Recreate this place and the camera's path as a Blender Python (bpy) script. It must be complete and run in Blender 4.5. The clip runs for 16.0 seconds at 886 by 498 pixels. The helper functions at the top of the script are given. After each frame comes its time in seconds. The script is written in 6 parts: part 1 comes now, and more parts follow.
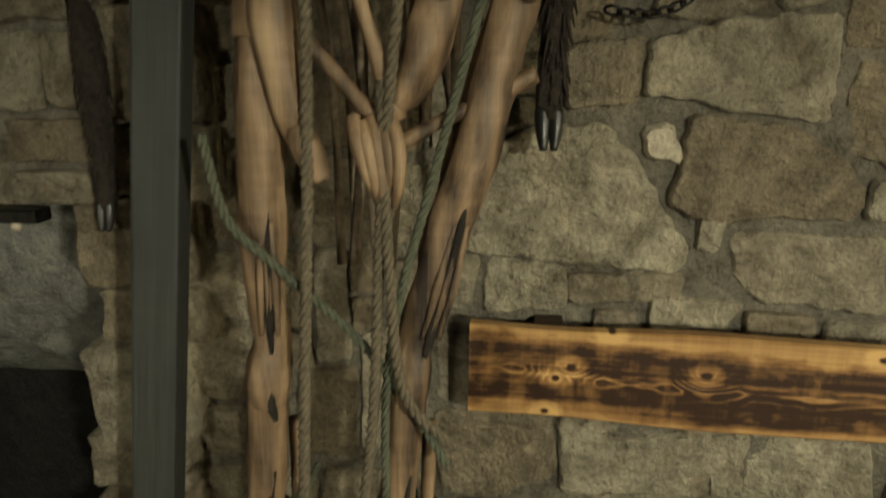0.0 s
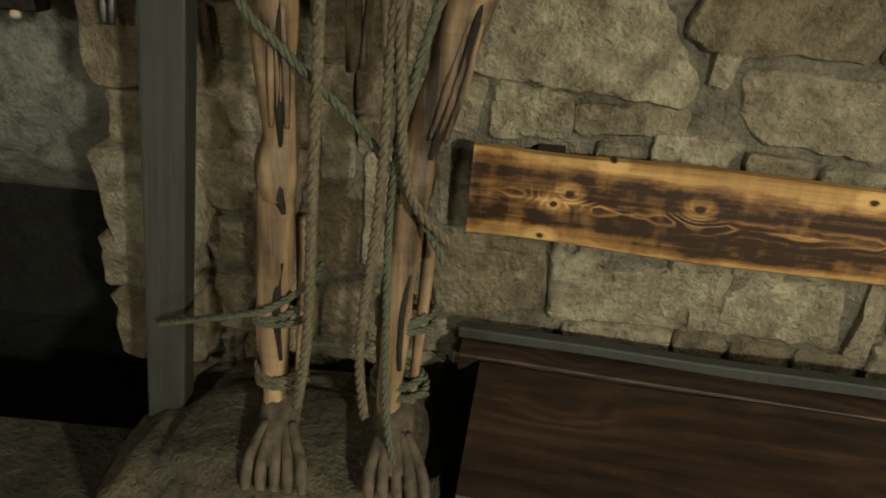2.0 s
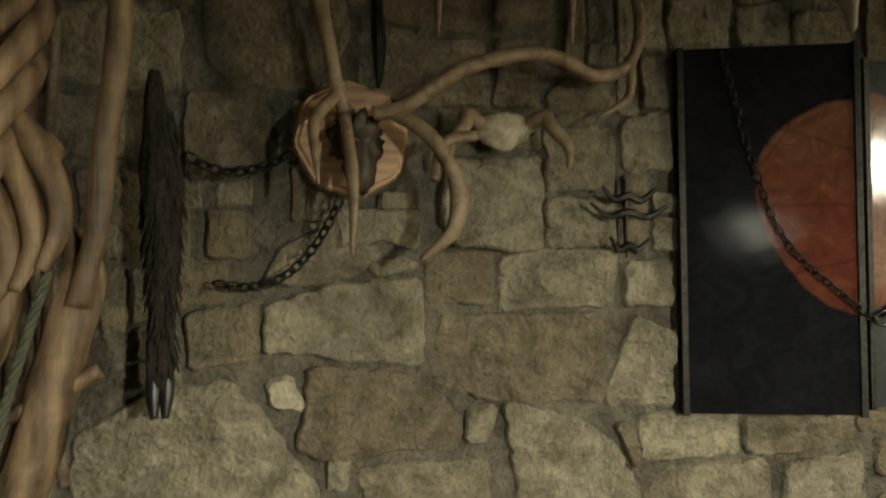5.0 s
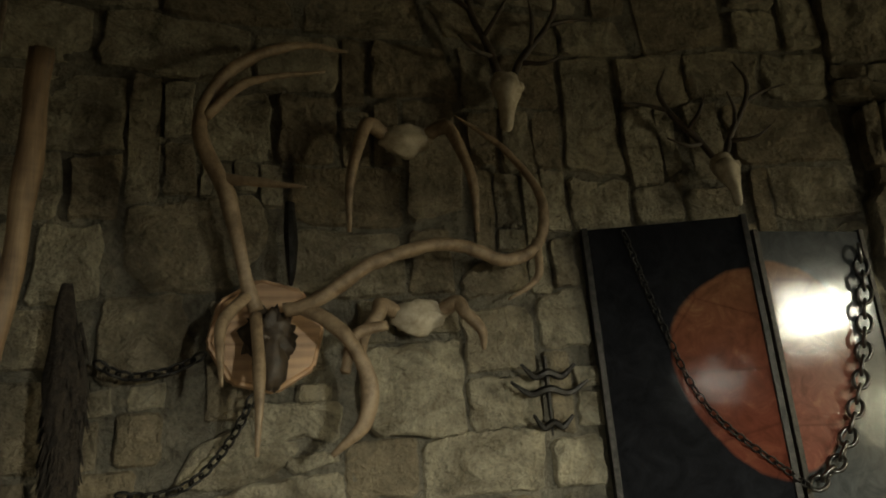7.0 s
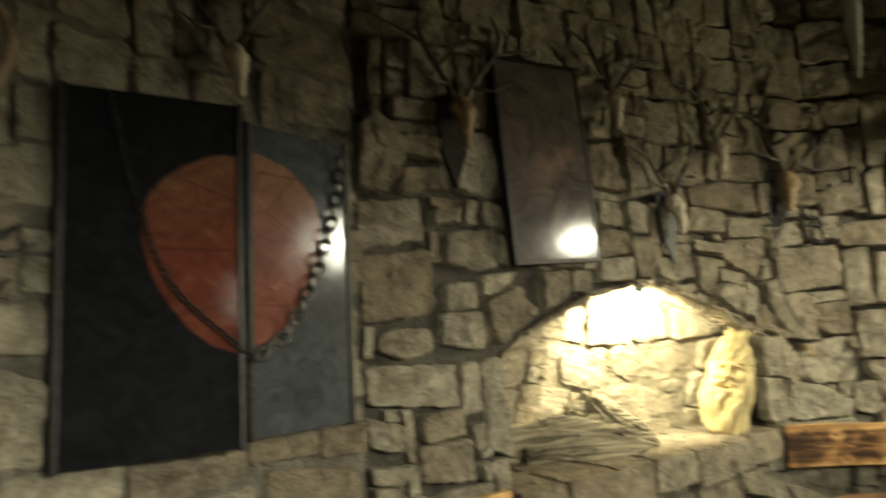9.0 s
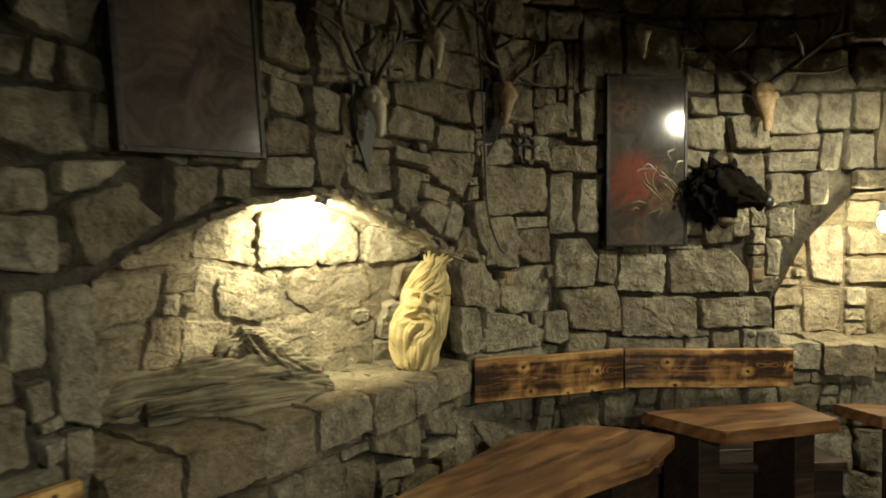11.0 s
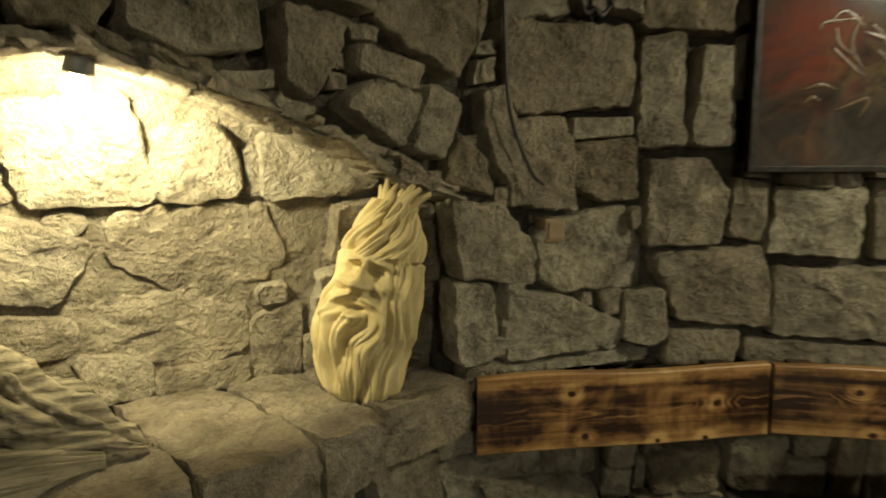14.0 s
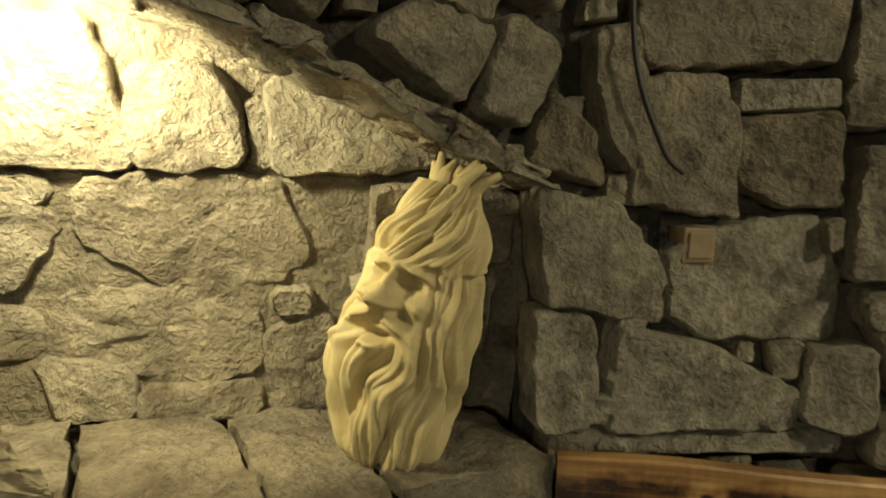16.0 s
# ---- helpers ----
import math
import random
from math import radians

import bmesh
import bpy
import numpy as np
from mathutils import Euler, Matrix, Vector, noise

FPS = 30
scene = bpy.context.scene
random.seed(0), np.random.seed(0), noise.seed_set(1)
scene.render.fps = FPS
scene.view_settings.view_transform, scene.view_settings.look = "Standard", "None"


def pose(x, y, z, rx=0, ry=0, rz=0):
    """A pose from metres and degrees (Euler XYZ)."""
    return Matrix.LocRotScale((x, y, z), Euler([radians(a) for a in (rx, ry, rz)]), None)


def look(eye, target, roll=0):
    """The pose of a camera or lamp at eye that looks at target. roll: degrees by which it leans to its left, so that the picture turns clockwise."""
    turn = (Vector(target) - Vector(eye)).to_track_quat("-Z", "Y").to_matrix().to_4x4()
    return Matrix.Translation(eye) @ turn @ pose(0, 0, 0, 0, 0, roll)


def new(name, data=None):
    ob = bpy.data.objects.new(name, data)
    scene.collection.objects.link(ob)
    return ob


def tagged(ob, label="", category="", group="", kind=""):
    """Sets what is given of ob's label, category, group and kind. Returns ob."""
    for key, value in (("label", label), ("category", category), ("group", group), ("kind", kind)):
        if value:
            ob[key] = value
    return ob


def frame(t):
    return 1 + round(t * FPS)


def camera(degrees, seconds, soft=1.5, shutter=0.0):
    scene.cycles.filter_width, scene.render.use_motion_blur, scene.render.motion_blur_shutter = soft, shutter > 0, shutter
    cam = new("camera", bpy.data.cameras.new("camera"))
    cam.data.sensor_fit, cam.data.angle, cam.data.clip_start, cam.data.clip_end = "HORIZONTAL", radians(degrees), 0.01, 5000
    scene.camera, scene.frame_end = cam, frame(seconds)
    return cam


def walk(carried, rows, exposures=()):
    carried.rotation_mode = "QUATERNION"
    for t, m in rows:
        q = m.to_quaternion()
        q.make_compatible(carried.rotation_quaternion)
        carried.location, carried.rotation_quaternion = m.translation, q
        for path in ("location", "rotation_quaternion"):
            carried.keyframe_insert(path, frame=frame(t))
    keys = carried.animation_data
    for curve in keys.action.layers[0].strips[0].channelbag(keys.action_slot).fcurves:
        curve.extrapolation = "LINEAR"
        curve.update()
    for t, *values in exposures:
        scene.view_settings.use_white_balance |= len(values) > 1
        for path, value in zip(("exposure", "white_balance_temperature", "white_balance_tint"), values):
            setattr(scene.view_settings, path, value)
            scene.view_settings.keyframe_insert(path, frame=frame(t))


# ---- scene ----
cam = camera(68.4, 16.0, 1.7, 0.6)
PATH = [
    (0, (0.415, 0.227, 1.47), (0.339, 2.151, 0.928), 0.5),
    (0.5, (0.389, 0.178, 1.4), (0.319, 2.093, 0.827), 1.7),
    (1, (0.398, 0.185, 1.407), (0.318, 2.04, 0.663), 2.6),
    (1.5, (0.398, 0.181, 1.387), (0.343, 2.003, 0.564), 3.1),
    (2, (0.406, 0.176, 1.389), (0.363, 1.952, 0.47), 4.4),
    (2.5, (0.4, 0.173, 1.377), (0.422, 1.949, 0.457), 6.4),
    (3, (0.473, 0.167, 1.461), (0.698, 1.896, 0.481), 8.5),
    (3.5, (0.52, 0.149, 1.497), (1.07, 1.906, 0.716), 6.6),
    (4, (0.599, 0.132, 1.536), (1.229, 1.984, 1.117), 5.2),
    (4.5, (0.621, 0.127, 1.573), (1.279, 2.01, 1.436), 1.4),
    (5, (0.651, 0.098, 1.605), (1.313, 1.986, 1.645), -0.7),
    (5.2, (0.654, 0.093, 1.603), (1.332, 1.971, 1.701), -1.4),
    (7.3, (0.788, 0.004, 1.649), (1.51, 1.789, 2.189), -4.7),
    (7.4, (0.789, 0.018, 1.637), (1.579, 1.778, 2.164), -4.1),
    (8, (0.855, 0.044, 1.514), (2.084, 1.537, 2.026), -6.0),
    (8.5, (0.842, 0.027, 1.537), (2.353, 1.283, 1.91), -5.1),
    (8.6, (0.904, -0.035, 1.556), (2.44, 1.206, 1.873), -3.4),
    (9, (1.005, -0.142, 1.5), (2.651, 0.966, 1.745), -2.8),
    (9.2, (1.062, -0.108, 1.526), (2.796, 0.873, 1.704), -1.0),
    (9.5, (1.152, -0.137, 1.532), (2.948, 0.733, 1.662), 0.1),
    (9.7, (1.22, -0.165, 1.531), (3.054, 0.626, 1.643), 0.6),
    (10, (1.323, -0.175, 1.516), (3.213, 0.471, 1.598), 1.4),
    (10.2, (1.398, -0.121, 1.53), (3.327, 0.406, 1.583), 1.0),
    (12.3, (2.361, -0.23, 1.463), (4.313, 0.198, 1.375), -1.1),
    (12.5, (2.487, -0.218, 1.483), (4.415, 0.304, 1.37), -0.8),
    (13, (2.704, -0.258, 1.509), (4.577, 0.414, 1.316), -0.4),
    (13.5, (2.9, -0.234, 1.493), (4.761, 0.465, 1.27), -0.3),
    (14, (3.085, -0.218, 1.476), (4.895, 0.593, 1.222), -0.1),
    (14.5, (3.249, -0.226, 1.447), (4.945, 0.795, 1.166), 0.5),
    (15, (3.393, -0.177, 1.414), (5.058, 0.899, 1.147), 1.3),
    (15.5, (3.5, -0.162, 1.411), (5.107, 1.0, 1.154), 1.5),
    (16, (3.575, -0.15, 1.405), (5.13, 1.089, 1.191), 2.5),
]
LIGHTNESS = [(0, 1.05, 6500, 10), (2.5, 1.0, 6500, 10), (3.2, 1.1, 6500, 10), (4, 1.15, 6450, 10), (5, 1.05, 6350, 10), (7.5, 0.92, 6150, 10), (8, 0.95, 6150, 10), (9, 0.95, 6150, 10), (10, 0.42, 6100, 10), (12.5, -0.75, 6500, 10), (14, -0.7, 6500, 10), (16, -0.75, 6500, 10)]
walk(cam, [(t, look(eye, target, roll)) for t, eye, target, roll in PATH], LIGHTNESS)

# ---- light ----
world = bpy.data.worlds.new("cellar_air")
world.use_nodes = True
scene.world = world
world.node_tree.nodes["Background"].inputs[0].default_value = (0.02, 0.018, 0.015, 1)
world.node_tree.nodes["Background"].inputs[1].default_value = 0.25


def lamp(name, kind, place, power, colour, size=0.1, target=None, spot=90):
    data = bpy.data.lights.new(name, kind)
    data.energy, data.color = power, colour
    if kind == "AREA":
        data.size = size
    else:
        data.shadow_soft_size = size
    if kind == "SPOT":
        data.spot_size, data.spot_blend = radians(spot), 0.55
    ob = new(name, data)
    ob.matrix_world = look(place, target) if target else pose(*place)
    return ob


WARM, NEUTRAL, BULB = (1.0, 0.93, 0.66), (0.97, 0.95, 0.74), (1.0, 0.92, 0.56)
lamp("niche_lamp_light", "SPOT", (3.835, 0.735, 1.575), 56, BULB, 0.03, (4.06, 0.97, 1.46), 160)
lamp("far_niche_light", "POINT", (5.33, -1.60, 1.56), 38, BULB, 0.05)
lamp("room_pendant_light", "POINT", (4.4, -1.49, 2.26), 85, WARM, 0.055)
# two unseen lamps added behind the camera to light the first wall
lamp("entrance_pendant_light", "POINT", (-0.9, -1.5, 1.7), 34, NEUTRAL, 0.06)
lamp("middle_pendant_light", "POINT", (1.65, -1.42, 1.82), 118, NEUTRAL, 0.06)

# ---- materials ----


def mat(name, rough=0.7, metal=0.0):
    m = bpy.data.materials.new(name)
    m.use_nodes = True
    b = m.node_tree.nodes["Principled BSDF"]
    b.inputs["Roughness"].default_value, b.inputs["Metallic"].default_value = rough, metal
    return m, m.node_tree.nodes, m.node_tree.links, b


def ramp(nodes, links, src, stops):
    r = nodes.new("ShaderNodeValToRGB")
    while len(r.color_ramp.elements) < len(stops):
        r.color_ramp.elements.new(0.5)
    for e, (p, c) in zip(r.color_ramp.elements, stops):
        e.position, e.color = p, (*c, 1)
    links.new(src, r.inputs[0])
    return r.outputs[0]


def noisy(nodes, links, vec, scale, detail=6, rough=0.6, dist=0.0):
    n = nodes.new("ShaderNodeTexNoise")
    n.inputs["Scale"].default_value, n.inputs["Detail"].default_value = scale, detail
    n.inputs["Roughness"].default_value, n.inputs["Distortion"].default_value = rough, dist
    if vec:
        links.new(vec, n.inputs["Vector"])
    return n.outputs["Fac"]


def mix(nodes, links, a, b, fac, mode="MIX"):
    m = nodes.new("ShaderNodeMix")
    m.data_type, m.blend_type = "RGBA", mode
    for sock, v in ((m.inputs[0], fac), (m.inputs[6], a), (m.inputs[7], b)):
        if isinstance(v, (int, float)):
            sock.default_value = v
        elif isinstance(v, tuple):
            sock.default_value = (*v, 1)
        else:
            links.new(v, sock)
    return m.outputs[2]


def maths(nodes, links, op, a, b=0.0):
    m = nodes.new("ShaderNodeMath")
    m.operation = op
    for sock, v in ((m.inputs[0], a), (m.inputs[1], b)):
        if isinstance(v, (int, float)):
            sock.default_value = v
        else:
            links.new(v, sock)
    return m.outputs[0]


def bump(nodes, links, bsdf, height, strength=0.5, distance=0.01):
    n = nodes.new("ShaderNodeBump")
    n.inputs["Strength"].default_value, n.inputs["Distance"].default_value = strength, distance
    links.new(height, n.inputs["Height"])
    links.new(n.outputs[0], bsdf.inputs["Normal"])


def place_vec(nodes, links, scale=(1, 1, 1), world_space=False, random_shift=False):
    if world_space:
        src = nodes.new("ShaderNodeNewGeometry").outputs["Position"]
    else:
        src = nodes.new("ShaderNodeTexCoord").outputs["Object"]
    mp = nodes.new("ShaderNodeMapping")
    mp.inputs["Scale"].default_value = scale
    links.new(src, mp.inputs["Vector"])
    if random_shift:
        info = nodes.new("ShaderNodeObjectInfo")
        sh = nodes.new("ShaderNodeVectorMath")
        sh.operation = "SCALE"
        sh.inputs[0].default_value = (7.3, 3.1, 5.7)
        links.new(info.outputs["Random"], sh.inputs["Scale"])
        links.new(sh.outputs[0], mp.inputs["Location"])
    return mp.outputs[0]


def stone_mat(name, dark, light, warm, strength=0.7, rnd="object"):
    m, n, l, b = mat(name, 0.85)
    v = place_vec(n, l, world_space=True)
    big = noisy(n, l, v, 3.5, 4, 0.55)
    mid = noisy(n, l, v, 17, 8, 0.65, 0.3)
    fine = noisy(n, l, v, 90, 6, 0.7)
    base = ramp(n, l, mid, [(0.28, dark), (0.5, tuple((x + y) / 2 for x, y in zip(dark, light))), (0.72, light)])
    base = mix(n, l, base, warm, maths(n, l, "MULTIPLY", big, 0.55))
    if rnd == "object":
        r = n.new("ShaderNodeObjectInfo").outputs["Random"]
    else:
        r = n.new("ShaderNodeNewGeometry").outputs["Random Per Island"]
    tone = ramp(n, l, r, [(0.0, (0.7, 0.62, 0.52)), (0.35, (0.88, 0.82, 0.74)), (0.7, (1.02, 0.99, 0.93)), (1.0, (1.22, 1.2, 1.14))])
    base = mix(n, l, base, tone, 1.0, "MULTIPLY")
    stain = ramp(n, l, noisy(n, l, v, 7.5, 5, 0.7, 0.8), [(0.34, (0.48, 0.44, 0.38)), (0.5, (1, 1, 1)), (0.66, (1.34, 1.32, 1.26))])
    base = mix(n, l, base, stain, 0.85, "MULTIPLY")
    speck = ramp(n, l, fine, [(0.33, (0.4, 0.39, 0.37)), (0.47, (0.95, 0.95, 0.95)), (0.68, (1.3, 1.28, 1.22))])
    base = mix(n, l, base, speck, 0.5, "MULTIPLY")
    l.new(base, b.inputs["Base Color"])
    grit = noisy(n, l, v, 42, 5, 0.6, 0.4)
    h = maths(n, l, "ADD", maths(n, l, "ADD", maths(n, l, "MULTIPLY", mid, 1.0), maths(n, l, "MULTIPLY", grit, 0.55)), maths(n, l, "MULTIPLY", fine, 0.25))
    bump(n, l, b, h, min(1.0, strength * 1.35), 0.045)
    return m


STONE = stone_mat("hewn_stone", (0.13, 0.118, 0.09), (0.44, 0.405, 0.32), (0.32, 0.272, 0.19))
STONE_REST = stone_mat("hewn_stone_rest", (0.13, 0.118, 0.09), (0.44, 0.405, 0.32), (0.32, 0.272, 0.19), rnd="island")
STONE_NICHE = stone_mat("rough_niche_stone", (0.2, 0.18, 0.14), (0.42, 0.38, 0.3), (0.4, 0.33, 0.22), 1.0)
MORTAR = stone_mat("grey_mortar", (0.11, 0.102, 0.084), (0.26, 0.243, 0.202), (0.195, 0.175, 0.136), 0.8, "island")
DARKMORTAR = stone_mat("deep_dark_mortar", (0.06, 0.055, 0.045), (0.15, 0.14, 0.115), (0.11, 0.095, 0.07), 0.8, "island")
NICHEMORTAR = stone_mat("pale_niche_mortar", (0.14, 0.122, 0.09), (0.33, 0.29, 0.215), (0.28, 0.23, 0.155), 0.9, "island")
# boulder stone, its colour lowered to stand for the shade at the left
BOULDER = stone_mat("shade_dark_boulder", (0.06, 0.055, 0.042), (0.2, 0.182, 0.14), (0.14, 0.12, 0.085), 0.9, "island")
PALECHIP = stone_mat("pale_chip_stone", (0.45, 0.43, 0.37), (0.62, 0.6, 0.52), (0.5, 0.46, 0.36), 0.4)
CHAR = stone_mat("charred_wood", (0.008, 0.007, 0.006), (0.04, 0.032, 0.025), (0.02, 0.015, 0.01), 0.6, "island")
PLASTER = stone_mat("worn_plaster", (0.36, 0.385, 0.38), (0.68, 0.71, 0.69), (0.5, 0.51, 0.46), 0.4, "island")
FLOORSTONE = stone_mat("floor_flagstone", (0.035, 0.031, 0.025), (0.1, 0.09, 0.07), (0.07, 0.056, 0.038), 0.6)
# near-black colour stands in for the shade deep in the alcove
SHADEBLACK = stone_mat("shade_black_stone", (0.012, 0.012, 0.012), (0.035, 0.036, 0.034), (0.025, 0.025, 0.022), 0.6, "island")
SOOT = stone_mat("sooty_vault_stone", (0.05, 0.045, 0.035), (0.13, 0.12, 0.095), (0.09, 0.075, 0.05), 0.8, "island")


def wood_mat(name, dark, mid, light, rough=0.45, knots=True, along="X", rings=90.0, coat=0.0, burn=0.35, contrast=0.5):
    """Sawn wood: growth rings that bend round knots, fibres along the grain, and darker patches."""
    m, n, l, b = mat(name, rough)
    v = place_vec(n, l, {"X": (0.35, 2.6, 2.6), "Z": (2.6, 2.6, 0.35)}[along], random_shift=True)
    axis = n.new("ShaderNodeSeparateXYZ")
    l.new(v, axis.inputs[0])
    across = axis.outputs["Z"] if along == "X" else axis.outputs["X"]
    depth_ = axis.outputs["Y"]
    warp = noisy(n, l, v, 1.6, 4, 0.5)
    field = maths(n, l, "ADD", maths(n, l, "ADD", across, maths(n, l, "MULTIPLY", depth_, 0.7)), maths(n, l, "ADD", maths(n, l, "MULTIPLY", warp, 0.75), maths(n, l, "MULTIPLY", noisy(n, l, v, 5.0, 3, 0.6), 0.1)))
    kd = None
    if knots:
        kv = place_vec(n, l, {"X": (1.7, 3.6, 3.6), "Z": (3.6, 3.6, 1.7)}[along], random_shift=True)
        vor = n.new("ShaderNodeTexVoronoi")
        vor.inputs["Scale"].default_value = 1.35
        l.new(kv, vor.inputs["Vector"])
        kd = vor.outputs["Distance"]
        bulge = ramp(n, l, kd, [(0.0, (1, 1, 1)), (0.12, (0.55, 0.55, 0.55)), (0.3, (0.12, 0.12, 0.12)), (0.5, (0, 0, 0))])
        field = maths(n, l, "ADD", field, maths(n, l, "MULTIPLY", bulge, 0.42))
    wave = maths(n, l, "SINE", maths(n, l, "MULTIPLY", field, rings))
    wave = maths(n, l, "ADD", maths(n, l, "MULTIPLY", wave, 0.5), 0.5)
    patch = noisy(n, l, place_vec(n, l, {"X": (1.3, 3.4, 3.4), "Z": (3.4, 3.4, 1.3)}[along], random_shift=True), 2.4, 4, 0.62, 0.6)
    fibre = noisy(n, l, place_vec(n, l, {"X": (3, 120, 120), "Z": (120, 120, 3)}[along], random_shift=True), 2, 5, 0.65)
    cross = noisy(n, l, place_vec(n, l, {"X": (70, 6, 6), "Z": (6, 6, 70)}[along], random_shift=True), 1, 3, 0.6)
    f = maths(n, l, "ADD", maths(n, l, "MULTIPLY", wave, 0.34 * contrast * 2), maths(n, l, "MULTIPLY", patch, 1.5 * burn * 2))
    f = maths(n, l, "ADD", f, maths(n, l, "MULTIPLY", maths(n, l, "SUBTRACT", fibre, 0.5), 0.45))
    f = maths(n, l, "ADD", f, maths(n, l, "MULTIPLY", maths(n, l, "SUBTRACT", cross, 0.5), 0.2))
    f = maths(n, l, "SUBTRACT", f, 0.75 * burn * 2 - 0.33)
    if kd is not None:
        f = maths(n, l, "SUBTRACT", f, maths(n, l, "MULTIPLY", ramp(n, l, kd, [(0.0, (1, 1, 1)), (0.045, (0.7, 0.7, 0.7)), (0.07, (0, 0, 0))]), 0.45))
    col = ramp(n, l, f, [(0.12, dark), (0.46, mid), (0.8, light)])
    l.new(col, b.inputs["Base Color"])
    bump(n, l, b, maths(n, l, "ADD", maths(n, l, "MULTIPLY", fibre, 0.6), maths(n, l, "MULTIPLY", wave, 0.4)), 0.4, 0.003)
    l.new(ramp(n, l, fibre, [(0.3, (rough * 0.8,) * 3), (0.7, (min(1, rough * 1.25),) * 3)]), b.inputs["Roughness"])
    b.inputs["Coat Weight"].default_value = coat
    b.inputs["Coat Roughness"].default_value = 0.28
    return m


def flamed_mat(name, dark, mid, light):
    """Scorched pine: dark along the middle, golden edges, pointed growth rings, knots with pale halos, scorch streaks."""
    m, n, l, b = mat(name, 0.4)
    sp = n.new("ShaderNodeSeparateXYZ")
    l.new(place_vec(n, l, (1, 1, 1)), sp.inputs[0])
    slow = noisy(n, l, place_vec(n, l, (2.0, 0.5, 0.5), random_shift=True), 1.5, 2, 0.5)
    centre = maths(n, l, "ADD", 0.093, maths(n, l, "MULTIPLY", maths(n, l, "SUBTRACT", slow, 0.5), 0.07))
    off = maths(n, l, "ABSOLUTE", maths(n, l, "DIVIDE", maths(n, l, "SUBTRACT", sp.outputs["Z"], centre), 0.09))
    ragged = noisy(n, l, place_vec(n, l, (9, 3, 16), random_shift=True), 1.4, 5, 0.65, 0.3)
    band = ramp(n, l, maths(n, l, "ADD", off, maths(n, l, "MULTIPLY", maths(n, l, "SUBTRACT", ragged, 0.5), 0.9)), [(0.6, (1, 1, 1)), (0.95, (0, 0, 0))])
    patch = ramp(n, l, noisy(n, l, place_vec(n, l, (5.5, 1, 5), random_shift=True), 1.3, 4, 0.6, 0.5), [(0.34, (0.25, 0.25, 0.25)), (0.52, (1, 1, 1))])
    burnt = maths(n, l, "MULTIPLY", band, patch)
    # knots, some at the middle and some near the edges
    kv = n.new("ShaderNodeSeparateXYZ")
    l.new(place_vec(n, l, (5.0, 1.0, 6.6), random_shift=True), kv.inputs[0])
    flat = n.new("ShaderNodeCombineXYZ")
    l.new(kv.outputs["X"], flat.inputs["X"])
    l.new(kv.outputs["Z"], flat.inputs["Y"])
    vor = n.new("ShaderNodeTexVoronoi")
    vor.voronoi_dimensions = "2D"
    vor.inputs["Scale"].default_value = 1.0
    l.new(flat.outputs[0], vor.inputs["Vector"])
    kd = maths(n, l, "ADD", vor.outputs["Distance"], maths(n, l, "MULTIPLY", maths(n, l, "SUBTRACT", ragged, 0.5), 0.06))
    halo = ramp(n, l, kd, [(0.0, (0, 0, 0)), (0.03, (0.05, 0.05, 0.05)), (0.07, (1, 1, 1)), (0.13, (0.75, 0.75, 0.75)), (0.2, (0, 0, 0))])
    core = ramp(n, l, kd, [(0.0, (1, 1, 1)), (0.028, (0.8, 0.8, 0.8)), (0.045, (0, 0, 0))])
    bulge = ramp(n, l, kd, [(0.0, (1, 1, 1)), (0.12, (0.6, 0.6, 0.6)), (0.34, (0, 0, 0))])
    # growth rings: pointed along the middle, straight lines towards the edges
    drift = noisy(n, l, place_vec(n, l, (3.0, 1, 2.0), random_shift=True), 1.6, 3, 0.5)
    run = maths(n, l, "ADD", maths(n, l, "MULTIPLY", sp.outputs["X"], 26.0), maths(n, l, "MULTIPLY", drift, 34.0))
    chevron = maths(n, l, "SINE", maths(n, l, "ADD", maths(n, l, "ADD", run, maths(n, l, "MULTIPLY", off, 30.0)), maths(n, l, "MULTIPLY", bulge, 26.0)))
    chevron = maths(n, l, "POWER", maths(n, l, "ADD", maths(n, l, "MULTIPLY", chevron, 0.5), 0.5), 2.5)
    near = ramp(n, l, off, [(0.0, (1, 1, 1)), (0.1, (0.8, 0.8, 0.8)), (0.24, (0.12, 0.12, 0.12)), (0.9, (0.06, 0.06, 0.06))])
    rings = maths(n, l, "MULTIPLY", chevron, maths(n, l, "MAXIMUM", near, maths(n, l, "MULTIPLY", bulge, 0.4)))
    cross = noisy(n, l, place_vec(n, l, (55, 2, 3), random_shift=True), 1, 4, 0.65)
    fibre = noisy(n, l, place_vec(n, l, (4, 150, 150), random_shift=True), 1.5, 5, 0.65)
    streak = noisy(n, l, place_vec(n, l, (1.2, 5, 42), random_shift=True), 1.3, 3, 0.55)
    f = maths(n, l, "SUBTRACT", 0.56, maths(n, l, "MULTIPLY", burnt, 0.5))
    f = maths(n, l, "ADD", f, maths(n, l, "MULTIPLY", halo, 0.36))
    f = maths(n, l, "SUBTRACT", f, maths(n, l, "MULTIPLY", core, 0.55))
    f = maths(n, l, "ADD", f, maths(n, l, "MULTIPLY", rings, maths(n, l, "SUBTRACT", maths(n, l, "MULTIPLY", burnt, 0.62), 0.2)))
    for src, amount in ((cross, 0.3), (fibre, 0.3), (streak, 0.8)):
        f = maths(n, l, "ADD", f, maths(n, l, "MULTIPLY", maths(n, l, "SUBTRACT", src, 0.5), amount))
    l.new(ramp(n, l, f, [(0.08, dark), (0.42, mid), (0.78, light)]), b.inputs["Base Color"])
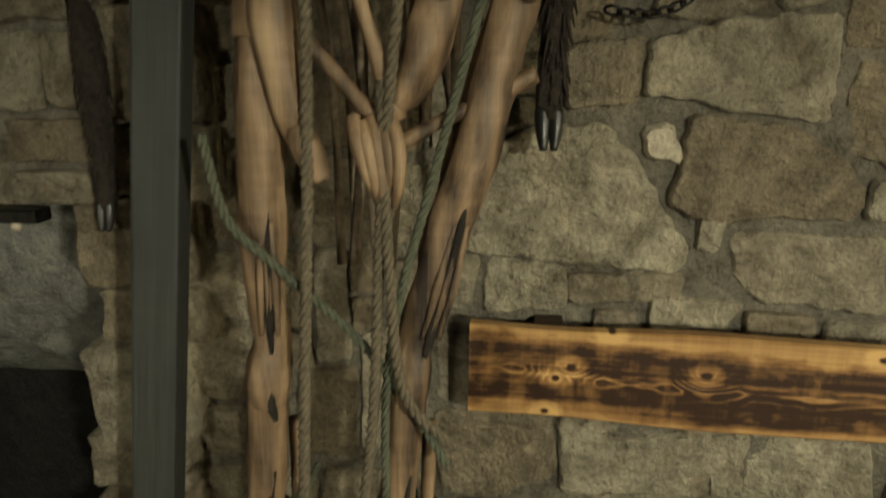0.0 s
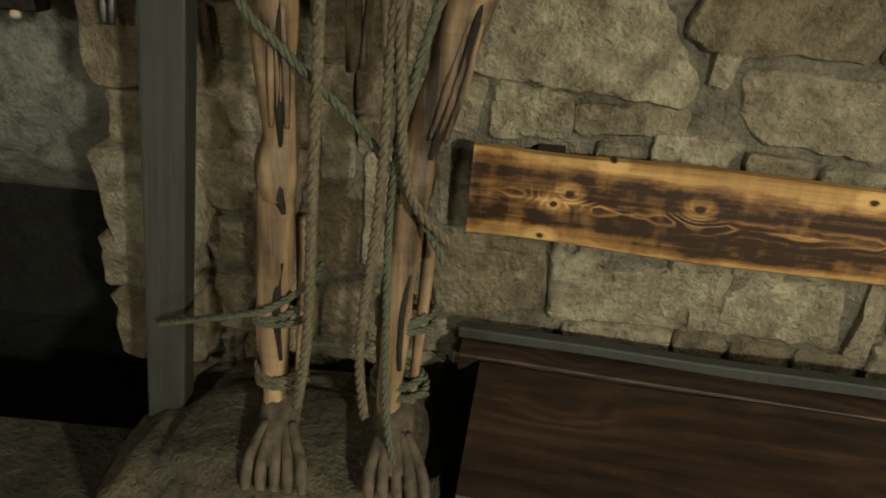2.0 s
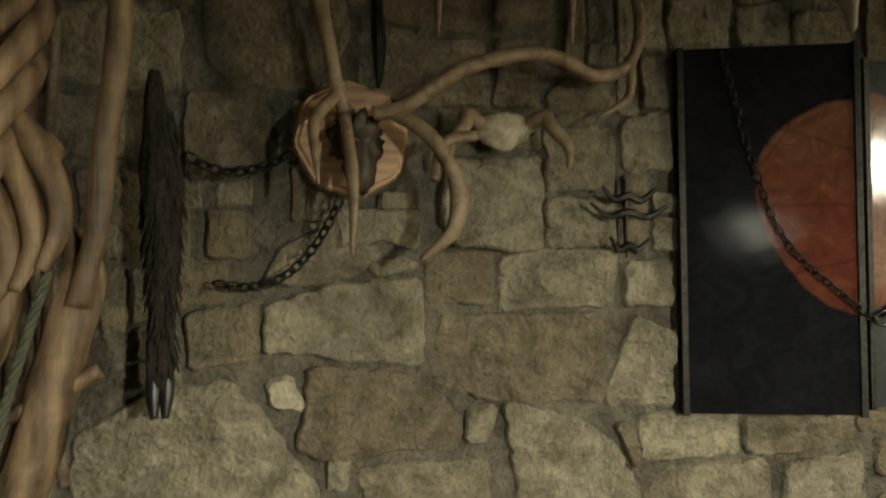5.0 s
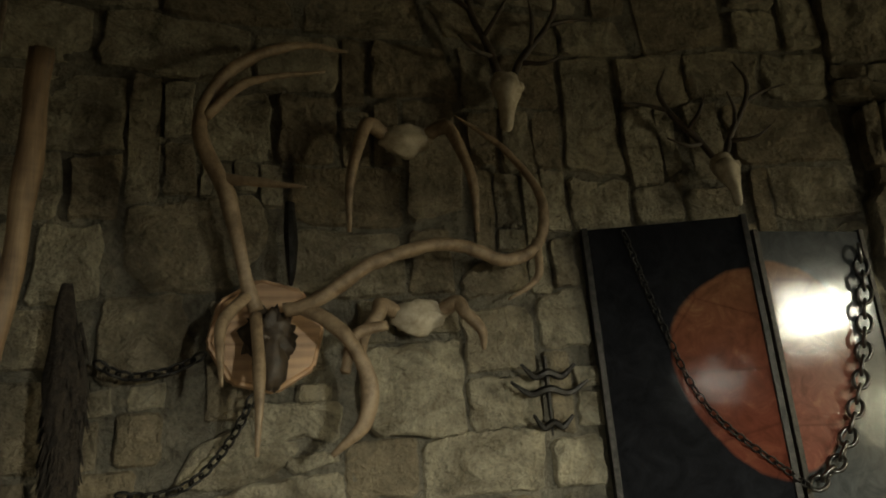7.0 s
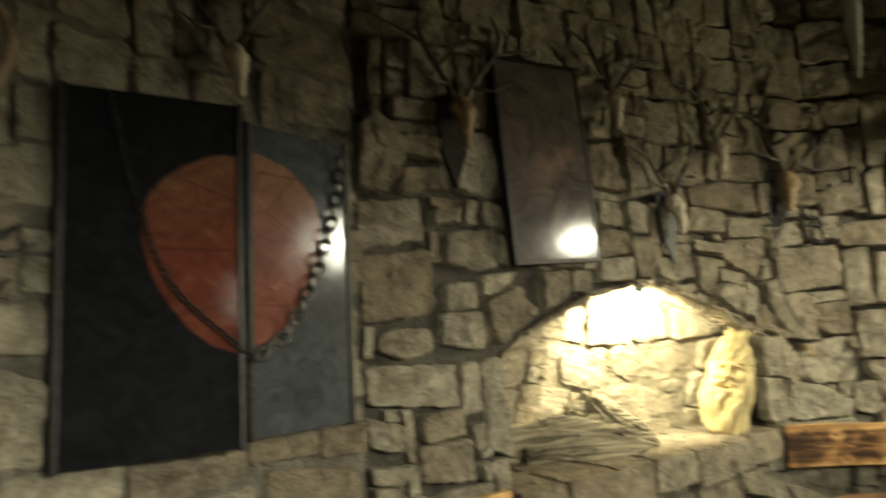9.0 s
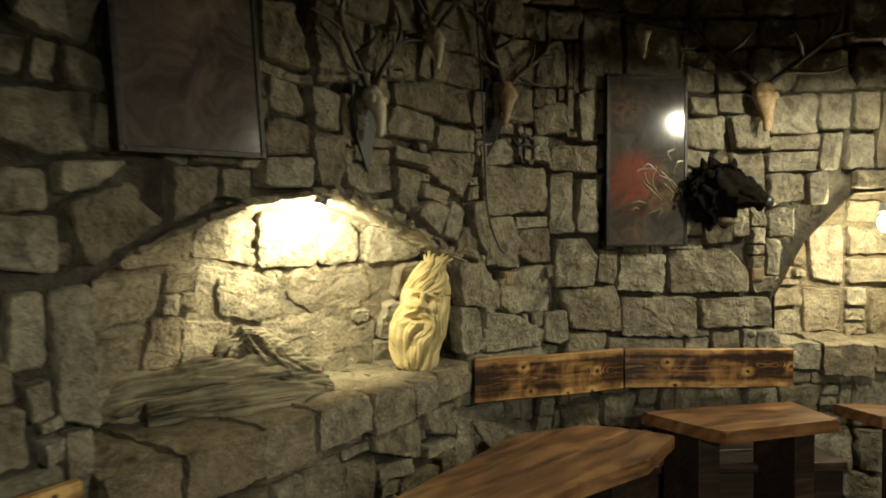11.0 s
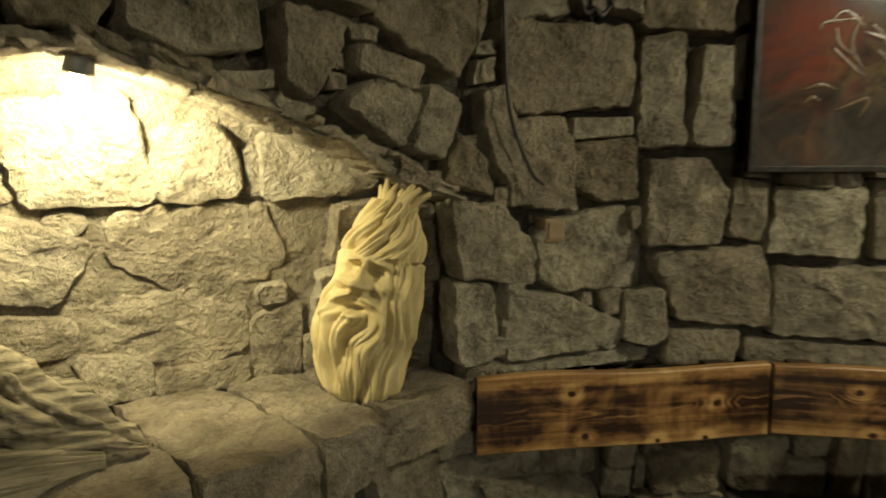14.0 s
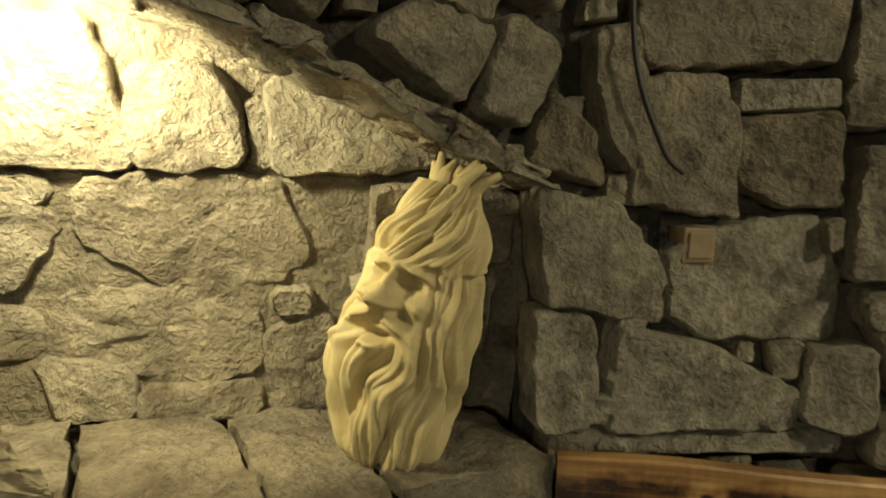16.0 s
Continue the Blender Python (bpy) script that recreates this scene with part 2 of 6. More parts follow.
    bump(n, l, b, maths(n, l, "ADD", maths(n, l, "MULTIPLY", fibre, 0.5), maths(n, l, "MULTIPLY", rings, 0.4)), 0.4, 0.003)
    b.inputs["Coat Weight"].default_value, b.inputs["Coat Roughness"].default_value = 0.2, 0.3
    return m


FLAMED = flamed_mat("flamed_pine", (0.03, 0.013, 0.006), (0.25, 0.125, 0.042), (0.56, 0.34, 0.125))
SEATWOOD = wood_mat("dark_stained_oak", (0.009, 0.0052, 0.0034), (0.032, 0.017, 0.0098), (0.075, 0.04, 0.022), 0.52, True, "X", 50, 0.05, 0.45, 0.3)
TABLEWOOD = wood_mat("varnished_table_wood", (0.045, 0.02, 0.009), (0.17, 0.08, 0.032), (0.33, 0.17, 0.07), 0.33, True, "X", 46, 0.4, 0.5, 0.3)
CARVED = wood_mat("pale_carved_limewood", (0.022, 0.013, 0.008), (0.2, 0.128, 0.07), (0.41, 0.285, 0.165), 0.6, True, "Z", 40, 0.0, 0.36, 0.3)
PALEWOOD = wood_mat("raw_pale_wood", (0.36, 0.28, 0.125), (0.52, 0.415, 0.2), (0.63, 0.52, 0.275), 0.75, False, "Z", 40, 0.0, 0.2, 0.15)
DRIFT = wood_mat("grey_weathered_root", (0.055, 0.043, 0.025), (0.28, 0.232, 0.145), (0.46, 0.39, 0.255), 0.85, False, "X", 90, 0.0, 0.5, 0.22)
for node in DRIFT.node_tree.nodes:
    if node.type == "BUMP":
        node.inputs["Strength"].default_value, node.inputs["Distance"].default_value = 0.9, 0.015
PLAQUEWOOD = wood_mat("pale_plaque_wood", (0.22, 0.12, 0.06), (0.42, 0.25, 0.135), (0.56, 0.35, 0.19), 0.5, False, "X", 90, 0.0, 0.3, 0.4)
POSTWOOD = wood_mat("grey_painted_post_wood", (0.024, 0.025, 0.022), (0.042, 0.043, 0.038), (0.06, 0.061, 0.054), 0.6, False, "Z", 60, 0.0, 0.2, 0.1)


def simple(name, a, b2, rough, metal=0.0, scale=25, strength=0.3, distance=0.004, world_space=True):
    m, n, l, b = mat(name, rough, metal)
    v = place_vec(n, l, world_space=world_space)
    f = noisy(n, l, v, scale, 6, 0.65)
    l.new(ramp(n, l, f, [(0.3, a), (0.7, b2)]), b.inputs["Base Color"])
    bump(n, l, b, f, strength, distance)
    return m


ANTLER = simple("brown_antler", (0.12, 0.075, 0.04), (0.36, 0.26, 0.16), 0.55, 0, 30, 0.5)
# darker brown that paints in the dimness round the skeleton's feet
DIMFOOT = simple("shade_dark_foot_wood", (0.035, 0.027, 0.018), (0.13, 0.1, 0.068), 0.85, 0, 35, 0.6)
BONE = simple("aged_bone", (0.34, 0.27, 0.18), (0.6, 0.53, 0.4), 0.6, 0, 40, 0.4)
IRON = simple("black_wrought_iron", (0.012, 0.011, 0.01), (0.05, 0.045, 0.04), 0.45, 0.8, 60, 0.5)
STEEL = simple("worn_chain_steel", (0.07, 0.065, 0.06), (0.2, 0.19, 0.175), 0.3, 1.0, 80, 0.3)
LEGFUR = simple("brown_deer_fur", (0.012, 0.009, 0.006), (0.06, 0.042, 0.028), 0.9, 0, 70, 1.0, 0.02)
FUR = simple("dark_boar_fur", (0.006, 0.0045, 0.0035), (0.022, 0.016, 0.011), 0.95, 0, 160, 1.0, 0.02)
FUR.node_tree.nodes["Principled BSDF"].inputs["Specular IOR Level"].default_value = 0.12
LEATHER = simple("blackened_leather", (0.015, 0.011, 0.008), (0.055, 0.038, 0.025), 0.6, 0, 40, 0.5)
OCHREBONE = simple("ochre_stained_bone", (0.16, 0.1, 0.045), (0.42, 0.29, 0.14), 0.6, 0, 45, 0.5)
DARKHORN = simple("dark_brown_antler", (0.02, 0.014, 0.009), (0.08, 0.055, 0.034), 0.55, 0, 40, 0.5)
BARK = simple("bare_branch_bark", (0.07, 0.05, 0.032), (0.2, 0.15, 0.1), 0.8, 0, 70, 0.8)
SNOUT = simple("bare_brown_skin", (0.07, 0.042, 0.024), (0.15, 0.095, 0.055), 0.6, 0, 40, 0.3)
HOOF = simple("black_hoof_horn", (0.01, 0.01, 0.01), (0.03, 0.028, 0.025), 0.36, 0, 30, 0.1)
BOXTAN = simple("tan_painted_box", (0.17, 0.115, 0.055), (0.24, 0.165, 0.085), 0.6, 0, 30, 0.1)
CABLE = simple("dark_cable_sheath", (0.02, 0.018, 0.015), (0.045, 0.04, 0.034), 0.5, 0, 30, 0.1)
LAMPMETAL = simple("grey_lamp_metal", (0.2, 0.2, 0.19), (0.32, 0.32, 0.3), 0.5, 0.4, 30, 0.1)
HORNWHITE = simple("pale_hanging_glass_horn", (0.3, 0.33, 0.28), (0.5, 0.52, 0.45), 0.3, 0, 20, 0.2)


def rope_mat():
    m, n, l, b = mat("hemp_rope", 0.9)
    v = place_vec(n, l, world_space=True)
    f = noisy(n, l, v, 130, 5, 0.7)
    l.new(ramp(n, l, f, [(0.3, (0.045, 0.037, 0.023)), (0.7, (0.16, 0.128, 0.082))]), b.inputs["Base Color"])
    bump(n, l, b, f, 0.6, 0.004)
    return m


ROPE = rope_mat()
GREENROPE = simple("green_grey_rope", (0.04, 0.045, 0.028), (0.11, 0.115, 0.075), 0.9, 0, 140, 0.6)


def glow_mat():
    m, n, l, b = mat("bulb_glass_lit", 0.4)
    b.inputs["Base Color"].default_value = (1, 0.95, 0.8, 1)
    b.inputs["Emission Color"].default_value = (1, 0.86, 0.55, 1)
    b.inputs["Emission Strength"].default_value = 40
    return m


BULBGLASS = glow_mat()


def egg_mat(name, ground, egg, sign, gloss, shine):
    """A varnished panel: half an egg painted on it, its flat side at x = 0 of the panel."""
    m, n, l, b = mat(name, gloss)
    tc = n.new("ShaderNodeTexCoord").outputs["Object"]
    sp = n.new("ShaderNodeSeparateXYZ")
    l.new(tc, sp.inputs[0])
    z = maths(n, l, "DIVIDE", maths(n, l, "SUBTRACT", sp.outputs["Z"], 0.5), 0.265)
    taper = maths(n, l, "ADD", maths(n, l, "MULTIPLY", z, 0.055), 0.245)
    x = maths(n, l, "DIVIDE", sp.outputs["X"], taper)
    r = maths(n, l, "ADD", maths(n, l, "POWER", maths(n, l, "ABSOLUTE", x), 2.0), maths(n, l, "POWER", maths(n, l, "ABSOLUTE", z), 2.0))
    wob = noisy(n, l, tc, 9, 3)
    r = maths(n, l, "ADD", r, maths(n, l, "MULTIPLY", maths(n, l, "SUBTRACT", wob, 0.5), 0.18))
    mask = ramp(n, l, r, [(0.93, (1, 1, 1)), (1.04, (0, 0, 0))])
    brush = noisy(n, l, tc, 14, 8, 0.7, 1.2)
    red = ramp(n, l, brush, [(0.3, tuple(c * 0.55 for c in egg)), (0.55, egg), (0.75, (min(1, egg[0] * 1.5), egg[1] * 1.9, egg[2] * 1.7))])
    up = ramp(n, l, z, [(0.0, (1.0, 0.75, 0.7)), (0.9, (1.2, 1.35, 1.1))])
    red = mix(n, l, red, up, 1.0, "MULTIPLY")
    crack = n.new("ShaderNodeTexVoronoi")
    crack.feature = "DISTANCE_TO_EDGE"
    crack.inputs["Scale"].default_value = 5
    l.new(tc, crack.inputs["Vector"])
    red = mix(n, l, red, (0.05, 0.015, 0.01), maths(n, l, "MULTIPLY", ramp(n, l, crack.outputs["Distance"], [(0.0, (1, 1, 1)), (0.02, (0, 0, 0))]), 0.45))
    gr = ramp(n, l, brush, [(0.3, tuple(c * 0.5 for c in ground)), (0.75, tuple(c * 1.5 for c in ground))])
    l.new(mix(n, l, gr, red, mask), b.inputs["Base Color"])
    bump(n, l, b, brush, 0.12, 0.004)
    b.inputs["Specular IOR Level"].default_value = shine
    return m


EGGLEFT = egg_mat("black_panel_paint", (0.012, 0.012, 0.014), (0.125, 0.05, 0.033), -1, 0.1, 0.01)
EGGRIGHT = egg_mat("slate_panel_paint", (0.05, 0.053, 0.055), (0.165, 0.078, 0.058), 1, 0.13, 0.65)


def dim_picture_mat(name, ground, accents, rough):
    """An old varnished picture: dark ground with loose strokes of colour in its lower half."""
    m, n, l, b = mat(name, rough)
    tc = n.new("ShaderNodeTexCoord").outputs["Object"]
    sp = n.new("ShaderNodeSeparateXYZ")
    l.new(tc, sp.inputs[0])
    brush = noisy(n, l, tc, 8, 7, 0.65, 1.5)
    col = ramp(n, l, brush, [(0.3, tuple(c * 0.6 for c in ground)), (0.7, tuple(c * 1.7 for c in ground))])
    for i, (acc, zc, xc, size, dens) in enumerate(accents):
        d = maths(n, l, "ADD", maths(n, l, "POWER", maths(n, l, "DIVIDE", maths(n, l, "SUBTRACT", sp.outputs["Z"], zc), size), 2.0), maths(n, l, "POWER", maths(n, l, "DIVIDE", maths(n, l, "SUBTRACT", sp.outputs["X"], xc), size), 2.0))
        patch = ramp(n, l, d, [(0.2, (1, 1, 1)), (1.0, (0, 0, 0))])
        stroke = ramp(n, l, noisy(n, l, tc, 7 + 4 * i, 6, 0.6, 1.2), [(0.62 - 0.4 * dens, (0, 0, 0)), (0.85 - 0.4 * dens, (1, 1, 1))])
        col = mix(n, l, col, acc, maths(n, l, "MULTIPLY", maths(n, l, "MULTIPLY", patch, stroke), 0.55))
    l.new(col, b.inputs["Base Color"])
    bump(n, l, b, brush, 0.1, 0.003)
    return m


PICTURE_DIM = dim_picture_mat("grey_brown_varnished_picture", (0.075, 0.06, 0.052), [((0.3, 0.2, 0.14), 0.3, 0.3, 0.2, 0.45)], 0.13)
PICTURE_DIM.node_tree.nodes["Principled BSDF"].inputs["Specular IOR Level"].default_value = 0.28
PICTURE_RED = dim_picture_mat("dark_red_varnished_picture", (0.05, 0.043, 0.037), [((0.26, 0.055, 0.03), 0.3, 0.14, 0.18, 0.75), ((0.16, 0.085, 0.05), 0.1, 0.12, 0.14, 0.5), ((0.2, 0.15, 0.07), 0.27, 0.27, 0.13, 0.5), ((0.17, 0.1, 0.07), 0.66, 0.08, 0.12, 0.6)], 0.12)

PALEPAINT = simple("pale_ochre_paint", (0.05, 0.03, 0.015), (0.2, 0.13, 0.06), 0.3, 0, 60, 0.2)

# ---- mesh helpers ----


def mesh_of(name, bm):
    me = bpy.data.meshes.new(name)
    bmesh.ops.recalc_face_normals(bm, faces=bm.faces)
    bm.to_mesh(me)
    bm.free()
    return me


def part(name, bm, material, parent=None, label="", smooth=False, m=None, crease=0):
    me = mesh_of(name, bm)
    me.materials.append(material)
    if smooth:
        for p in me.polygons:
            p.use_smooth = True
        if crease:
            me.set_sharp_from_angle(angle=radians(crease))
    ob = new(name, me)
    if parent:
        ob.parent = parent
    if m is not None:
        ob.matrix_local = m
    if label:
        tagged(ob, label)
    return ob


def thing(name, m, label, category, group="", kind=""):
    ob = new(name)
    ob.empty_display_size = 0.1
    ob.matrix_world = m
    return tagged(ob, label, category, group, kind)


def box(bm, lo, hi, bevel=0.004, wear=0.0, seed=0):
    v = [bm.verts.new((x, y, z)) for x in (lo[0], hi[0]) for y in (lo[1], hi[1]) for z in (lo[2], hi[2])]
    faces = [bm.faces.new([v[i] for i in q]) for q in ((0, 1, 3, 2), (4, 6, 7, 5), (0, 4, 5, 1), (2, 3, 7, 6), (0, 2, 6, 4), (1, 5, 7, 3))]
    if bevel:
        edges = list({e for f in faces for e in f.edges})
        bmesh.ops.bevel(bm, geom=edges, offset=bevel, segments=2, affect="EDGES", profile=0.6)


def plank(bm, length, depth, height, seed, cuts=24, wear=0.004, bevel=0.004):
    """A plank from x = 0 to length, y = 0 to -depth, z = 0 to height, its edges slightly wavy."""
    rings = []
    for i in range(cuts + 1):
        x = length * i / cuts
        a = wear * noise.noise((x * 3.1, seed, 0.0)) * 2
        b = wear * noise.noise((x * 3.1, seed, 9.0)) * 2
        c = bevel
        prof = [(0, c + a), (0, height - c + b), (-c, height + b), (-depth + c, height + b), (-depth, height - c + b), (-depth, c + a), (-depth + c, a), (-c, a)]
        rings.append([bm.verts.new((x, y, z)) for y, z in prof])
    for r0, r1 in zip(rings, rings[1:]):
        for k in range(8):
            bm.faces.new((r0[k], r0[(k + 1) % 8], r1[(k + 1) % 8], r1[k]))
    bm.faces.new(rings[0])
    bm.faces.new(rings[-1][::-1])


def smooth_path(points, steps=8):
    """Catmull-Rom through a few control points of (x, y, z, radius)."""
    p = [Vector(q) for q in points]
    p = [p[0] * 2 - p[1]] + p + [p[-1] * 2 - p[-2]]
    out = []
    for i in range(1, len(p) - 2):
        for k in range(steps):
            t = k / steps
            a, b, c, d = p[i - 1], p[i], p[i + 1], p[i + 2]
            out.append(0.5 * ((2 * b) + (c - a) * t + (2 * a - 5 * b + 4 * c - d) * t * t + (3 * b - a - 3 * c + d) * t ** 3))
    out.append(p[-2])
    return out


def tube(bm, points, sides=8, steps=8, rough=0.0, seed=0.0, raw=False):
    """A tapered, bent limb through control points of (x, y, z, radius)."""
    path = [Vector(q) for q in points] if raw else smooth_path([Vector(q) for q in points], steps)
    rings, ref = [], Vector((0.31, 0.77, 0.55)).normalized()
    for i, q in enumerate(path):
        t = (path[min(i + 1, len(path) - 1)] - path[max(i - 1, 0)]).to_3d().normalized()
        side = (ref - t * ref.dot(t)).normalized()
        ref = side
        up = t.cross(side)
        r = max(q[3], 0.0008)
        ring = []
        for k in range(sides):
            a = 2 * math.pi * k / sides
            rr = r * (1 + rough * noise.noise((q[0] * 25 + seed, q[2] * 9 + k * 1.7, q[1] * 9)))
            ring.append(bm.verts.new(q.to_3d() + (side * math.cos(a) + up * math.sin(a)) * rr))
        rings.append(ring)
    for r0, r1 in zip(rings, rings[1:]):
        for k in range(sides):
            bm.faces.new((r0[k], r0[(k + 1) % sides], r1[(k + 1) % sides], r1[k]))
    bm.faces.new(rings[0][::-1])
    bm.faces.new(rings[-1])


def blob(bm, centre, radii, rough=0.1, seed=0.0, freq=6.0, seg=20, rings=12, turn=None):
    res = bmesh.ops.create_uvsphere(bm, u_segments=seg, v_segments=rings, radius=1.0)
    for v in res["verts"]:
        d = v.co.copy()
        k = 1 + rough * noise.noise(d * freq * 0.3 + Vector((seed, seed * 1.7, 0)))
        p = Vector((d.x * radii[0], d.y * radii[1], d.z * radii[2])) * k
        if turn is not None:
            p = turn @ p
        v.co = p + Vector(centre)


# ---- the plan of the walls ----
PLAN = [(-1.6, 1.55), (-0.28, 1.54), (0.4, 1.54), (1.2, 1.53), (1.76, 1.46), (2.15, 1.37), (2.55, 1.24), (3.05, 1.01), (4.5, 0.42), (4.85, 0.13), (5.07, -0.3), (5.22, -0.7), (5.35, -1.2), (5.42, -2.0), (5.3, -2.9)]
RUN = [0.0]
for (xa, ya), (xb, yb) in zip(PLAN, PLAN[1:]):
    RUN.append(RUN[-1] + math.hypot(xb - xa, yb - ya))
TOP = 3.25


def on_wall(s, z=0.0, off=0.0):
    """The place s along the wall, off in front of it."""
    i = max(0, min(len(PLAN) - 2, int(np.searchsorted(RUN, s, "right")) - 1))
    (xa, ya), (xb, yb) = PLAN[i], PLAN[i + 1]
    length = RUN[i + 1] - RUN[i]
    tx, ty = (xb - xa) / length, (yb - ya) / length
    k = s - RUN[i]
    return Vector((xa + tx * k + ty * off, ya + ty * k - tx * off, z))


def wall_pose(s, z=0.0, off=0.0):
    """Local x runs along the wall, local y into it, z up."""
    a, b = on_wall(s - 0.04), on_wall(s + 0.04)
    return Matrix.Translation(on_wall(s, z, off)) @ Matrix.Rotation(math.atan2(b.y - a.y, b.x - a.x), 4, "Z")


# niches: (from, to, sill, arch along s, depth along s)
NICHE_S, NICHE_Z = (4.74, 4.84, 5.05, 5.29, 5.57, 5.83, 6.25, 6.37), (1.40, 1.465, 1.575, 1.635, 1.67, 1.585, 1.425, 1.38)
FAR_S, FAR_Z = (8.07, 8.22, 8.45, 8.75, 9.05), (1.2, 1.48, 1.72, 1.74, 1.3)
SILL, BED = 0.95, 0.9


def niche_top(s):
    if NICHE_S[0] <= s <= NICHE_S[-1]:
        return float(np.interp(s, NICHE_S, NICHE_Z))
    if FAR_S[0] <= s <= FAR_S[-1]:
        return float(np.interp(s, FAR_S, FAR_Z))
    return None


def niche_depth(s, z=1.0):
    if s < 7:
        full = np.interp(s, (4.74, 4.95, 5.15, 5.35, 5.55, 5.75, 6.02, 6.37), (0.28, 0.35, 0.395, 0.415, 0.405, 0.375, 0.31, 0.235))
        head = np.interp(s, (4.74, 5.1, 5.5, 5.8, 6.3), (0.5, 0.62, 0.62, 0.5, 0.4))
        near = np.interp(np.interp(s, NICHE_S, NICHE_Z) - z, (0.0, 0.12, 0.3, 0.5), (1.0, 0.75, 0.35, 0.0))
        return float(full * (1 - (1 - head) * near))
    return float(np.interp(s, (8.07, 8.3, 9.05), (0.2, 0.36, 0.36)))


def backing(name, s0, s1, material, label, category, sunk=0.0, low=0.0):
    """Mortar face of the wall with the niches open, and its back."""
    cols = np.arange(s0, s1 + 1e-6, (s1 - s0) / math.ceil((s1 - s0) / 0.04))
    cols = sorted(set([round(float(c), 4) for c in cols] + [c for c in (NICHE_S[0], NICHE_S[-1], FAR_S[0], FAR_S[-1]) if s0 < c < s1]))
    bm = bmesh.new()

    def quad(*pts, slot=0):
        bm.faces.new([bm.verts.new(p) for p in pts]).material_index = slot
    for a, b in zip(cols, cols[1:]):
        mid = (a + b) / 2
        ea, eb = a + 1e-5, b - 1e-5
        quad(on_wall(ea, low, -0.75), on_wall(eb, low, -0.75), on_wall(eb, TOP, -0.75), on_wall(ea, TOP, -0.75))
        if niche_top(mid) is None:
            quad(on_wall(ea, low, -sunk), on_wall(eb, low, -sunk), on_wall(eb, TOP, -sunk), on_wall(ea, TOP, -sunk))
        else:
            ta, tb = niche_top(max(ea, NICHE_S[0] if mid < 7 else FAR_S[0])), niche_top(eb)
            da, db = niche_depth(ea), niche_depth(eb)
            quad(on_wall(ea, low, -sunk), on_wall(eb, low, -sunk), on_wall(eb, BED, -sunk), on_wall(ea, BED, -sunk))
            quad(on_wall(ea, ta, -sunk), on_wall(eb, tb, -sunk), on_wall(eb, TOP, -sunk), on_wall(ea, TOP, -sunk))
            quad(on_wall(ea, BED), on_wall(eb, BED), on_wall(eb, BED, -db), on_wall(ea, BED, -da))
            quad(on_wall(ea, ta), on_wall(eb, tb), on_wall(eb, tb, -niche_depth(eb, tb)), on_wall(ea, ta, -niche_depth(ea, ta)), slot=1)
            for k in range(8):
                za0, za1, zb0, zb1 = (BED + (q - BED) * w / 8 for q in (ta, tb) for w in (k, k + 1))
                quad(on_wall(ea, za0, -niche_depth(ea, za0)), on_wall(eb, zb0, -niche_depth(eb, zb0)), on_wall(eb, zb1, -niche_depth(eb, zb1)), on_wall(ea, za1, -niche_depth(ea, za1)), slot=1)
    for s in (NICHE_S[0], NICHE_S[-1], FAR_S[0], FAR_S[-1]):
        if s0 < s < s1:
            d = niche_depth(s)
            quad(on_wall(s, BED), on_wall(s, niche_top(s)), on_wall(s, niche_top(s), -d), on_wall(s, BED, -d))
    for s in (s0, s1):
        quad(on_wall(s, low), on_wall(s, TOP), on_wall(s, TOP, -0.75), on_wall(s, low, -0.75))
    bmesh.ops.remove_doubles(bm, verts=bm.verts, dist=2e-4)
    me = bpy.data.meshes.new(name)
    bm.to_mesh(me)
    bm.free()
    me.materials.append(material)
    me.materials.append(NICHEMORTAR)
    return tagged(new(name, me), label, category, kind="structure")


WALL_A = backing("wall_north", 1.27, 4.2, MORTAR, "rubble stone wall with grey mortar joints", "wall")
WALL_B = backing("wall_niche", 4.2, 6.55, DARKMORTAR, "rubble stone wall with a lit arched niche", "wall", 0.02)
WALL_C = backing("wall_east", 6.55, RUN[-1], DARKMORTAR, "curved rough stone wall with deep dark joints", "wall", 0.025)

# far sides of the room, floor and ceiling
bm = bmesh.new()
box(bm, (-2.6, -5.2, -0.2), (7.2, 1.56, 0.0), 0)
tagged(part("floor", bm, FLOORSTONE), "dark worn stone floor", "floor", kind="structure")
# sunken floor added below the alcove so that its bottom stays dark
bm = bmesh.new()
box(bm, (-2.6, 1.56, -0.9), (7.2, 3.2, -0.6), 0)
tagged(part("floor_pit", bm, SHADEBLACK), "sunken shade-black floor added to keep the alcove dark", "floor", kind="structure")
bm = bmesh.new()
n_x, n_y = 60, 50
grid = [[bm.verts.new((-2.6 + 9.8 * i / n_x, -5.2 + 8.4 * j / n_y, TOP - 0.02 + 0.12 * noise.noise((i * 0.7, j * 0.7, 3.0)) + 0.06 * noise.noise((i * 1.9, j * 1.9, 5.0)))) for j in range(n_y + 1)] for i in range(n_x + 1)]
for i in range(n_x):
    for j in range(n_y):
        bm.faces.new((grid[i][j], grid[i][j + 1], grid[i + 1][j + 1], grid[i + 1][j]))
top = bmesh.ops.extrude_face_region(bm, geom=list(bm.faces))
for v in top["geom"]:
    if isinstance(v, bmesh.types.BMVert):
        v.co.z = TOP + 0.4
tagged(part("ceiling", bm, SOOT), "dark sooty rough stone ceiling", "ceiling", kind="structure")
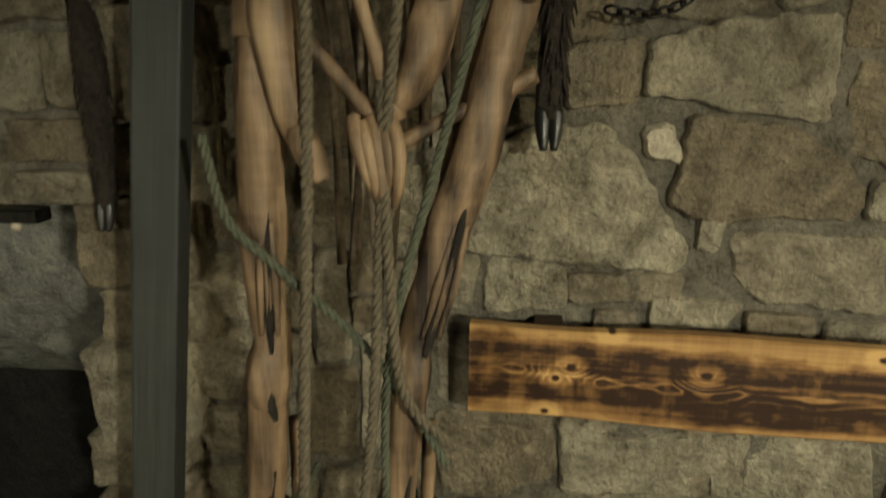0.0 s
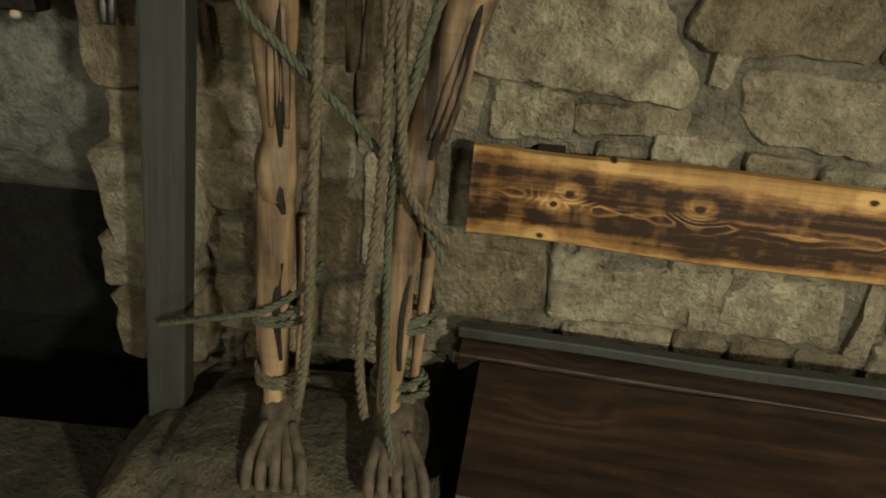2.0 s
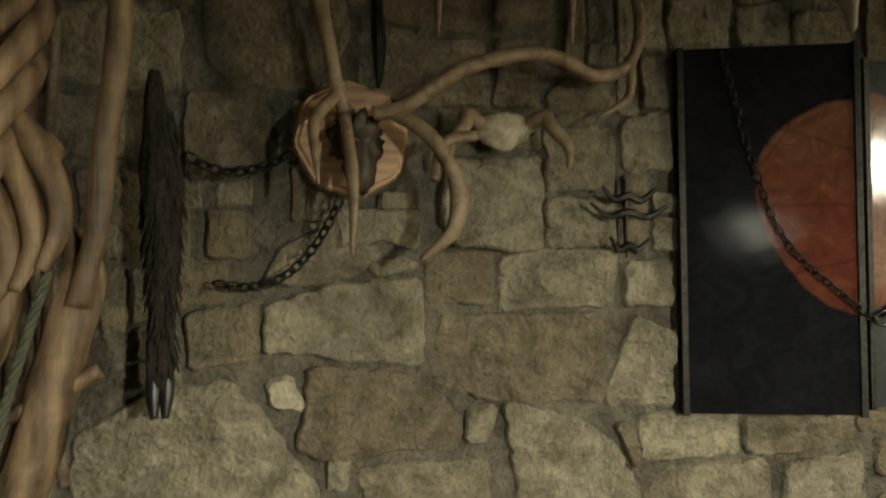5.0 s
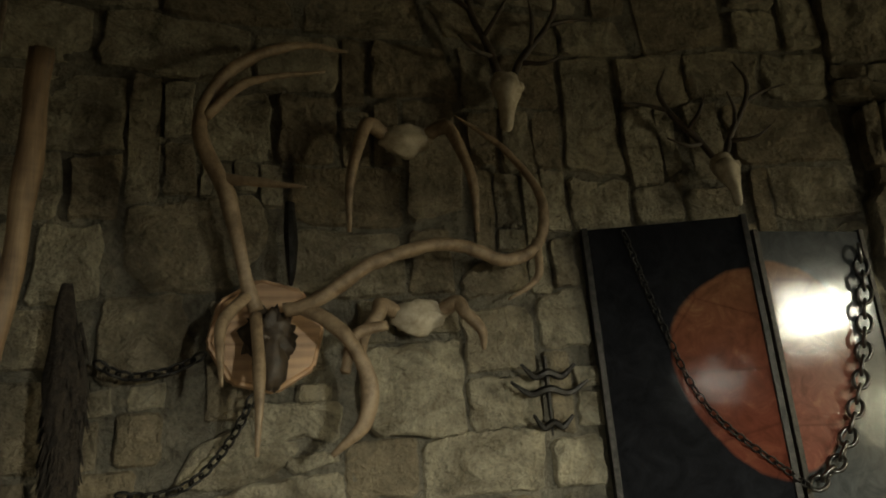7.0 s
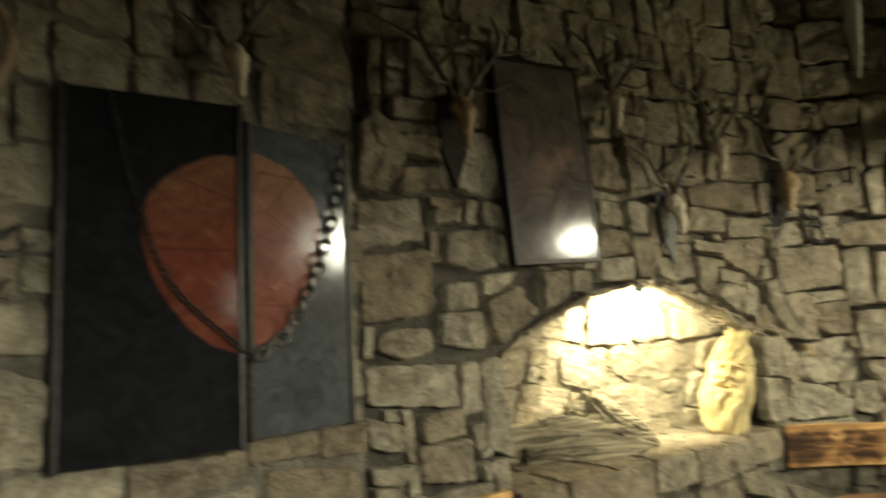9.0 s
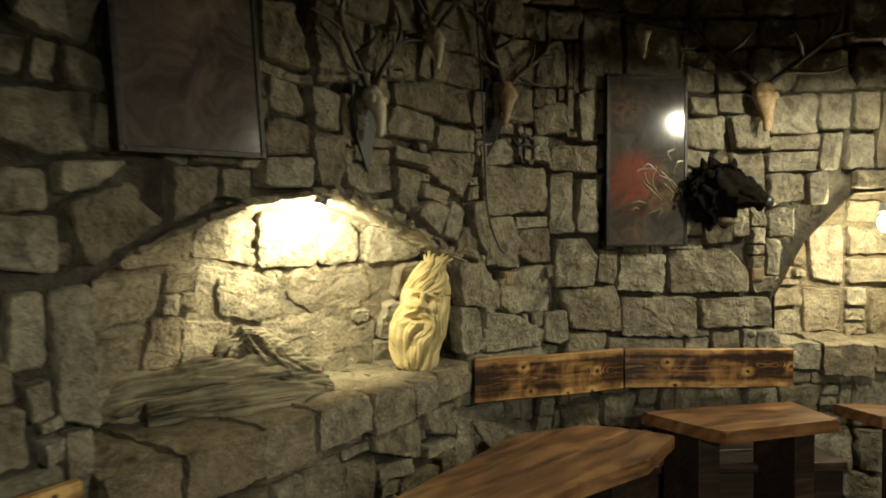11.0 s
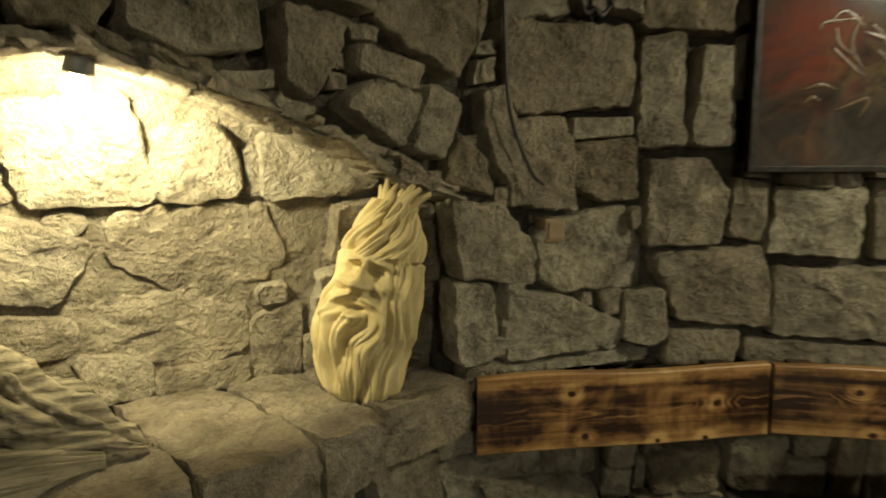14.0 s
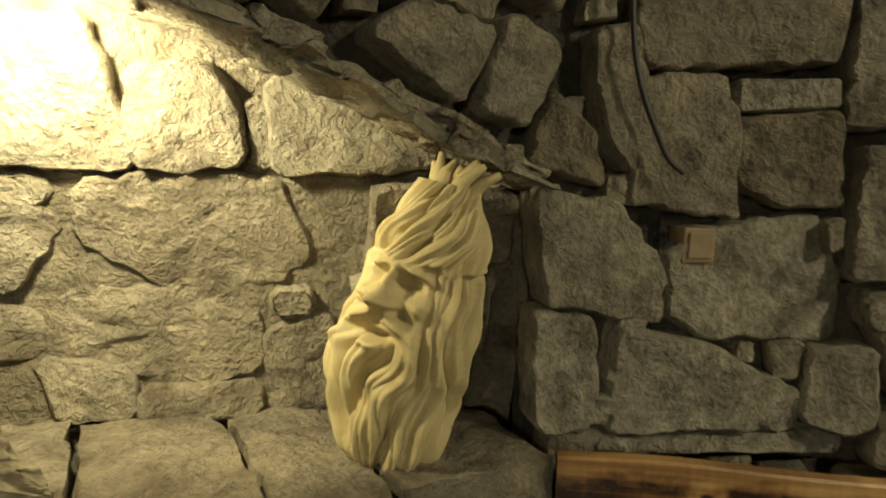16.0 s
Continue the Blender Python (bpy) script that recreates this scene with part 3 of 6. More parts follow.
# the alcove's deep wall is coloured near black in place of shade
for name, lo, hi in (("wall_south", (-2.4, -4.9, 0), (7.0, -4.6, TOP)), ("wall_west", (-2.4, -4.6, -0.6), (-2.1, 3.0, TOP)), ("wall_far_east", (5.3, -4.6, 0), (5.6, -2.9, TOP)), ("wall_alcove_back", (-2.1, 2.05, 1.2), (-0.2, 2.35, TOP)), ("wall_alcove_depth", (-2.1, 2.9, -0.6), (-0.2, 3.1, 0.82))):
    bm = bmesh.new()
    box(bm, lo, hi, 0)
    tagged(part(name, bm, PLASTER if "alcove_back" in name else SHADEBLACK if "depth" in name else SOOT), "alcove wall, worn pale plaster above, shade-black depth below" if "alcove" in name else "dark plain stone wall", "wall", kind="structure")

# plaster that curves back and down into the alcove
bm = bmesh.new()
prof = smooth_path([(0, 2.045, 1.21, 0), (0, 2.05, 1.1, 0), (0, 2.07, 0.95, 0), (0, 2.12, 0.75, 0), (0, 2.22, 0.55, 0), (0, 2.42, 0.35, 0), (0, 2.86, 0.2, 0)], 5)
cols = [[bm.verts.new((-2.1 + 1.9 * i / 40, q[1] + 0.03 * noise.noise((i * 0.35, q[2] * 7, 2.0)) + 0.012 * noise.noise((i * 0.9, q[2] * 19, 2.0)), q[2])) for q in prof] for i in range(41)]
for c0, c1 in zip(cols, cols[1:]):
    for k in range(len(prof) - 1):
        bm.faces.new((c0[k], c0[k + 1], c1[k + 1], c1[k]))
bmesh.ops.solidify(bm, geom=list(bm.faces), thickness=-0.04)
tagged(part("wall_alcove_curve", bm, PLASTER, smooth=True), "worn bluish plaster curving back into the dark alcove", "wall", kind="structure")

# ---- how stones are laid ----


def bend(s, z, much):
    """A smooth sideways shift, so that courses run unevenly."""
    return (s + much * noise.noise((s * 2.6, z * 2.6, 1.0)) * 1.6 + much * 0.4 * noise.noise((s * 8, z * 8, 4.0)), z + much * noise.noise((s * 2.2, z * 3.0, 7.0)) * 1.6 + much * 0.4 * noise.noise((s * 8, z * 8, 9.0)))


def outline_ring(outline, rnd, grow=0.0, step=0.024):
    """A worn outline: corners clipped, edges split into short uneven runs."""
    ring = []
    size = min(max(p[0] for p in outline) - min(p[0] for p in outline), max(p[1] for p in outline) - min(p[1] for p in outline))
    for (xa, za), (xb, zb) in zip(outline, outline[1:] + outline[:1]):
        length = max(0.004, math.hypot(xb - xa, zb - za))
        nx, nz = (zb - za) / length, -(xb - xa) / length
        clip = min(0.2, min(0.006, 0.06 * size) * rnd.uniform(0.4, 1.6) / length)
        count = max(1, round(length / step))
        for k in range(count + 1):
            t = clip + (1 - 2 * clip) * k / count
            o = grow + (0.0 if k in (0, count) else rnd.uniform(-0.035, 0.035) * min(size, 0.16))
            ring.append((xa + (xb - xa) * t + nx * o, za + (zb - za) * t + nz * o))
    return ring


def stone_mesh(s, zc, w, h, proud, rnd, corners=None, much=0.0, rough=0.015, sunk=0.05, cut=0.22, outline=None, grow=0.0):
    """One hewn stone: an uneven outline, sharp worn edges and a rough face. Local x along the wall, y into it."""
    j = min(w, h) * 0.07
    if corners is None:
        corners = [(rnd.uniform(-0.1, 1) * j, rnd.uniform(-0.1, 1) * j) for _ in range(4)]
        if rnd.random() < cut:
            k = rnd.randrange(4)
            corners[k] = (rnd.uniform(0.06, 0.18) * w, rnd.uniform(0.04, 0.14) * h)
    (a, b), (c, d), (e, f), (g, i) = corners
    quad = [(-w / 2 + a, -h / 2 + b), (w / 2 - c, -h / 2 + d), (w / 2 - e, h / 2 - f), (-w / 2 + g, h / 2 - i)]
    ring = outline_ring(outline, rnd, grow) if outline else []
    for k in range(0 if outline else 4):
        (xa, za), (xb, zb) = quad[k], quad[(k + 1) % 4]
        length = math.hypot(xb - xa, zb - za)
        nx, nz = (zb - za) / length, -(xb - xa) / length
        for t in (rnd.uniform(0.02, 0.09), rnd.uniform(0.2, 0.3), rnd.uniform(0.42, 0.56), rnd.uniform(0.68, 0.8), 1 - rnd.uniform(0.02, 0.09)):
            o = rnd.uniform(-0.042, 0.04) * min(w, h)
            ring.append((xa + (xb - xa) * t + nx * o, za + (zb - za) * t + nz * o))
    if much:
        ring = [tuple(q - r for q, r in zip(bend(s + x, zc + z, much), (s, zc))) for x, z in ring]
    cx, cz = sum(p[0] for p in ring) / len(ring), sum(p[1] for p in ring) / len(ring)
    verts, faces, count = [], [], len(ring)
    tilt_x, tilt_z, shift = rnd.uniform(-0.07, 0.07), rnd.uniform(-0.07, 0.07), rnd.uniform(0, 50)

    def face_y(dx, dz, k):
        q = (cx + dx * k + shift, cz + dz * k, 0.3)
        r = noise.noise((q[0] * 9, q[1] * 9, shift)) * rough * 0.9 + abs(noise.noise((q[0] * 19, q[1] * 23, shift))) * rough * 0.9 + noise.noise((q[0] * 47, q[1] * 47, shift)) * rough * 0.4
        return -proud + r + dx * tilt_x * k + dz * tilt_z * k

    levels = (("side", 1.0, sunk), ("edge", 1.0, 0.3), ("edge", None, 0.75), ("face", None, 0.0), ("face", 0.88, 0.0), ("face", 0.74, 0.0), ("face", 0.6, 0.0), ("face", 0.45, 0.0), ("face", 0.3, 0.0), ("face", 0.15, 0.0))
    inset = min(0.006, 0.04 * min(w, h))
    for kind, k0, part_ in levels:
        for x, z in ring:
            dx, dz = x - cx, z - cz
            k = 1 - inset / max(0.02, math.hypot(dx, dz)) if k0 is None else k0
            if kind == "side":
                y = part_
            elif k0 == 1.0:
                y = face_y(dx, dz, 1.0) + 0.006
            else:
                y = face_y(dx, dz, k)
            verts.append((cx + dx * k, y, cz + dz * k))
    verts.append((cx, face_y(0, 0, 0), cz))
    for lev in (0, 1, 3, 4, 5, 6, 7, 8):
        for k in range(count):
            p, q = lev * count + k, lev * count + (k + 1) % count
            faces.append((p, q, q + count, p + count))
    for k in range(count):
        faces.append((9 * count + k, 9 * count + (k + 1) % count, len(verts) - 1))
    return verts, faces


def raw_mesh(name, verts, faces, material, smooth=True):
    me = bpy.data.meshes.new(name)
    me.from_pydata(verts, [], faces)
    me.materials.append(material)
    if smooth:
        for p in me.polygons:
            p.use_smooth = True
    return me


class Courses:
    """Lays stones side by side on a stretch of wall, leaving joints."""

    def __init__(self, wall, s0, s1, z0, z1, seed, material, rest_material, proud, joint, keep, pose_at, free=None, size=(0.1, 0.3, 0.08, 0.2), word="stone", much=0.0, cut=0.22, rough=0.019, least=2, pale=None, grow=0.004, flush=1.0):
        self.rough, self.least, self.pale, self.grow, self.flush = rough, least, pale, grow, flush
        self.wall, self.s0, self.z0, self.cell, self.rnd = wall, s0, z0, 0.02, random.Random(seed)
        self.nx, self.nz = int((s1 - s0) / self.cell), int((z1 - z0) / self.cell)
        self.used = np.zeros((self.nx, self.nz), bool)
        self.material, self.rest_material, self.proud, self.joint, self.keep, self.pose_at = material, rest_material, proud, joint, keep, pose_at
        self.cut, self.much, self.size, self.word, self.rest_v, self.rest_f, self.made = cut, much, size, word, [], [], 0
        if free:
            for i in range(self.nx):
                for k in range(self.nz):
                    if not free(s0 + (i + 0.5) * self.cell, z0 + (k + 0.5) * self.cell):
                        self.used[i, k] = True

    def stone(self, s, z, w, h):
        """A stone of its own, centred at s and z."""
        g = self.joint
        v, f = stone_mesh(s, z, max(0.022, w - g), max(0.022, h - g), self.proud * self.rnd.uniform(0.7, 1.35) * (0.7 if min(w, h) < 0.05 else 1.0), self.rnd, None, self.much, rough=self.rough, cut=self.cut)
        m = self.pose_at(s, z)
        if self.made < 300 and self.keep(s, z):
            ob = new(self.word, raw_mesh(self.word, v, f, self.material))
            ob.parent = self.wall
            ob.matrix_local = m
            self.made += 1
        else:
            base = len(self.rest_v)
            self.rest_v += [tuple(m @ Vector(p)) for p in v]
            self.rest_f += [tuple(base + q for q in face) for face in f]

    def laid(self, s, z, proud, *outline):
        """A stone with an outline of its own, given round its centre at s and z."""
        xs, zs = [p[0] for p in outline], [p[1] for p in outline]
        pairs = list(zip(outline, outline[1:] + outline[:1]))
        for i in range(self.nx):
            x = self.s0 + (i + 0.5) * self.cell - s
            if not min(xs) - 0.02 < x < max(xs) + 0.02:
                continue
            for k in range(self.nz):
                y = self.z0 + (k + 0.5) * self.cell - z
                if min(zs) - 0.02 < y < max(zs) + 0.02 and all((b[0] - a[0]) * (y - a[1]) - (b[1] - a[1]) * (x - a[0]) > -0.012 * math.hypot(b[0] - a[0], b[1] - a[1]) for a, b in pairs):
                    self.used[i, k] = True
        small = min(max(xs) - min(xs), max(zs) - min(zs))
        v, f = stone_mesh(s, z, 0.2, 0.2, proud * self.flush * self.rnd.uniform(0.8, 1.2), self.rnd, ((0, 0),) * 4, 0.0, self.rough * min(1.0, small / 0.12), outline=list(outline), grow=self.grow)
        ob = new(self.word, raw_mesh(self.word, v, f, PALECHIP if self.pale == (s, z) else self.material))
        ob.parent = self.wall
        ob.matrix_local = self.pose_at(s, z)
        self.made += 1

    def fill(self):
        w0, w1, h0, h1 = self.size
        tops = [0]
        while tops[-1] < self.nz:
            tops.append(tops[-1] + max(3, round(self.rnd.triangular(h0, h1, (h0 + h1) / 2) / self.cell)))
        for k in range(self.nz):
            up = [t for t in tops if t > k + 2][:2]
            for i in range(self.nx):
                if self.used[i, k]:
                    continue
                tw, th = int(self.rnd.uniform(w0, w1) / self.cell), (up or [self.nz])[-1 if self.rnd.random() < 0.18 else 0] - k
                if self.rnd.random() < 0.2:
                    tw, th = max(3, tw // 2), max(3, th // 2)
                a = 1
                while a < tw and i + a < self.nx and not self.used[i + a, k]:
                    a += 1
                gap = 0
                while i + a + gap < self.nx and gap < 4 and not self.used[i + a + gap, k]:
                    gap += 1
                if gap < 3:
                    a += gap
                b = 1
                while b < th and k + b < self.nz and not self.used[i:i + a, k + b].any():
                    b += 1
                self.used[i:i + a, k:k + b] = True
                if min(a, b) >= self.least:
                    self.stone(self.s0 + (i + a / 2) * self.cell, self.z0 + (k + b / 2) * self.cell, a * self.cell, b * self.cell)
        if self.rest_v:
            ob = new("stones_beyond", raw_mesh("stones_beyond", self.rest_v, self.rest_f, self.rest_material))
            ob.parent = self.wall
            tagged(ob, kind="stuff")


def flat_pose(s, z):
    return wall_pose(s, z)


def below_arch(s, z):
    t = niche_top(s)
    return t is not None and SILL - 0.13 < z < t + 0.02



# ---- benches and boards ----
R = random.Random(8)


def direction(p, q):
    return Matrix.Translation((*p[:2], 0)) @ Matrix.Rotation(math.atan2(q[1] - p[1], q[0] - p[0]), 4, "Z")


def backrest_board(p, q, z0, z1, seed, label):
    root = thing("backrest_board", direction(p, q) @ pose(0, 0, z0), label, "bench back", "backrest boards along the wall")
    length = math.hypot(q[0] - p[0], q[1] - p[1])
    bm = bmesh.new()
    plank(bm, length, 0.032, z1 - z0, seed)
    part("board", bm, FLAMED, root, m=pose(0, 0, 0))
    for x in (length * 0.12, length * 0.88):
        bm = bmesh.new()
        box(bm, (x - 0.03, 0.001, 0.02), (x + 0.03, 0.11, z1 - z0 - 0.02), 0.003)
        part("wall_batten", bm, SEATWOOD, root)
    return root


backrest_board((0.425, 1.46), (1.717, 1.325), 0.785, 0.98, 1, "flamed pine backrest board with dark knots on the stone wall")
backrest_board((1.73, 1.325), (2.93, 0.955), 0.785, 0.975, 2, "flamed pine backrest board below the folded painting")
backrest_board((4.505, 0.335), (4.925, -0.305), 0.782, 0.972, 3, "flamed golden pine backrest board beside the niche")
backrest_board((4.935, -0.325), (5.13, -1.11), 0.785, 0.968, 4, "darker flamed pine backrest board on the curved wall")


def bench(p, q, top, depths, label, skew=0.0):
    """A wall bench: seat planks side by side on upright boards; p to q is its back edge."""
    root = thing("wall_bench", direction(p, q), label, "bench", "benches along the wall")
    length = math.hypot(q[0] - p[0], q[1] - p[1])
    y = 0.0
    for i, d in enumerate(depths):
        bm = bmesh.new()
        shift = -skew * (y - d / 2)
        plank(bm, length - shift, d - 0.006, 0.04, 20 + i + p[0])
        part("seat_plank", bm, SEATWOOD, root, m=pose(shift, y, top - 0.04))
        y -= d
    bm = bmesh.new()
    plank(bm, length, 0.035, 0.03, 7 + p[0])
    part("back_strip", bm, POSTWOOD, root, "grey painted strip along the wall", m=pose(0, 0.005, top))
    bm = bmesh.new()
    plank(bm, length + skew * y, 0.025, top - 0.05, 31 + p[0])
    part("front_board", bm, SEATWOOD, root, m=pose(-skew * y, y + 0.06, 0.0))
    for x in (0.02 - skew * y, length - 0.06):
        bm = bmesh.new()
        box(bm, (x, y + 0.064, 0.0), (x + 0.04, -0.02, top - 0.042), 0.003)
        part("side_board", bm, SEATWOOD, root)
    return root


bench((0.43, 1.475), (1.72, 1.345), 0.5, (0.1, 0.4), "dark stained plank bench against the stone wall", 0.2)
bench((1.74, 1.345), (2.93, 0.985), 0.5, (0.1, 0.38), "dark stained plank bench bending along the wall")
bench((4.66, 0.2), (4.99, -0.33), 0.5, (0.16, 0.18), "dark stained bench below the golden boards")
bench((5.0, -0.35), (5.23, -1.2), 0.5, (0.16, 0.18), "dark stained bench on the curved wall")


def slab_table(name, outline, top, thick, legs, label, grain, splits):
    """A thick slab table; outline in plan, grain: degrees in which its planks run."""
    cx = sum(p[0] for p in outline) / len(outline)
    cy = sum(p[1] for p in outline) / len(outline)
    root = thing(name, pose(cx, cy, 0, 0, 0, grain), label, "table", "tables by the wall benches")
    inv = root.matrix_world.inverted()
    pts = []
    for a, b in zip(outline, outline[1:] + outline[:1]):
        for k in range(10):
            t = k / 10
            q = Vector((a[0] + (b[0] - a[0]) * t, a[1] + (b[1] - a[1]) * t, 0))
            q = inv @ q
            w = 0.008 * noise.noise((q.x * 6, q.y * 6, 2.0))
            pts.append((q.x * (1 + w), q.y * (1 + w)))
    edges = [-9.0] + list(splits) + [9.0]
    for lo, hi in zip(edges, edges[1:]):
        bm = bmesh.new()
        face = bm.faces.new([bm.verts.new((x, y, top)) for x, y in pts])
        for lim, sign in ((lo, 1), (hi, -1)):
            geom = list(bm.verts) + list(bm.edges) + list(bm.faces)
            bmesh.ops.bisect_plane(bm, geom=geom, plane_co=(0, lim + 0.0015 * sign, 0), plane_no=(0, -sign, 0), clear_outer=True)
        if not bm.faces:
            bm.free()
            continue
        ext = bmesh.ops.extrude_face_region(bm, geom=list(bm.faces))
        for v in ext["geom"]:
            if isinstance(v, bmesh.types.BMVert):
                v.co.z -= thick
        rim = [e for e in bm.edges if all(abs(v.co.z - top) < 1e-5 for v in e.verts) and len(e.link_faces) == 2 and e.calc_face_angle(0) > 0.5]
        bmesh.ops.bevel(bm, geom=rim, offset=0.005, segments=2, affect="EDGES")
        part("top_plank", bm, TABLEWOOD, root)
    for x, y in legs:
        q = inv @ Vector((x, y, 0))
        bm = bmesh.new()
        box(bm, (q.x - 0.05, q.y - 0.12, 0.03), (q.x + 0.05, q.y + 0.12, top - thick), 0.006)
        part("leg", bm, SEATWOOD, root)
        bm = bmesh.new()
        box(bm, (q.x - 0.07, q.y - 0.18, 0.0), (q.x + 0.07, q.y + 0.18, 0.03), 0.006)
        part("foot", bm, SEATWOOD, root)
    return root


slab_table("slab_table", [(3.2, 0.2), (3.73, -0.13), (4.0, -0.36), (4.3, -0.48), (4.36, -0.3), (4.375, -0.16), (4.19, 0.1), (3.58, 0.36), (3.3, 0.46)], 0.75, 0.05, [(3.5, 0.2), (4.15, -0.17)], "live-edge varnished slab table below the lit niche", -32, (0.0,))
slab_table("slab_table", [(4.62, -0.385), (4.42, -0.62), (4.39, -0.68), (4.667, -1.17), (4.95, -1.06)], 0.75, 0.05, [(4.58, -0.58), (4.75, -0.98)], "varnished brown slab table with clipped corner by the wall", -62, ())
slab_table("slab_table", [(4.75, -1.36), (4.95, -1.24), (5.02, -2.0), (4.7, -2.05)], 0.75, 0.05, [(4.85, -1.5), (4.87, -1.85)], "varnished brown slab table farther along the wall", -88, ())

# ---- post, rock and alcove ----
bm = bmesh.new()
box(bm, (-0.0435, 0.0, 0.0), (0.034, 0.05, TOP - 0.03), 0.006)
tagged(part("wooden_post", bm, POSTWOOD, m=pose(-0.216, 1.2, 0.0, 0, 6.7, 0)), "leaning square grey-green painted wooden post", "post")

bm = bmesh.new()
res = bmesh.ops.create_icosphere(bm, subdivisions=5, radius=1.0)
for v in res["verts"]:
    d = v.co.copy()
    q = Vector([math.copysign(abs(c) ** 0.6, c) for c in d])
    k = 1 + 0.16 * noise.noise(d * 1.7) + 0.05 * noise.noise(d * 6)
    v.co = Vector((0.1 + q.x * 0.33 * k, 1.16 + q.y * 0.27 * k, max(0.0, 0.22 + q.z * 0.262 * k)))
tagged(part("boulder_plinth", bm, BOULDER, smooth=True), "rough pale boulder under the carved skeleton", "rock")

# alcove beside the post
for lo, hi, nm in (((-2.1, 1.3, 1.19), (-0.3, 2.05, TOP), "lintel"),):
    bm = bmesh.new()
    box(bm, (lo[0], 1.5, lo[2]), (hi[0], 2.04, hi[2]), 0)
    tagged(part("wall_alcove_head", bm, MORTAR), "stone wall above the plaster alcove", "wall", kind="structure")
bm = bmesh.new()
plank(bm, 1.2, 0.05, 0.03, 77)
rack = part("dark_shelf_rail", bm, IRON, m=pose(-1.62, 1.47, 1.165))
for k in range(11):
    bm = bmesh.new()
    blob(bm, (0.72 + k * 0.043 + 0.006 * (k % 3), -0.045, -0.004), (0.011, 0.009, 0.009), 0.2, k, 6, 10, 8)
    part("stud", bm, BONE, rack, "", True)
tagged(rack, "dark iron rail under the stone head of the alcove", "rail")

# ---- carved skeleton ----
bm = bmesh.new()


def limb(points, rough=0.25, seed=0, sides=10):
    tube(bm, [(*p[:3], p[3] * 0.94) for p in points], sides, 10, rough, seed)


charred, dim_feet = [], []
for knee, hip, y, seed in (((0.112, 0.99), (0.135, 1.62), 1.12, 1), ((0.325, 0.98), (0.475, 1.58), 1.12, 7)):
    x0 = knee[0]
    foot = x0 - 0.022
    limb([(foot, y, 0.52, 0.024), (foot, y, 0.62, 0.024), (foot + 0.003, y, 0.7, 0.028), (x0 - 0.012, y, 0.82, 0.03), (x0 - 0.004, y, 0.91, 0.031), (x0, y, 0.955, 0.033), (x0, y, 0.985, 0.031)], 0.35, seed, 14)
    limb([(x0 + 0.005, y - 0.01, 0.97, 0.026), (x0 + 0.004, y - 0.008, 1.0, 0.033), (x0 + 0.006, y - 0.004, 1.035, 0.033), (x0 + 0.012, y, 1.075, 0.029), (x0 + (hip[0] - x0) * 0.3, y, 1.18, 0.033), (x0 + (hip[0] - x0) * 0.55, y, 1.32, 0.036), (x0 + (hip[0] - x0) * 0.8, y, 1.46, 0.034), (hip[0], y + 0.01, hip[1], 0.03), (hip[0] - 0.01, y + 0.04, hip[1] + 0.07, 0.024)], 0.4, seed + 2, 14)
    limb([(foot + 0.04, y + 0.02, 0.56, 0.01), (x0 + 0.03, y + 0.02, 0.75, 0.011), (x0 + 0.035, y + 0.02, 0.93, 0.013)], 0.2, seed + 3, 7)
    before = len(bm.faces)
    lean_x = hip[0] - x0
    limb([(x0 + 0.018, y - 0.024, 0.95, 0.004), (x0 + 0.012, y - 0.028, 0.985, 0.01), (x0 + 0.018, y - 0.024, 1.02, 0.005)], 0.4, seed + 11, 8)
    limb([(x0 + 0.016 + lean_x * 0.1, y - 0.024, 1.06, 0.004), (x0 + 0.014 + lean_x * 0.22, y - 0.026, 1.13, 0.008), (x0 + 0.014 + lean_x * 0.38, y - 0.027, 1.22, 0.008), (x0 + 0.01 + lean_x * 0.52, y - 0.024, 1.3, 0.004)], 0.4, seed + 12, 8)
    limb([(foot + 0.02, y - 0.018, 0.66, 0.004), (foot + 0.018, y - 0.022, 0.76, 0.007), (x0 + 0.008, y - 0.022, 0.86, 0.004)], 0.4, seed + 13, 8)
    bm.faces.ensure_lookup_table()
    charred += list(range(before, len(bm.faces)))
    for k in range(3):
        limb([(x0 + 0.002 + 0.012 * k + lean_x * 0.16, y - 0.026, 1.09, 0.004), (x0 + 0.004 + 0.011 * k + lean_x * 0.3, y - 0.03, 1.17, 0.007), (x0 + 0.002 + 0.009 * k + lean_x * 0.46, y - 0.026, 1.26, 0.004)], 0.3, seed + k, 6)
    # feet, coloured darker to stand for the shade down there
    before = len(bm.faces)
    limb([(foot, y + 0.05, 0.53, 0.035), (foot + 0.01, y, 0.535, 0.04), (foot + 0.02, y - 0.07, 0.515, 0.034), (foot + 0.03, y - 0.12, 0.5, 0.02)], 0.4, seed + 4, 12)
    for i in range(5):
        dx = (i - 2) * 0.022
        limb([(foot + 0.02 + dx * 0.5, y - 0.05, 0.54, 0.012), (foot + 0.03 + dx, y - 0.11, 0.52, 0.011), (foot + 0.035 + dx * 1.1, y - 0.14, 0.5, 0.011), (foot + 0.04 + dx * 1.1, y - 0.16, 0.487, 0.008)], 0.2, seed + 5 + i, 8)
    dim_feet += list(range(before, len(bm.faces)))
limb([(0.476, 1.1, 1.55, 0.017), (0.498, 1.1, 1.66, 0.017), (0.506, 1.1, 1.77, 0.018), (0.519, 1.1, 1.86, 0.017), (0.528, 1.11, 1.985, 0.018), (0.53, 1.13, 2.3, 0.022)], 0.3, 30)
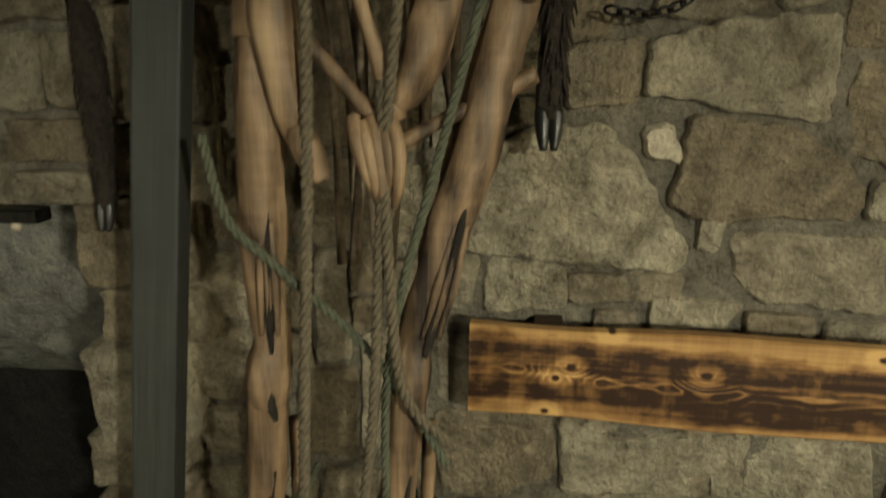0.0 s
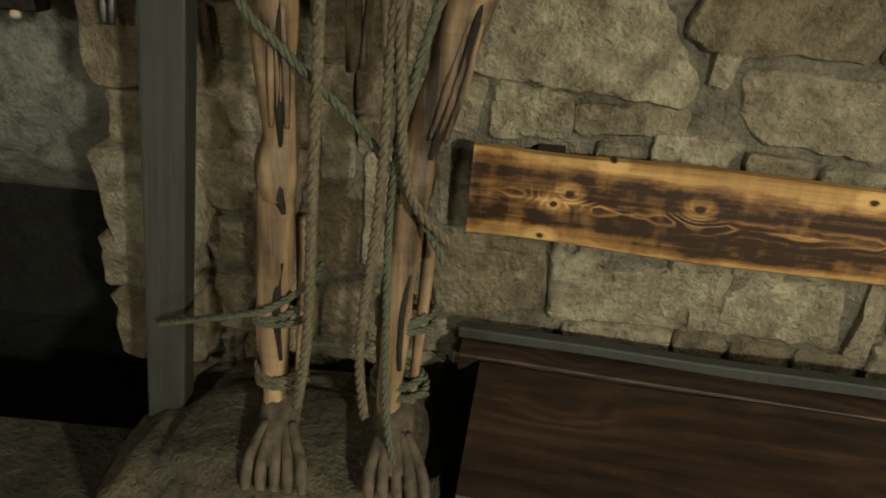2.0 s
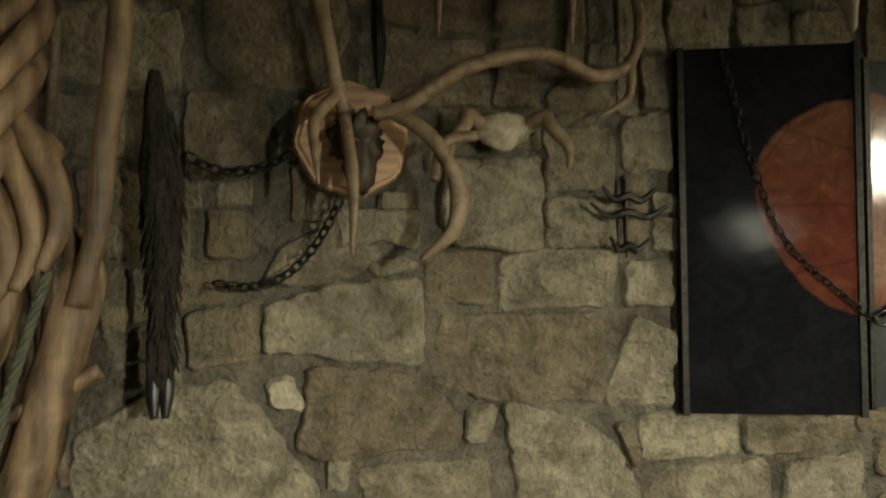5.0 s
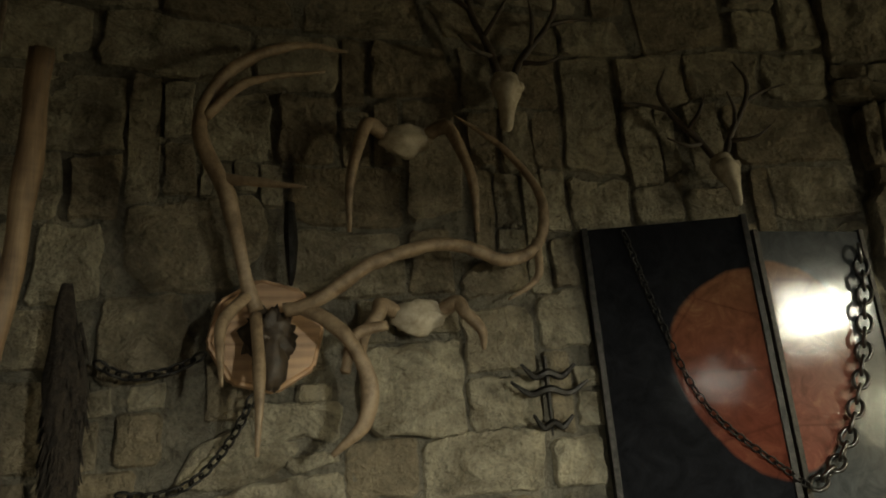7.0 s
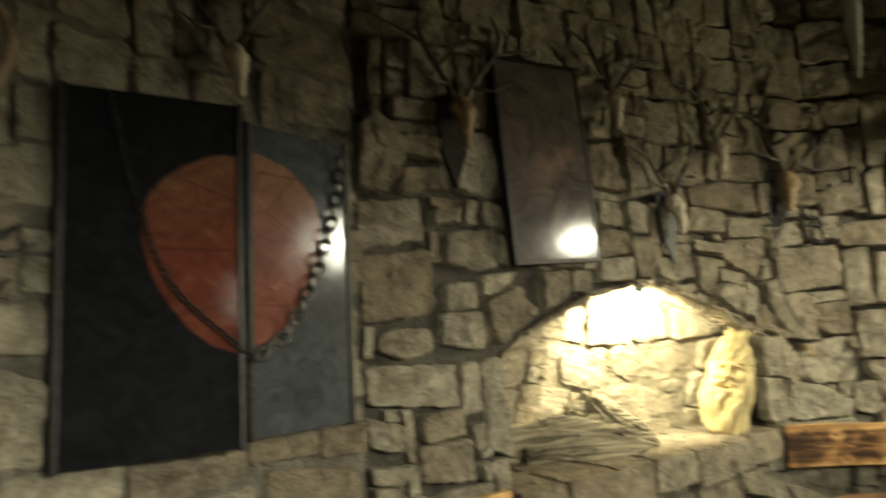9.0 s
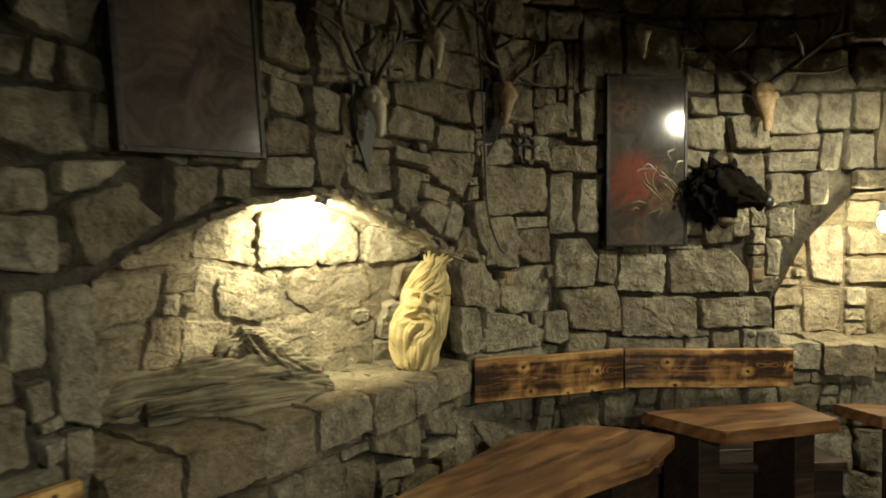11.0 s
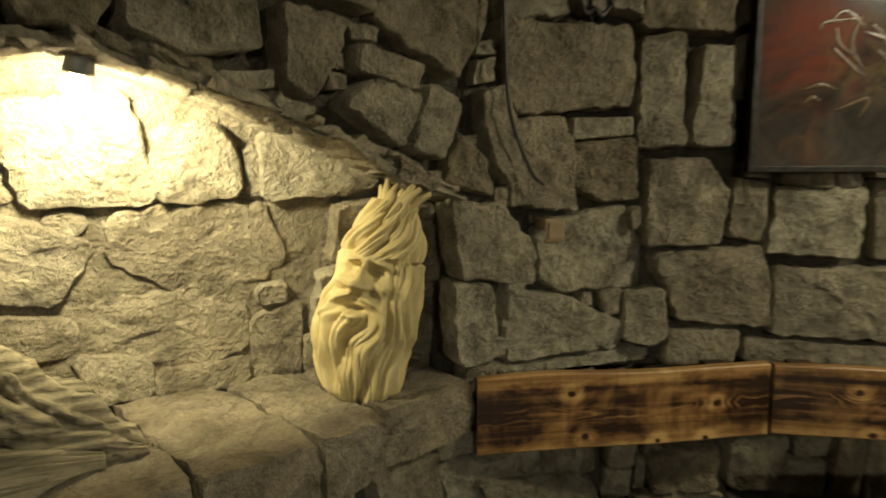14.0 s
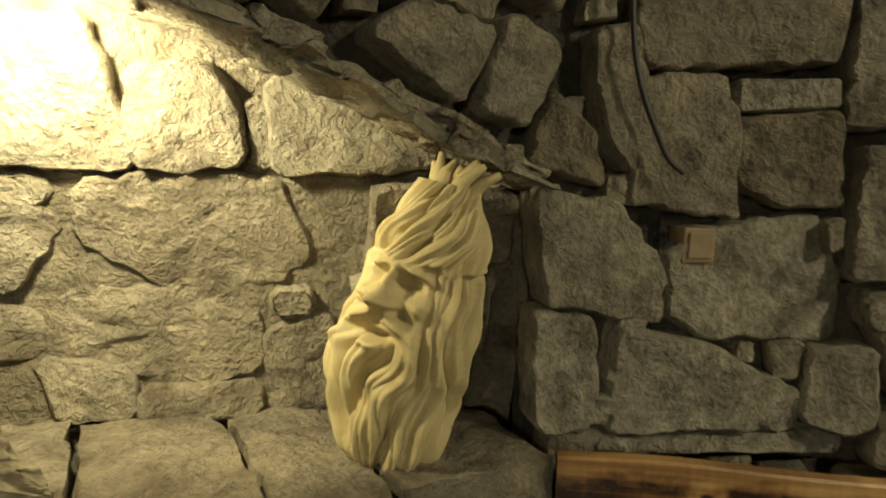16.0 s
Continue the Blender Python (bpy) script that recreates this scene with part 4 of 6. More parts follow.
for i in range(3):
    limb([(0.32 - 0.03 * i, 1.2, 1.87 - 0.02 * i, 0.013), (0.392 - 0.03 * i, 1.13, 1.81 - 0.02 * i, 0.018), (0.443 - 0.03 * i, 1.1, 1.73 - 0.025 * i, 0.018), (0.456 - 0.03 * i, 1.09, 1.66 - 0.025 * i, 0.016), (0.436 - 0.03 * i, 1.08, 1.6 - 0.025 * i, 0.009)], 0.35, 33 + i)
limb([(0.14, 1.1, 1.5, 0.03), (0.15, 1.12, 1.6, 0.036), (0.22, 1.16, 1.7, 0.05)], 0.4, 31)
# forearms and hands gathered in the ropes
limb([(0.15, 1.1, 1.62, 0.02), (0.162, 1.095, 1.52, 0.03), (0.175, 1.095, 1.42, 0.026), (0.185, 1.1, 1.37, 0.016)], 0.4, 51, 12)
limb([(0.188, 1.09, 1.39, 0.018), (0.2, 1.085, 1.36, 0.024), (0.217, 1.085, 1.32, 0.014)], 0.5, 52)
limb([(0.39, 1.13, 1.66, 0.03), (0.365, 1.115, 1.52, 0.034), (0.335, 1.1, 1.45, 0.026), (0.315, 1.095, 1.42, 0.016)], 0.4, 53, 12)
for i in range(5):
    limb([(0.262 + 0.012 * i, 1.085, 1.405 - 0.008 * (i % 2), 0.01), (0.27 + 0.013 * i, 1.07, 1.37, 0.011), (0.282 + 0.01 * i, 1.068, 1.33 - 0.012 * (i % 3), 0.009), (0.29 + 0.006 * i, 1.08, 1.3 - 0.014 * (i % 3), 0.006)], 0.4, 54 + i, 8)
# pelvis, spine and ribs
blob(bm, (0.27, 1.22, 1.72), (0.17, 0.08, 0.1), 0.5, 3.0, 7)
limb([(0.27, 1.25, 1.75, 0.04), (0.26, 1.27, 1.95, 0.035), (0.24, 1.25, 2.15, 0.035), (0.23, 1.22, 2.4, 0.03)], 0.5, 9)
for i in range(7):
    z = 1.86 + i * 0.075
    wd = 0.1 + 0.03 * math.sin(i * 0.5)
    for sgn in (-1, 1):
        limb([(0.26, 1.26, z, 0.014), (0.26 + sgn * wd, 1.24, z + 0.02, 0.024), (0.27 + sgn * wd * 1.2, 1.14, z - 0.06, 0.024), (0.28 + sgn * wd * 0.8, 1.07, z - 0.17, 0.015)], 0.25, 20 + i, 7)
bm.faces.ensure_lookup_table()
for i in charred:
    bm.faces[i].material_index = 1
for i in dim_feet:
    bm.faces[i].material_index = 2
skeleton = part("carved_skeleton", bm, CARVED, smooth=True)
skeleton.data.materials.append(CHAR)
skeleton.data.materials.append(DIMFOOT)
tagged(skeleton, "life-size carved pale wooden skeleton bound with ropes", "statue")


def long_thing(name, points, material, label, category, group="", sides=8, rough=0.2, seed=0.0, steps=8):
    bm = bmesh.new()
    tube(bm, points, sides, steps, rough, seed)
    return tagged(part(name, bm, material, smooth=True), label, category, group)


def rope(points, radius, label, material=None, twist=130.0):
    """Three strands laid round each other."""
    bm = bmesh.new()
    path = smooth_path([Vector((*p, radius)) for p in points], 30)
    run, turns = 0.0, []
    for i, q in enumerate(path):
        if i:
            run += (q - path[i - 1]).to_3d().length
        turns.append(run * twist)
    ref = Vector((0.3, 0.8, 0.5)).normalized()
    frames_ = []
    for i, q in enumerate(path):
        t = (path[min(i + 1, len(path) - 1)] - path[max(i - 1, 0)]).to_3d().normalized()
        side = (ref - t * ref.dot(t)).normalized()
        ref = side
        frames_.append((q.to_3d(), side, t.cross(side)))
    for s in range(3):
        pts = []
        for (q, a, b), tw in zip(frames_, turns):
            ang = tw + s * 2.0944
            c = q + (a * math.cos(ang) + b * math.sin(ang)) * radius * 0.55
            pts.append((*c, radius * 0.58))
        tube(bm, pts, 6, 1, 0.0, s, raw=True)
    return tagged(part("rope", bm, material or ROPE, smooth=True), label, "rope", "ropes round the skeleton")


rope([(0.21, 1.08, 1.75), (0.205, 1.07, 1.4), (0.185, 1.06, 1.0), (0.17, 1.06, 0.75), (0.15, 1.05, 0.6)], 0.009, "thick twisted hemp rope hanging beside the carved shin")
rope([(0.33, 1.08, 1.62), (0.3, 1.07, 1.3), (0.285, 1.06, 1.0), (0.26, 1.05, 0.75), (0.27, 1.04, 0.6)], 0.008, "twisted hemp rope hanging between the carved legs")
rope([(0.3, 1.08, 1.45), (0.31, 1.06, 1.2), (0.33, 1.06, 1.02), (0.4, 1.07, 0.93)], 0.0075, "hemp rope slanting across the carved knee")
rope([(0.44, 1.1, 1.6), (0.4, 1.09, 1.45), (0.36, 1.09, 1.3), (0.32, 1.08, 1.15), (0.3, 1.08, 1.0), (0.3, 1.07, 0.8), (0.31, 1.04, 0.6), (0.35, 0.98, 0.47), (0.36, 0.96, 0.47)], 0.0065, "green-grey rope trailing down onto the boulder", GREENROPE)
rope([(0.06, 1.08, 1.38), (0.09, 1.07, 1.27), (0.15, 1.08, 1.2), (0.25, 1.09, 1.1), (0.33, 1.08, 1.0), (0.39, 1.07, 0.9)], 0.0065, "green-grey rope slanting across both carved legs", GREENROPE)
rope([(-0.14, 1.17, 0.665), (-0.05, 1.13, 0.71), (0.04, 1.09, 0.755), (0.1, 1.08, 0.78), (0.16, 1.12, 0.81), (0.17, 1.18, 0.82)], 0.006, "slack rope tied from the carved shin to the post", GREENROPE)


def coil(cx, cy, z, rx, turns, rise, radius, label, material):
    pts = [(cx + math.cos(a) * rx, cy + math.sin(a) * rx, z + rise * a / 6.283 + 0.006 * math.sin(a * 1.7)) for a in [i * 0.55 for i in range(int(turns * 11.5))]]
    rope(pts, radius, label, material)


coil(0.1, 1.14, 0.72, 0.046, 2, 0.018, 0.006, "rope coiled round the carved shin", GREENROPE)
coil(0.1, 1.14, 0.585, 0.044, 3, 0.014, 0.006, "rope coiled round the carved ankle", ROPE)
coil(0.325, 1.16, 0.72, 0.05, 3, 0.016, 0.006, "green-grey rope coiled round the second carved shin", GREENROPE)
coil(0.32, 1.16, 0.56, 0.05, 2, 0.03, 0.007, "loose rope loops round the second carved ankle", GREENROPE)
for i in range(9):
    x, dx = 0.16 + 0.03 * i, R.uniform(-0.12, 0.12)
    y = R.uniform(1.2, 1.36)
    z0 = R.uniform(1.08, 1.4)
    long_thing("bare_branch", [(x - dx * 0.4, y, z0, 0.010), (x + R.uniform(-0.03, 0.03), y + 0.03, z0 + 0.35, 0.009), (x + dx * 0.6, y - 0.02, z0 + 0.7, 0.008), (x + dx * 1.3, y + R.uniform(-0.05, 0.02), z0 + 1.15, 0.005)], BARK, "thin bare brown branch leaning behind the skeleton", "branch", "branches behind the skeleton", 7, 0.3, i)
for a, b in (((0.2, 1.1, 1.5), (0.31, 1.1, 1.38)), ((0.22, 1.1, 1.72), (0.32, 1.09, 1.4)), ((0.3, 1.1, 1.36), (0.5, 1.12, 1.46))):
    long_thing("carved_hand_bone", [(*a, 0.012), (*((p + q) / 2 for p, q in zip(a, b)), 0.010), (*b, 0.013)], CARVED, "slim carved wooden bone crossing the rope", "carved bone", "carved bones", 8, 0.3, a[2])

# ---- things on the first wall ----


def chain(points, link, label, category="chain", material=None):
    """Links along a smooth line, each turned a quarter against its neighbour."""
    path = [q.to_3d() for q in smooth_path([Vector((*p, 0)) for p in points], 40)]
    root = thing("iron_chain", Matrix.Translation(path[0]), label, category)
    me = None
    need, last, count = 0.0, path[0], 0
    for q in path[1:]:
        step = (q - last).length
        if step < link * 0.72:
            continue
        t = (q - last).normalized()
        if me is None:
            bm = bmesh.new()
            n, k = 14, 6
            ringv = []
            for i in range(n):
                a = 2 * math.pi * i / n
                c = Vector((math.cos(a) * link * 0.32, 0, math.sin(a) * link * 0.5))
                d = Vector((math.cos(a), 0, math.sin(a)))
                ringv.append([bm.verts.new(c + (d * math.cos(b) + Vector((0, 1, 0)) * math.sin(b)) * link * 0.1) for b in [2 * math.pi * j / k for j in range(k)]])
            for i in range(n):
                for j in range(k):
                    bm.faces.new((ringv[i][j], ringv[i][(j + 1) % k], ringv[(i + 1) % n][(j + 1) % k], ringv[(i + 1) % n][j]))
            me = mesh_of("link", bm)
            me.materials.append(material or IRON)
            for p in me.polygons:
                p.use_smooth = True
        ob = new("link", me)
        ob.parent = root
        ob.matrix_local = Matrix.Translation((q + last) / 2 - path[0]) @ t.to_track_quat("Z", "Y").to_matrix().to_4x4() @ pose(0, 0, 0, 0, 0, 45 + 90 * (count % 2))
        last = q
        count += 1
    return root


def panel(name, p, q, z0, z1, thick, material, mirror, label, group=""):
    """A painted board from p to q in plan; its origin lies at the end where x = 0 of its picture."""
    root = thing(name, direction(p, q) @ pose(0, 0, z0), label, "painting", group)
    length = math.hypot(q[0] - p[0], q[1] - p[1])
    bm = bmesh.new()
    box(bm, (-length if mirror else 0, -thick / 2, 0), (0 if mirror else length, thick / 2, z1 - z0), 0.003)
    part("painted_board", bm, material, root, m=pose(length, 0, 0) if mirror else pose(0, 0, 0))
    for x in (0.0, length - 0.012):
        bm = bmesh.new()
        box(bm, (x - 0.004, -thick / 2 - 0.006, -0.004), (x + 0.012, thick / 2 + 0.01, z1 - z0 + 0.004), 0.002)
        part("edge_strip", bm, IRON, root)
    return root


panel("folding_painting", (1.745, 1.435), (2.13, 1.255), 1.225, 2.125, 0.03, EGGLEFT, True, "black varnished panel painted with half a red egg", "folded painting panels")
panel("folding_painting", (2.145, 1.262), (2.495, 1.222), 1.24, 2.085, 0.03, EGGRIGHT, False, "glossy slate panel painted with half a red egg", "folded painting panels")
chain([(1.83, 1.372, 2.11), (1.885, 1.345, 1.86), (1.96, 1.31, 1.64), (2.135, 1.225, 1.45)], 0.026, "thin iron chain hanging across the black panel")
chain([(2.145, 1.225, 1.45), (2.25, 1.215, 1.52), (2.36, 1.205, 1.7), (2.43, 1.197, 1.9), (2.455, 1.194, 2.07)], 0.05, "bright steel chain hanging across the slate panel", material=STEEL)


def wall_panel(name, s0, s1, z0, z1, off, material, label, frame_mat, lean=0.0, turn=0.0):
    p, q = on_wall(s0, 0, off), on_wall(s1, 0, off)
    root = thing(name, direction(p, q) @ pose(0, 0, z0, lean, turn, 0), label, "painting")
    length = (q - p).length
    bm = bmesh.new()
    box(bm, (0, 0, 0), (length, 0.025, z1 - z0), 0.003)
    part("picture", bm, material, root)
    for lo, hi in (((-0.008, -0.004, -0.008), (0.008, 0.03, z1 - z0 + 0.008)), ((length - 0.008, -0.004, -0.008), (length + 0.008, 0.03, z1 - z0 + 0.008)), ((0.009, -0.004, -0.008), (length - 0.009, 0.03, 0.008)), ((0.009, -0.004, z1 - z0 - 0.008), (length - 0.009, 0.03, z1 - z0 + 0.008))):
        bm = bmesh.new()
        box(bm, lo, hi, 0.002)
        part("frame_strip", bm, frame_mat, root)
    return root


wall_panel("tall_painting", 4.775, 5.2, 1.72, 2.49, 0.075, PICTURE_DIM, "dim grey-brown varnished tall painting above the niche", IRON, -2.0, -3.0)
red_picture = wall_panel("tall_painting", 7.14, 7.555, 1.465, 2.28, 0.085, PICTURE_RED, "dark varnished tall painting with red figures, glossy", IRON)
# loose pale brush strokes on the picture
for line in ([(0.152, 0.343), (0.162, 0.363), (0.25, 0.372)], [(0.25, 0.382), (0.23, 0.304), (0.279, 0.225)], [(0.27, 0.363), (0.348, 0.294), (0.368, 0.245)], [(0.181, 0.304), (0.23, 0.26), (0.279, 0.216)], [(0.328, 0.235), (0.377, 0.274), (0.387, 0.235)], [(0.122, 0.167), (0.142, 0.18), (0.162, 0.172)], [(0.2, 0.147), (0.279, 0.176), (0.26, 0.127)], [(0.338, 0.343), (0.36, 0.4), (0.4, 0.412)], [(0.17, 0.36), (0.21, 0.39), (0.26, 0.35)], [(0.19, 0.35), (0.2, 0.31), (0.24, 0.28)], [(0.26, 0.34), (0.31, 0.32), (0.35, 0.27)], [(0.29, 0.3), (0.34, 0.25), (0.32, 0.21)], [(0.33, 0.41), (0.31, 0.45), (0.35, 0.47)], [(0.12, 0.2), (0.16, 0.21), (0.2, 0.2)]):
    bm = bmesh.new()
    w = (0.0025, 0.005, 0.0018)
    tube(bm, [(x, 0.0, z, r) for (x, z), r in zip(line, w)], 8, 8, 0.5, line[0][0] * 50)
    for v in bm.verts:
        v.co.y = v.co.y * 0.12 - 0.0008
    part("brush_stroke", bm, PALEPAINT, red_picture, smooth=True)


def antlers(root_bm, base, tines):
    for pts in tines:
        tube(root_bm, [(base[0] + p[0], base[1] + p[1], base[2] + p[2], p[3] * 0.8) for p in pts], 10, 10, 0.35, pts[0][0])


# red deer antlers on an eight-sided plaque
deer = thing("deer_trophy", Matrix.Translation((0.93, 1.49, 1.87)), "red deer antlers on a pale eight-sided wooden plaque", "trophy")
bm = bmesh.new()
res = bmesh.ops.create_cone(bm, cap_ends=True, segments=8, radius1=0.132, radius2=0.124, depth=0.03)
for v in res["verts"]:
    v.co = Matrix.Rotation(radians(-8), 3, "Y") @ Vector((v.co.x, -v.co.z - 0.02, v.co.y))
bmesh.ops.bevel(bm, geom=[e for e in bm.edges if e.calc_face_angle(0) > 0.6], offset=0.008, segments=3, affect="EDGES")
part("plaque", bm, PLAQUEWOOD, deer, "pale wooden plaque")
bm = bmesh.new()
blob(bm, (0.0, -0.07, -0.01), (0.048, 0.04, 0.055), 0.6, 2, 12, 30, 20)
blob(bm, (0.0, -0.09, -0.07), (0.032, 0.03, 0.06), 0.3, 5, 8)
part("skull", bm, DARKHORN, deer, "dark brown skull cap", True)
for nm, tines in (("left_antler", [[(-0.03, -0.09, 0.04, 0.02), (-0.06, -0.11, 0.14, 0.02), (-0.09, -0.12, 0.28, 0.021), (-0.15, -0.12, 0.44, 0.022), (-0.08, -0.1, 0.6, 0.019), (0.06, -0.08, 0.69, 0.013), (0.19, -0.07, 0.7, 0.004)], [(-0.14, -0.12, 0.46, 0.018), (-0.05, -0.13, 0.55, 0.013), (0.12, -0.13, 0.6, 0.004)], [(-0.1, -0.12, 0.32, 0.017), (-0.03, -0.16, 0.3, 0.012), (0.06, -0.2, 0.28, 0.004)], [(-0.05, -0.1, 0.07, 0.017), (-0.1, -0.16, 0.0, 0.014), (-0.1, -0.2, -0.12, 0.004)], [(-0.03, -0.1, 0.03, 0.016), (-0.03, -0.17, -0.12, 0.014), (-0.035, -0.18, -0.25, 0.005)]]),
                  ("right_antler", [[(0.03, -0.09, 0.04, 0.02), (0.1, -0.12, 0.06, 0.02), (0.22, -0.13, 0.14, 0.02), (0.4, -0.12, 0.19, 0.02), (0.56, -0.1, 0.16, 0.02), (0.67, -0.08, 0.22, 0.019), (0.69, -0.07, 0.35, 0.016), (0.6, -0.06, 0.48, 0.011), (0.47, -0.06, 0.56, 0.004)], [(0.66, -0.08, 0.22, 0.016), (0.64, -0.1, 0.12, 0.012), (0.55, -0.11, 0.06, 0.004)], [(0.06, -0.1, 0.05, 0.02), (0.14, -0.15, -0.02, 0.021), (0.185, -0.16, -0.11, 0.021), (0.175, -0.16, -0.2, 0.018), (0.11, -0.15, -0.26, 0.007)], [(0.24, -0.13, 0.0, 0.013), (0.17, -0.13, -0.02, 0.015), (0.14, -0.15, -0.1, 0.013)]])):
    bm = bmesh.new()
    antlers(bm, (0, 0, 0), tines)
    part(nm, bm, ANTLER, deer, "", True)


def horn_mount(s, z, spread, label, bone_scale=1.0, drop=0.1):
    """A pale sawn skull plate with two bent horns."""
    root = thing("horn_trophy", wall_pose(s, z, 0.06), label, "trophy", "horn trophies")
    bm = bmesh.new()
    blob(bm, (0, 0, 0), (0.065 * bone_scale, 0.035, 0.04 * bone_scale), 0.35, s, 9)
    part("skull_plate", bm, BONE, root, "pale sawn bone", True)
    for sgn in (-1, 1):
        bm = bmesh.new()
        tube(bm, [(sgn * 0.05, 0.0, 0.01, 0.018), (sgn * 0.09, -0.03, 0.025, 0.019), (sgn * spread * 0.75, -0.05, 0.0, 0.016), (sgn * spread, -0.06, -drop * 0.5, 0.012), (sgn * (spread + 0.005), -0.05, -drop, 0.005)], 9, 8, 0.2, s)
        part("horn", bm, ANTLER, root, "", True)
    return root


horn_mount(2.885, 1.905, 0.135, "short bent horns on a pale sawn skull plate", 1.0, 0.09)
horn_mount(2.88, 2.36, 0.15, "dark curved horns on a pale sawn skull plate", 1.0, 0.26)


def roe_skull(s, z, size, label, turn=0.0, spread=1.0, tone=None, shield=None):
    """A small skull with a pair of three-tined antlers."""
    root = thing("roe_trophy", wall_pose(s, z, 0.05) @ pose(0, 0, 0, 0, turn, 0) @ Matrix.Scale(size, 4), label, "trophy", "small antler trophies")
    bm = bmesh.new()
    blob(bm, (0, -0.02, 0.03), (0.04, 0.035, 0.04), 0.25, s, 7, 14, 10)
    tube(bm, [(0, -0.03, 0.03, 0.03), (0, -0.04, 0.0, 0.037), (0, -0.047, -0.035, 0.026), (0, -0.052, -0.075, 0.017), (0, -0.05, -0.11, 0.014), (0, -0.045, -0.122, 0.008)], 12, 6, 0.35, s)
    for sgn in (-1, 1):
        blob(bm, (sgn * 0.03, -0.05, 0.012), (0.014, 0.012, 0.016), 0.3, s + sgn, 7, 10, 8)
    part("skull", bm, tone or BONE, root, "", True)
    if shield:
        bm = bmesh.new()
        rim = [(-0.06, 0.07), (-0.02, 0.085), (0.02, 0.085), (0.06, 0.07), (0.068, 0.0), (0.05, -0.12), (0.0, -0.25), (-0.05, -0.12), (-0.068, 0.0)]
        bm.faces.new([bm.verts.new((x - 0.012, 0.008, q)) for x, q in rim])
        ext = bmesh.ops.extrude_face_region(bm, geom=list(bm.faces))
        for v in ext["geom"]:
            if isinstance(v, bmesh.types.BMVert):
                v.co.y += 0.022
        bmesh.ops.bevel(bm, geom=[e for e in bm.edges if e.calc_face_angle(0) > 1.2], offset=0.005, segments=2, affect="EDGES")
        part("shield", bm, shield, root, "wooden shield with a pointed foot")
    for sgn in (-1, 1):
        bm = bmesh.new()
        k = sgn * spread
        tube(bm, [(sgn * 0.022, -0.02, 0.06, 0.012), (k * 0.05, -0.02, 0.13, 0.011), (k * 0.11, -0.03, 0.23, 0.009), (k * 0.13, -0.04, 0.31, 0.007), (k * 0.1, -0.05, 0.38, 0.002)], 7, 6, 0.3, s)
        tube(bm, [(k * 0.07, -0.02, 0.165, 0.008), (k * 0.05, -0.08, 0.2, 0.006), (k * 0.03, -0.1, 0.25, 0.002)], 6, 5, 0.2, s)
        tube(bm, [(k * 0.115, -0.03, 0.24, 0.008), (k * 0.18, -0.03, 0.27, 0.006), (k * 0.24, -0.04, 0.28, 0.002)], 6, 5, 0.2, s)
        tube(bm, [(k * 0.04, -0.02, 0.11, 0.008), (k * 0.1, -0.05, 0.1, 0.006), (k * 0.15, -0.06, 0.13, 0.002)], 6, 5, 0.2, s)
        part("antler", bm, DARKHORN, root, "", True)
    return root


roe_skull(3.16, 2.5, 1.0, "small pale roe skull with dark antlers", 8)
roe_skull(3.78, 2.27, 0.85, "small brown roe skull above the folded painting", -5, 1.2)
roe_skull(4.575, 2.235, 1.0, "ochre roe skull with dark antlers", 0, 1.3, OCHREBONE, CHAR)
roe_skull(5.35, 2.4, 0.9, "dim roe skull with wide dark antlers", 4, 1.4)
roe_skull(5.69, 1.975, 0.95, "pale roe skull on a grey wooden shield", -4, 1.3, None, POSTWOOD)
roe_skull(6.06, 2.28, 0.9, "small roe skull with dark antlers", 6, 1.3)
roe_skull(6.54, 2.13, 1.1, "ochre roe skull turned aside on a charred shield", 12, 1.4, OCHREBONE, CHAR)
roe_skull(7.33, 2.48, 0.9, "small brown roe skull above the red painting", 0, 1.6)
big = roe_skull(7.96, 2.18, 1.3, "red-brown skull with wide many-tined antlers", 0, 2.2, OCHREBONE)


def iron_spike(s, z, size, label):
    root = thing("iron_ornament", wall_pose(s, z, 0.04) @ Matrix.Scale(size, 4), label, "iron ornament", "wrought iron ornaments")
    bm = bmesh.new()
    tube(bm, [(0, 0, 0.1, 0.006), (0, 0, 0.0, 0.007), (0, 0, -0.09, 0.003)], 6, 4)
    part("shaft", bm, IRON, root)
    for zz, w in ((0.06, 0.07), (0.02, 0.1), (-0.06, 0.05)):
        bm = bmesh.new()
        tube(bm, [(-w, -0.02, zz + 0.02, 0.004), (-w * 0.5, -0.01, zz - 0.01, 0.008), (0, -0.012, zz, 0.009), (w * 0.5, -0.01, zz - 0.012, 0.008), (w, -0.02, zz + 0.015, 0.004)], 6, 5, 0.3, zz)
        part("scroll", bm, IRON, root)
    return root


iron_spike(3.2, 1.7, 1.0, "black wrought iron spike ornament on the stones")
iron_spike(6.7, 1.92, 1.0, "black wrought iron ornament beside a roe skull")

# dried deer legs and shackle chains


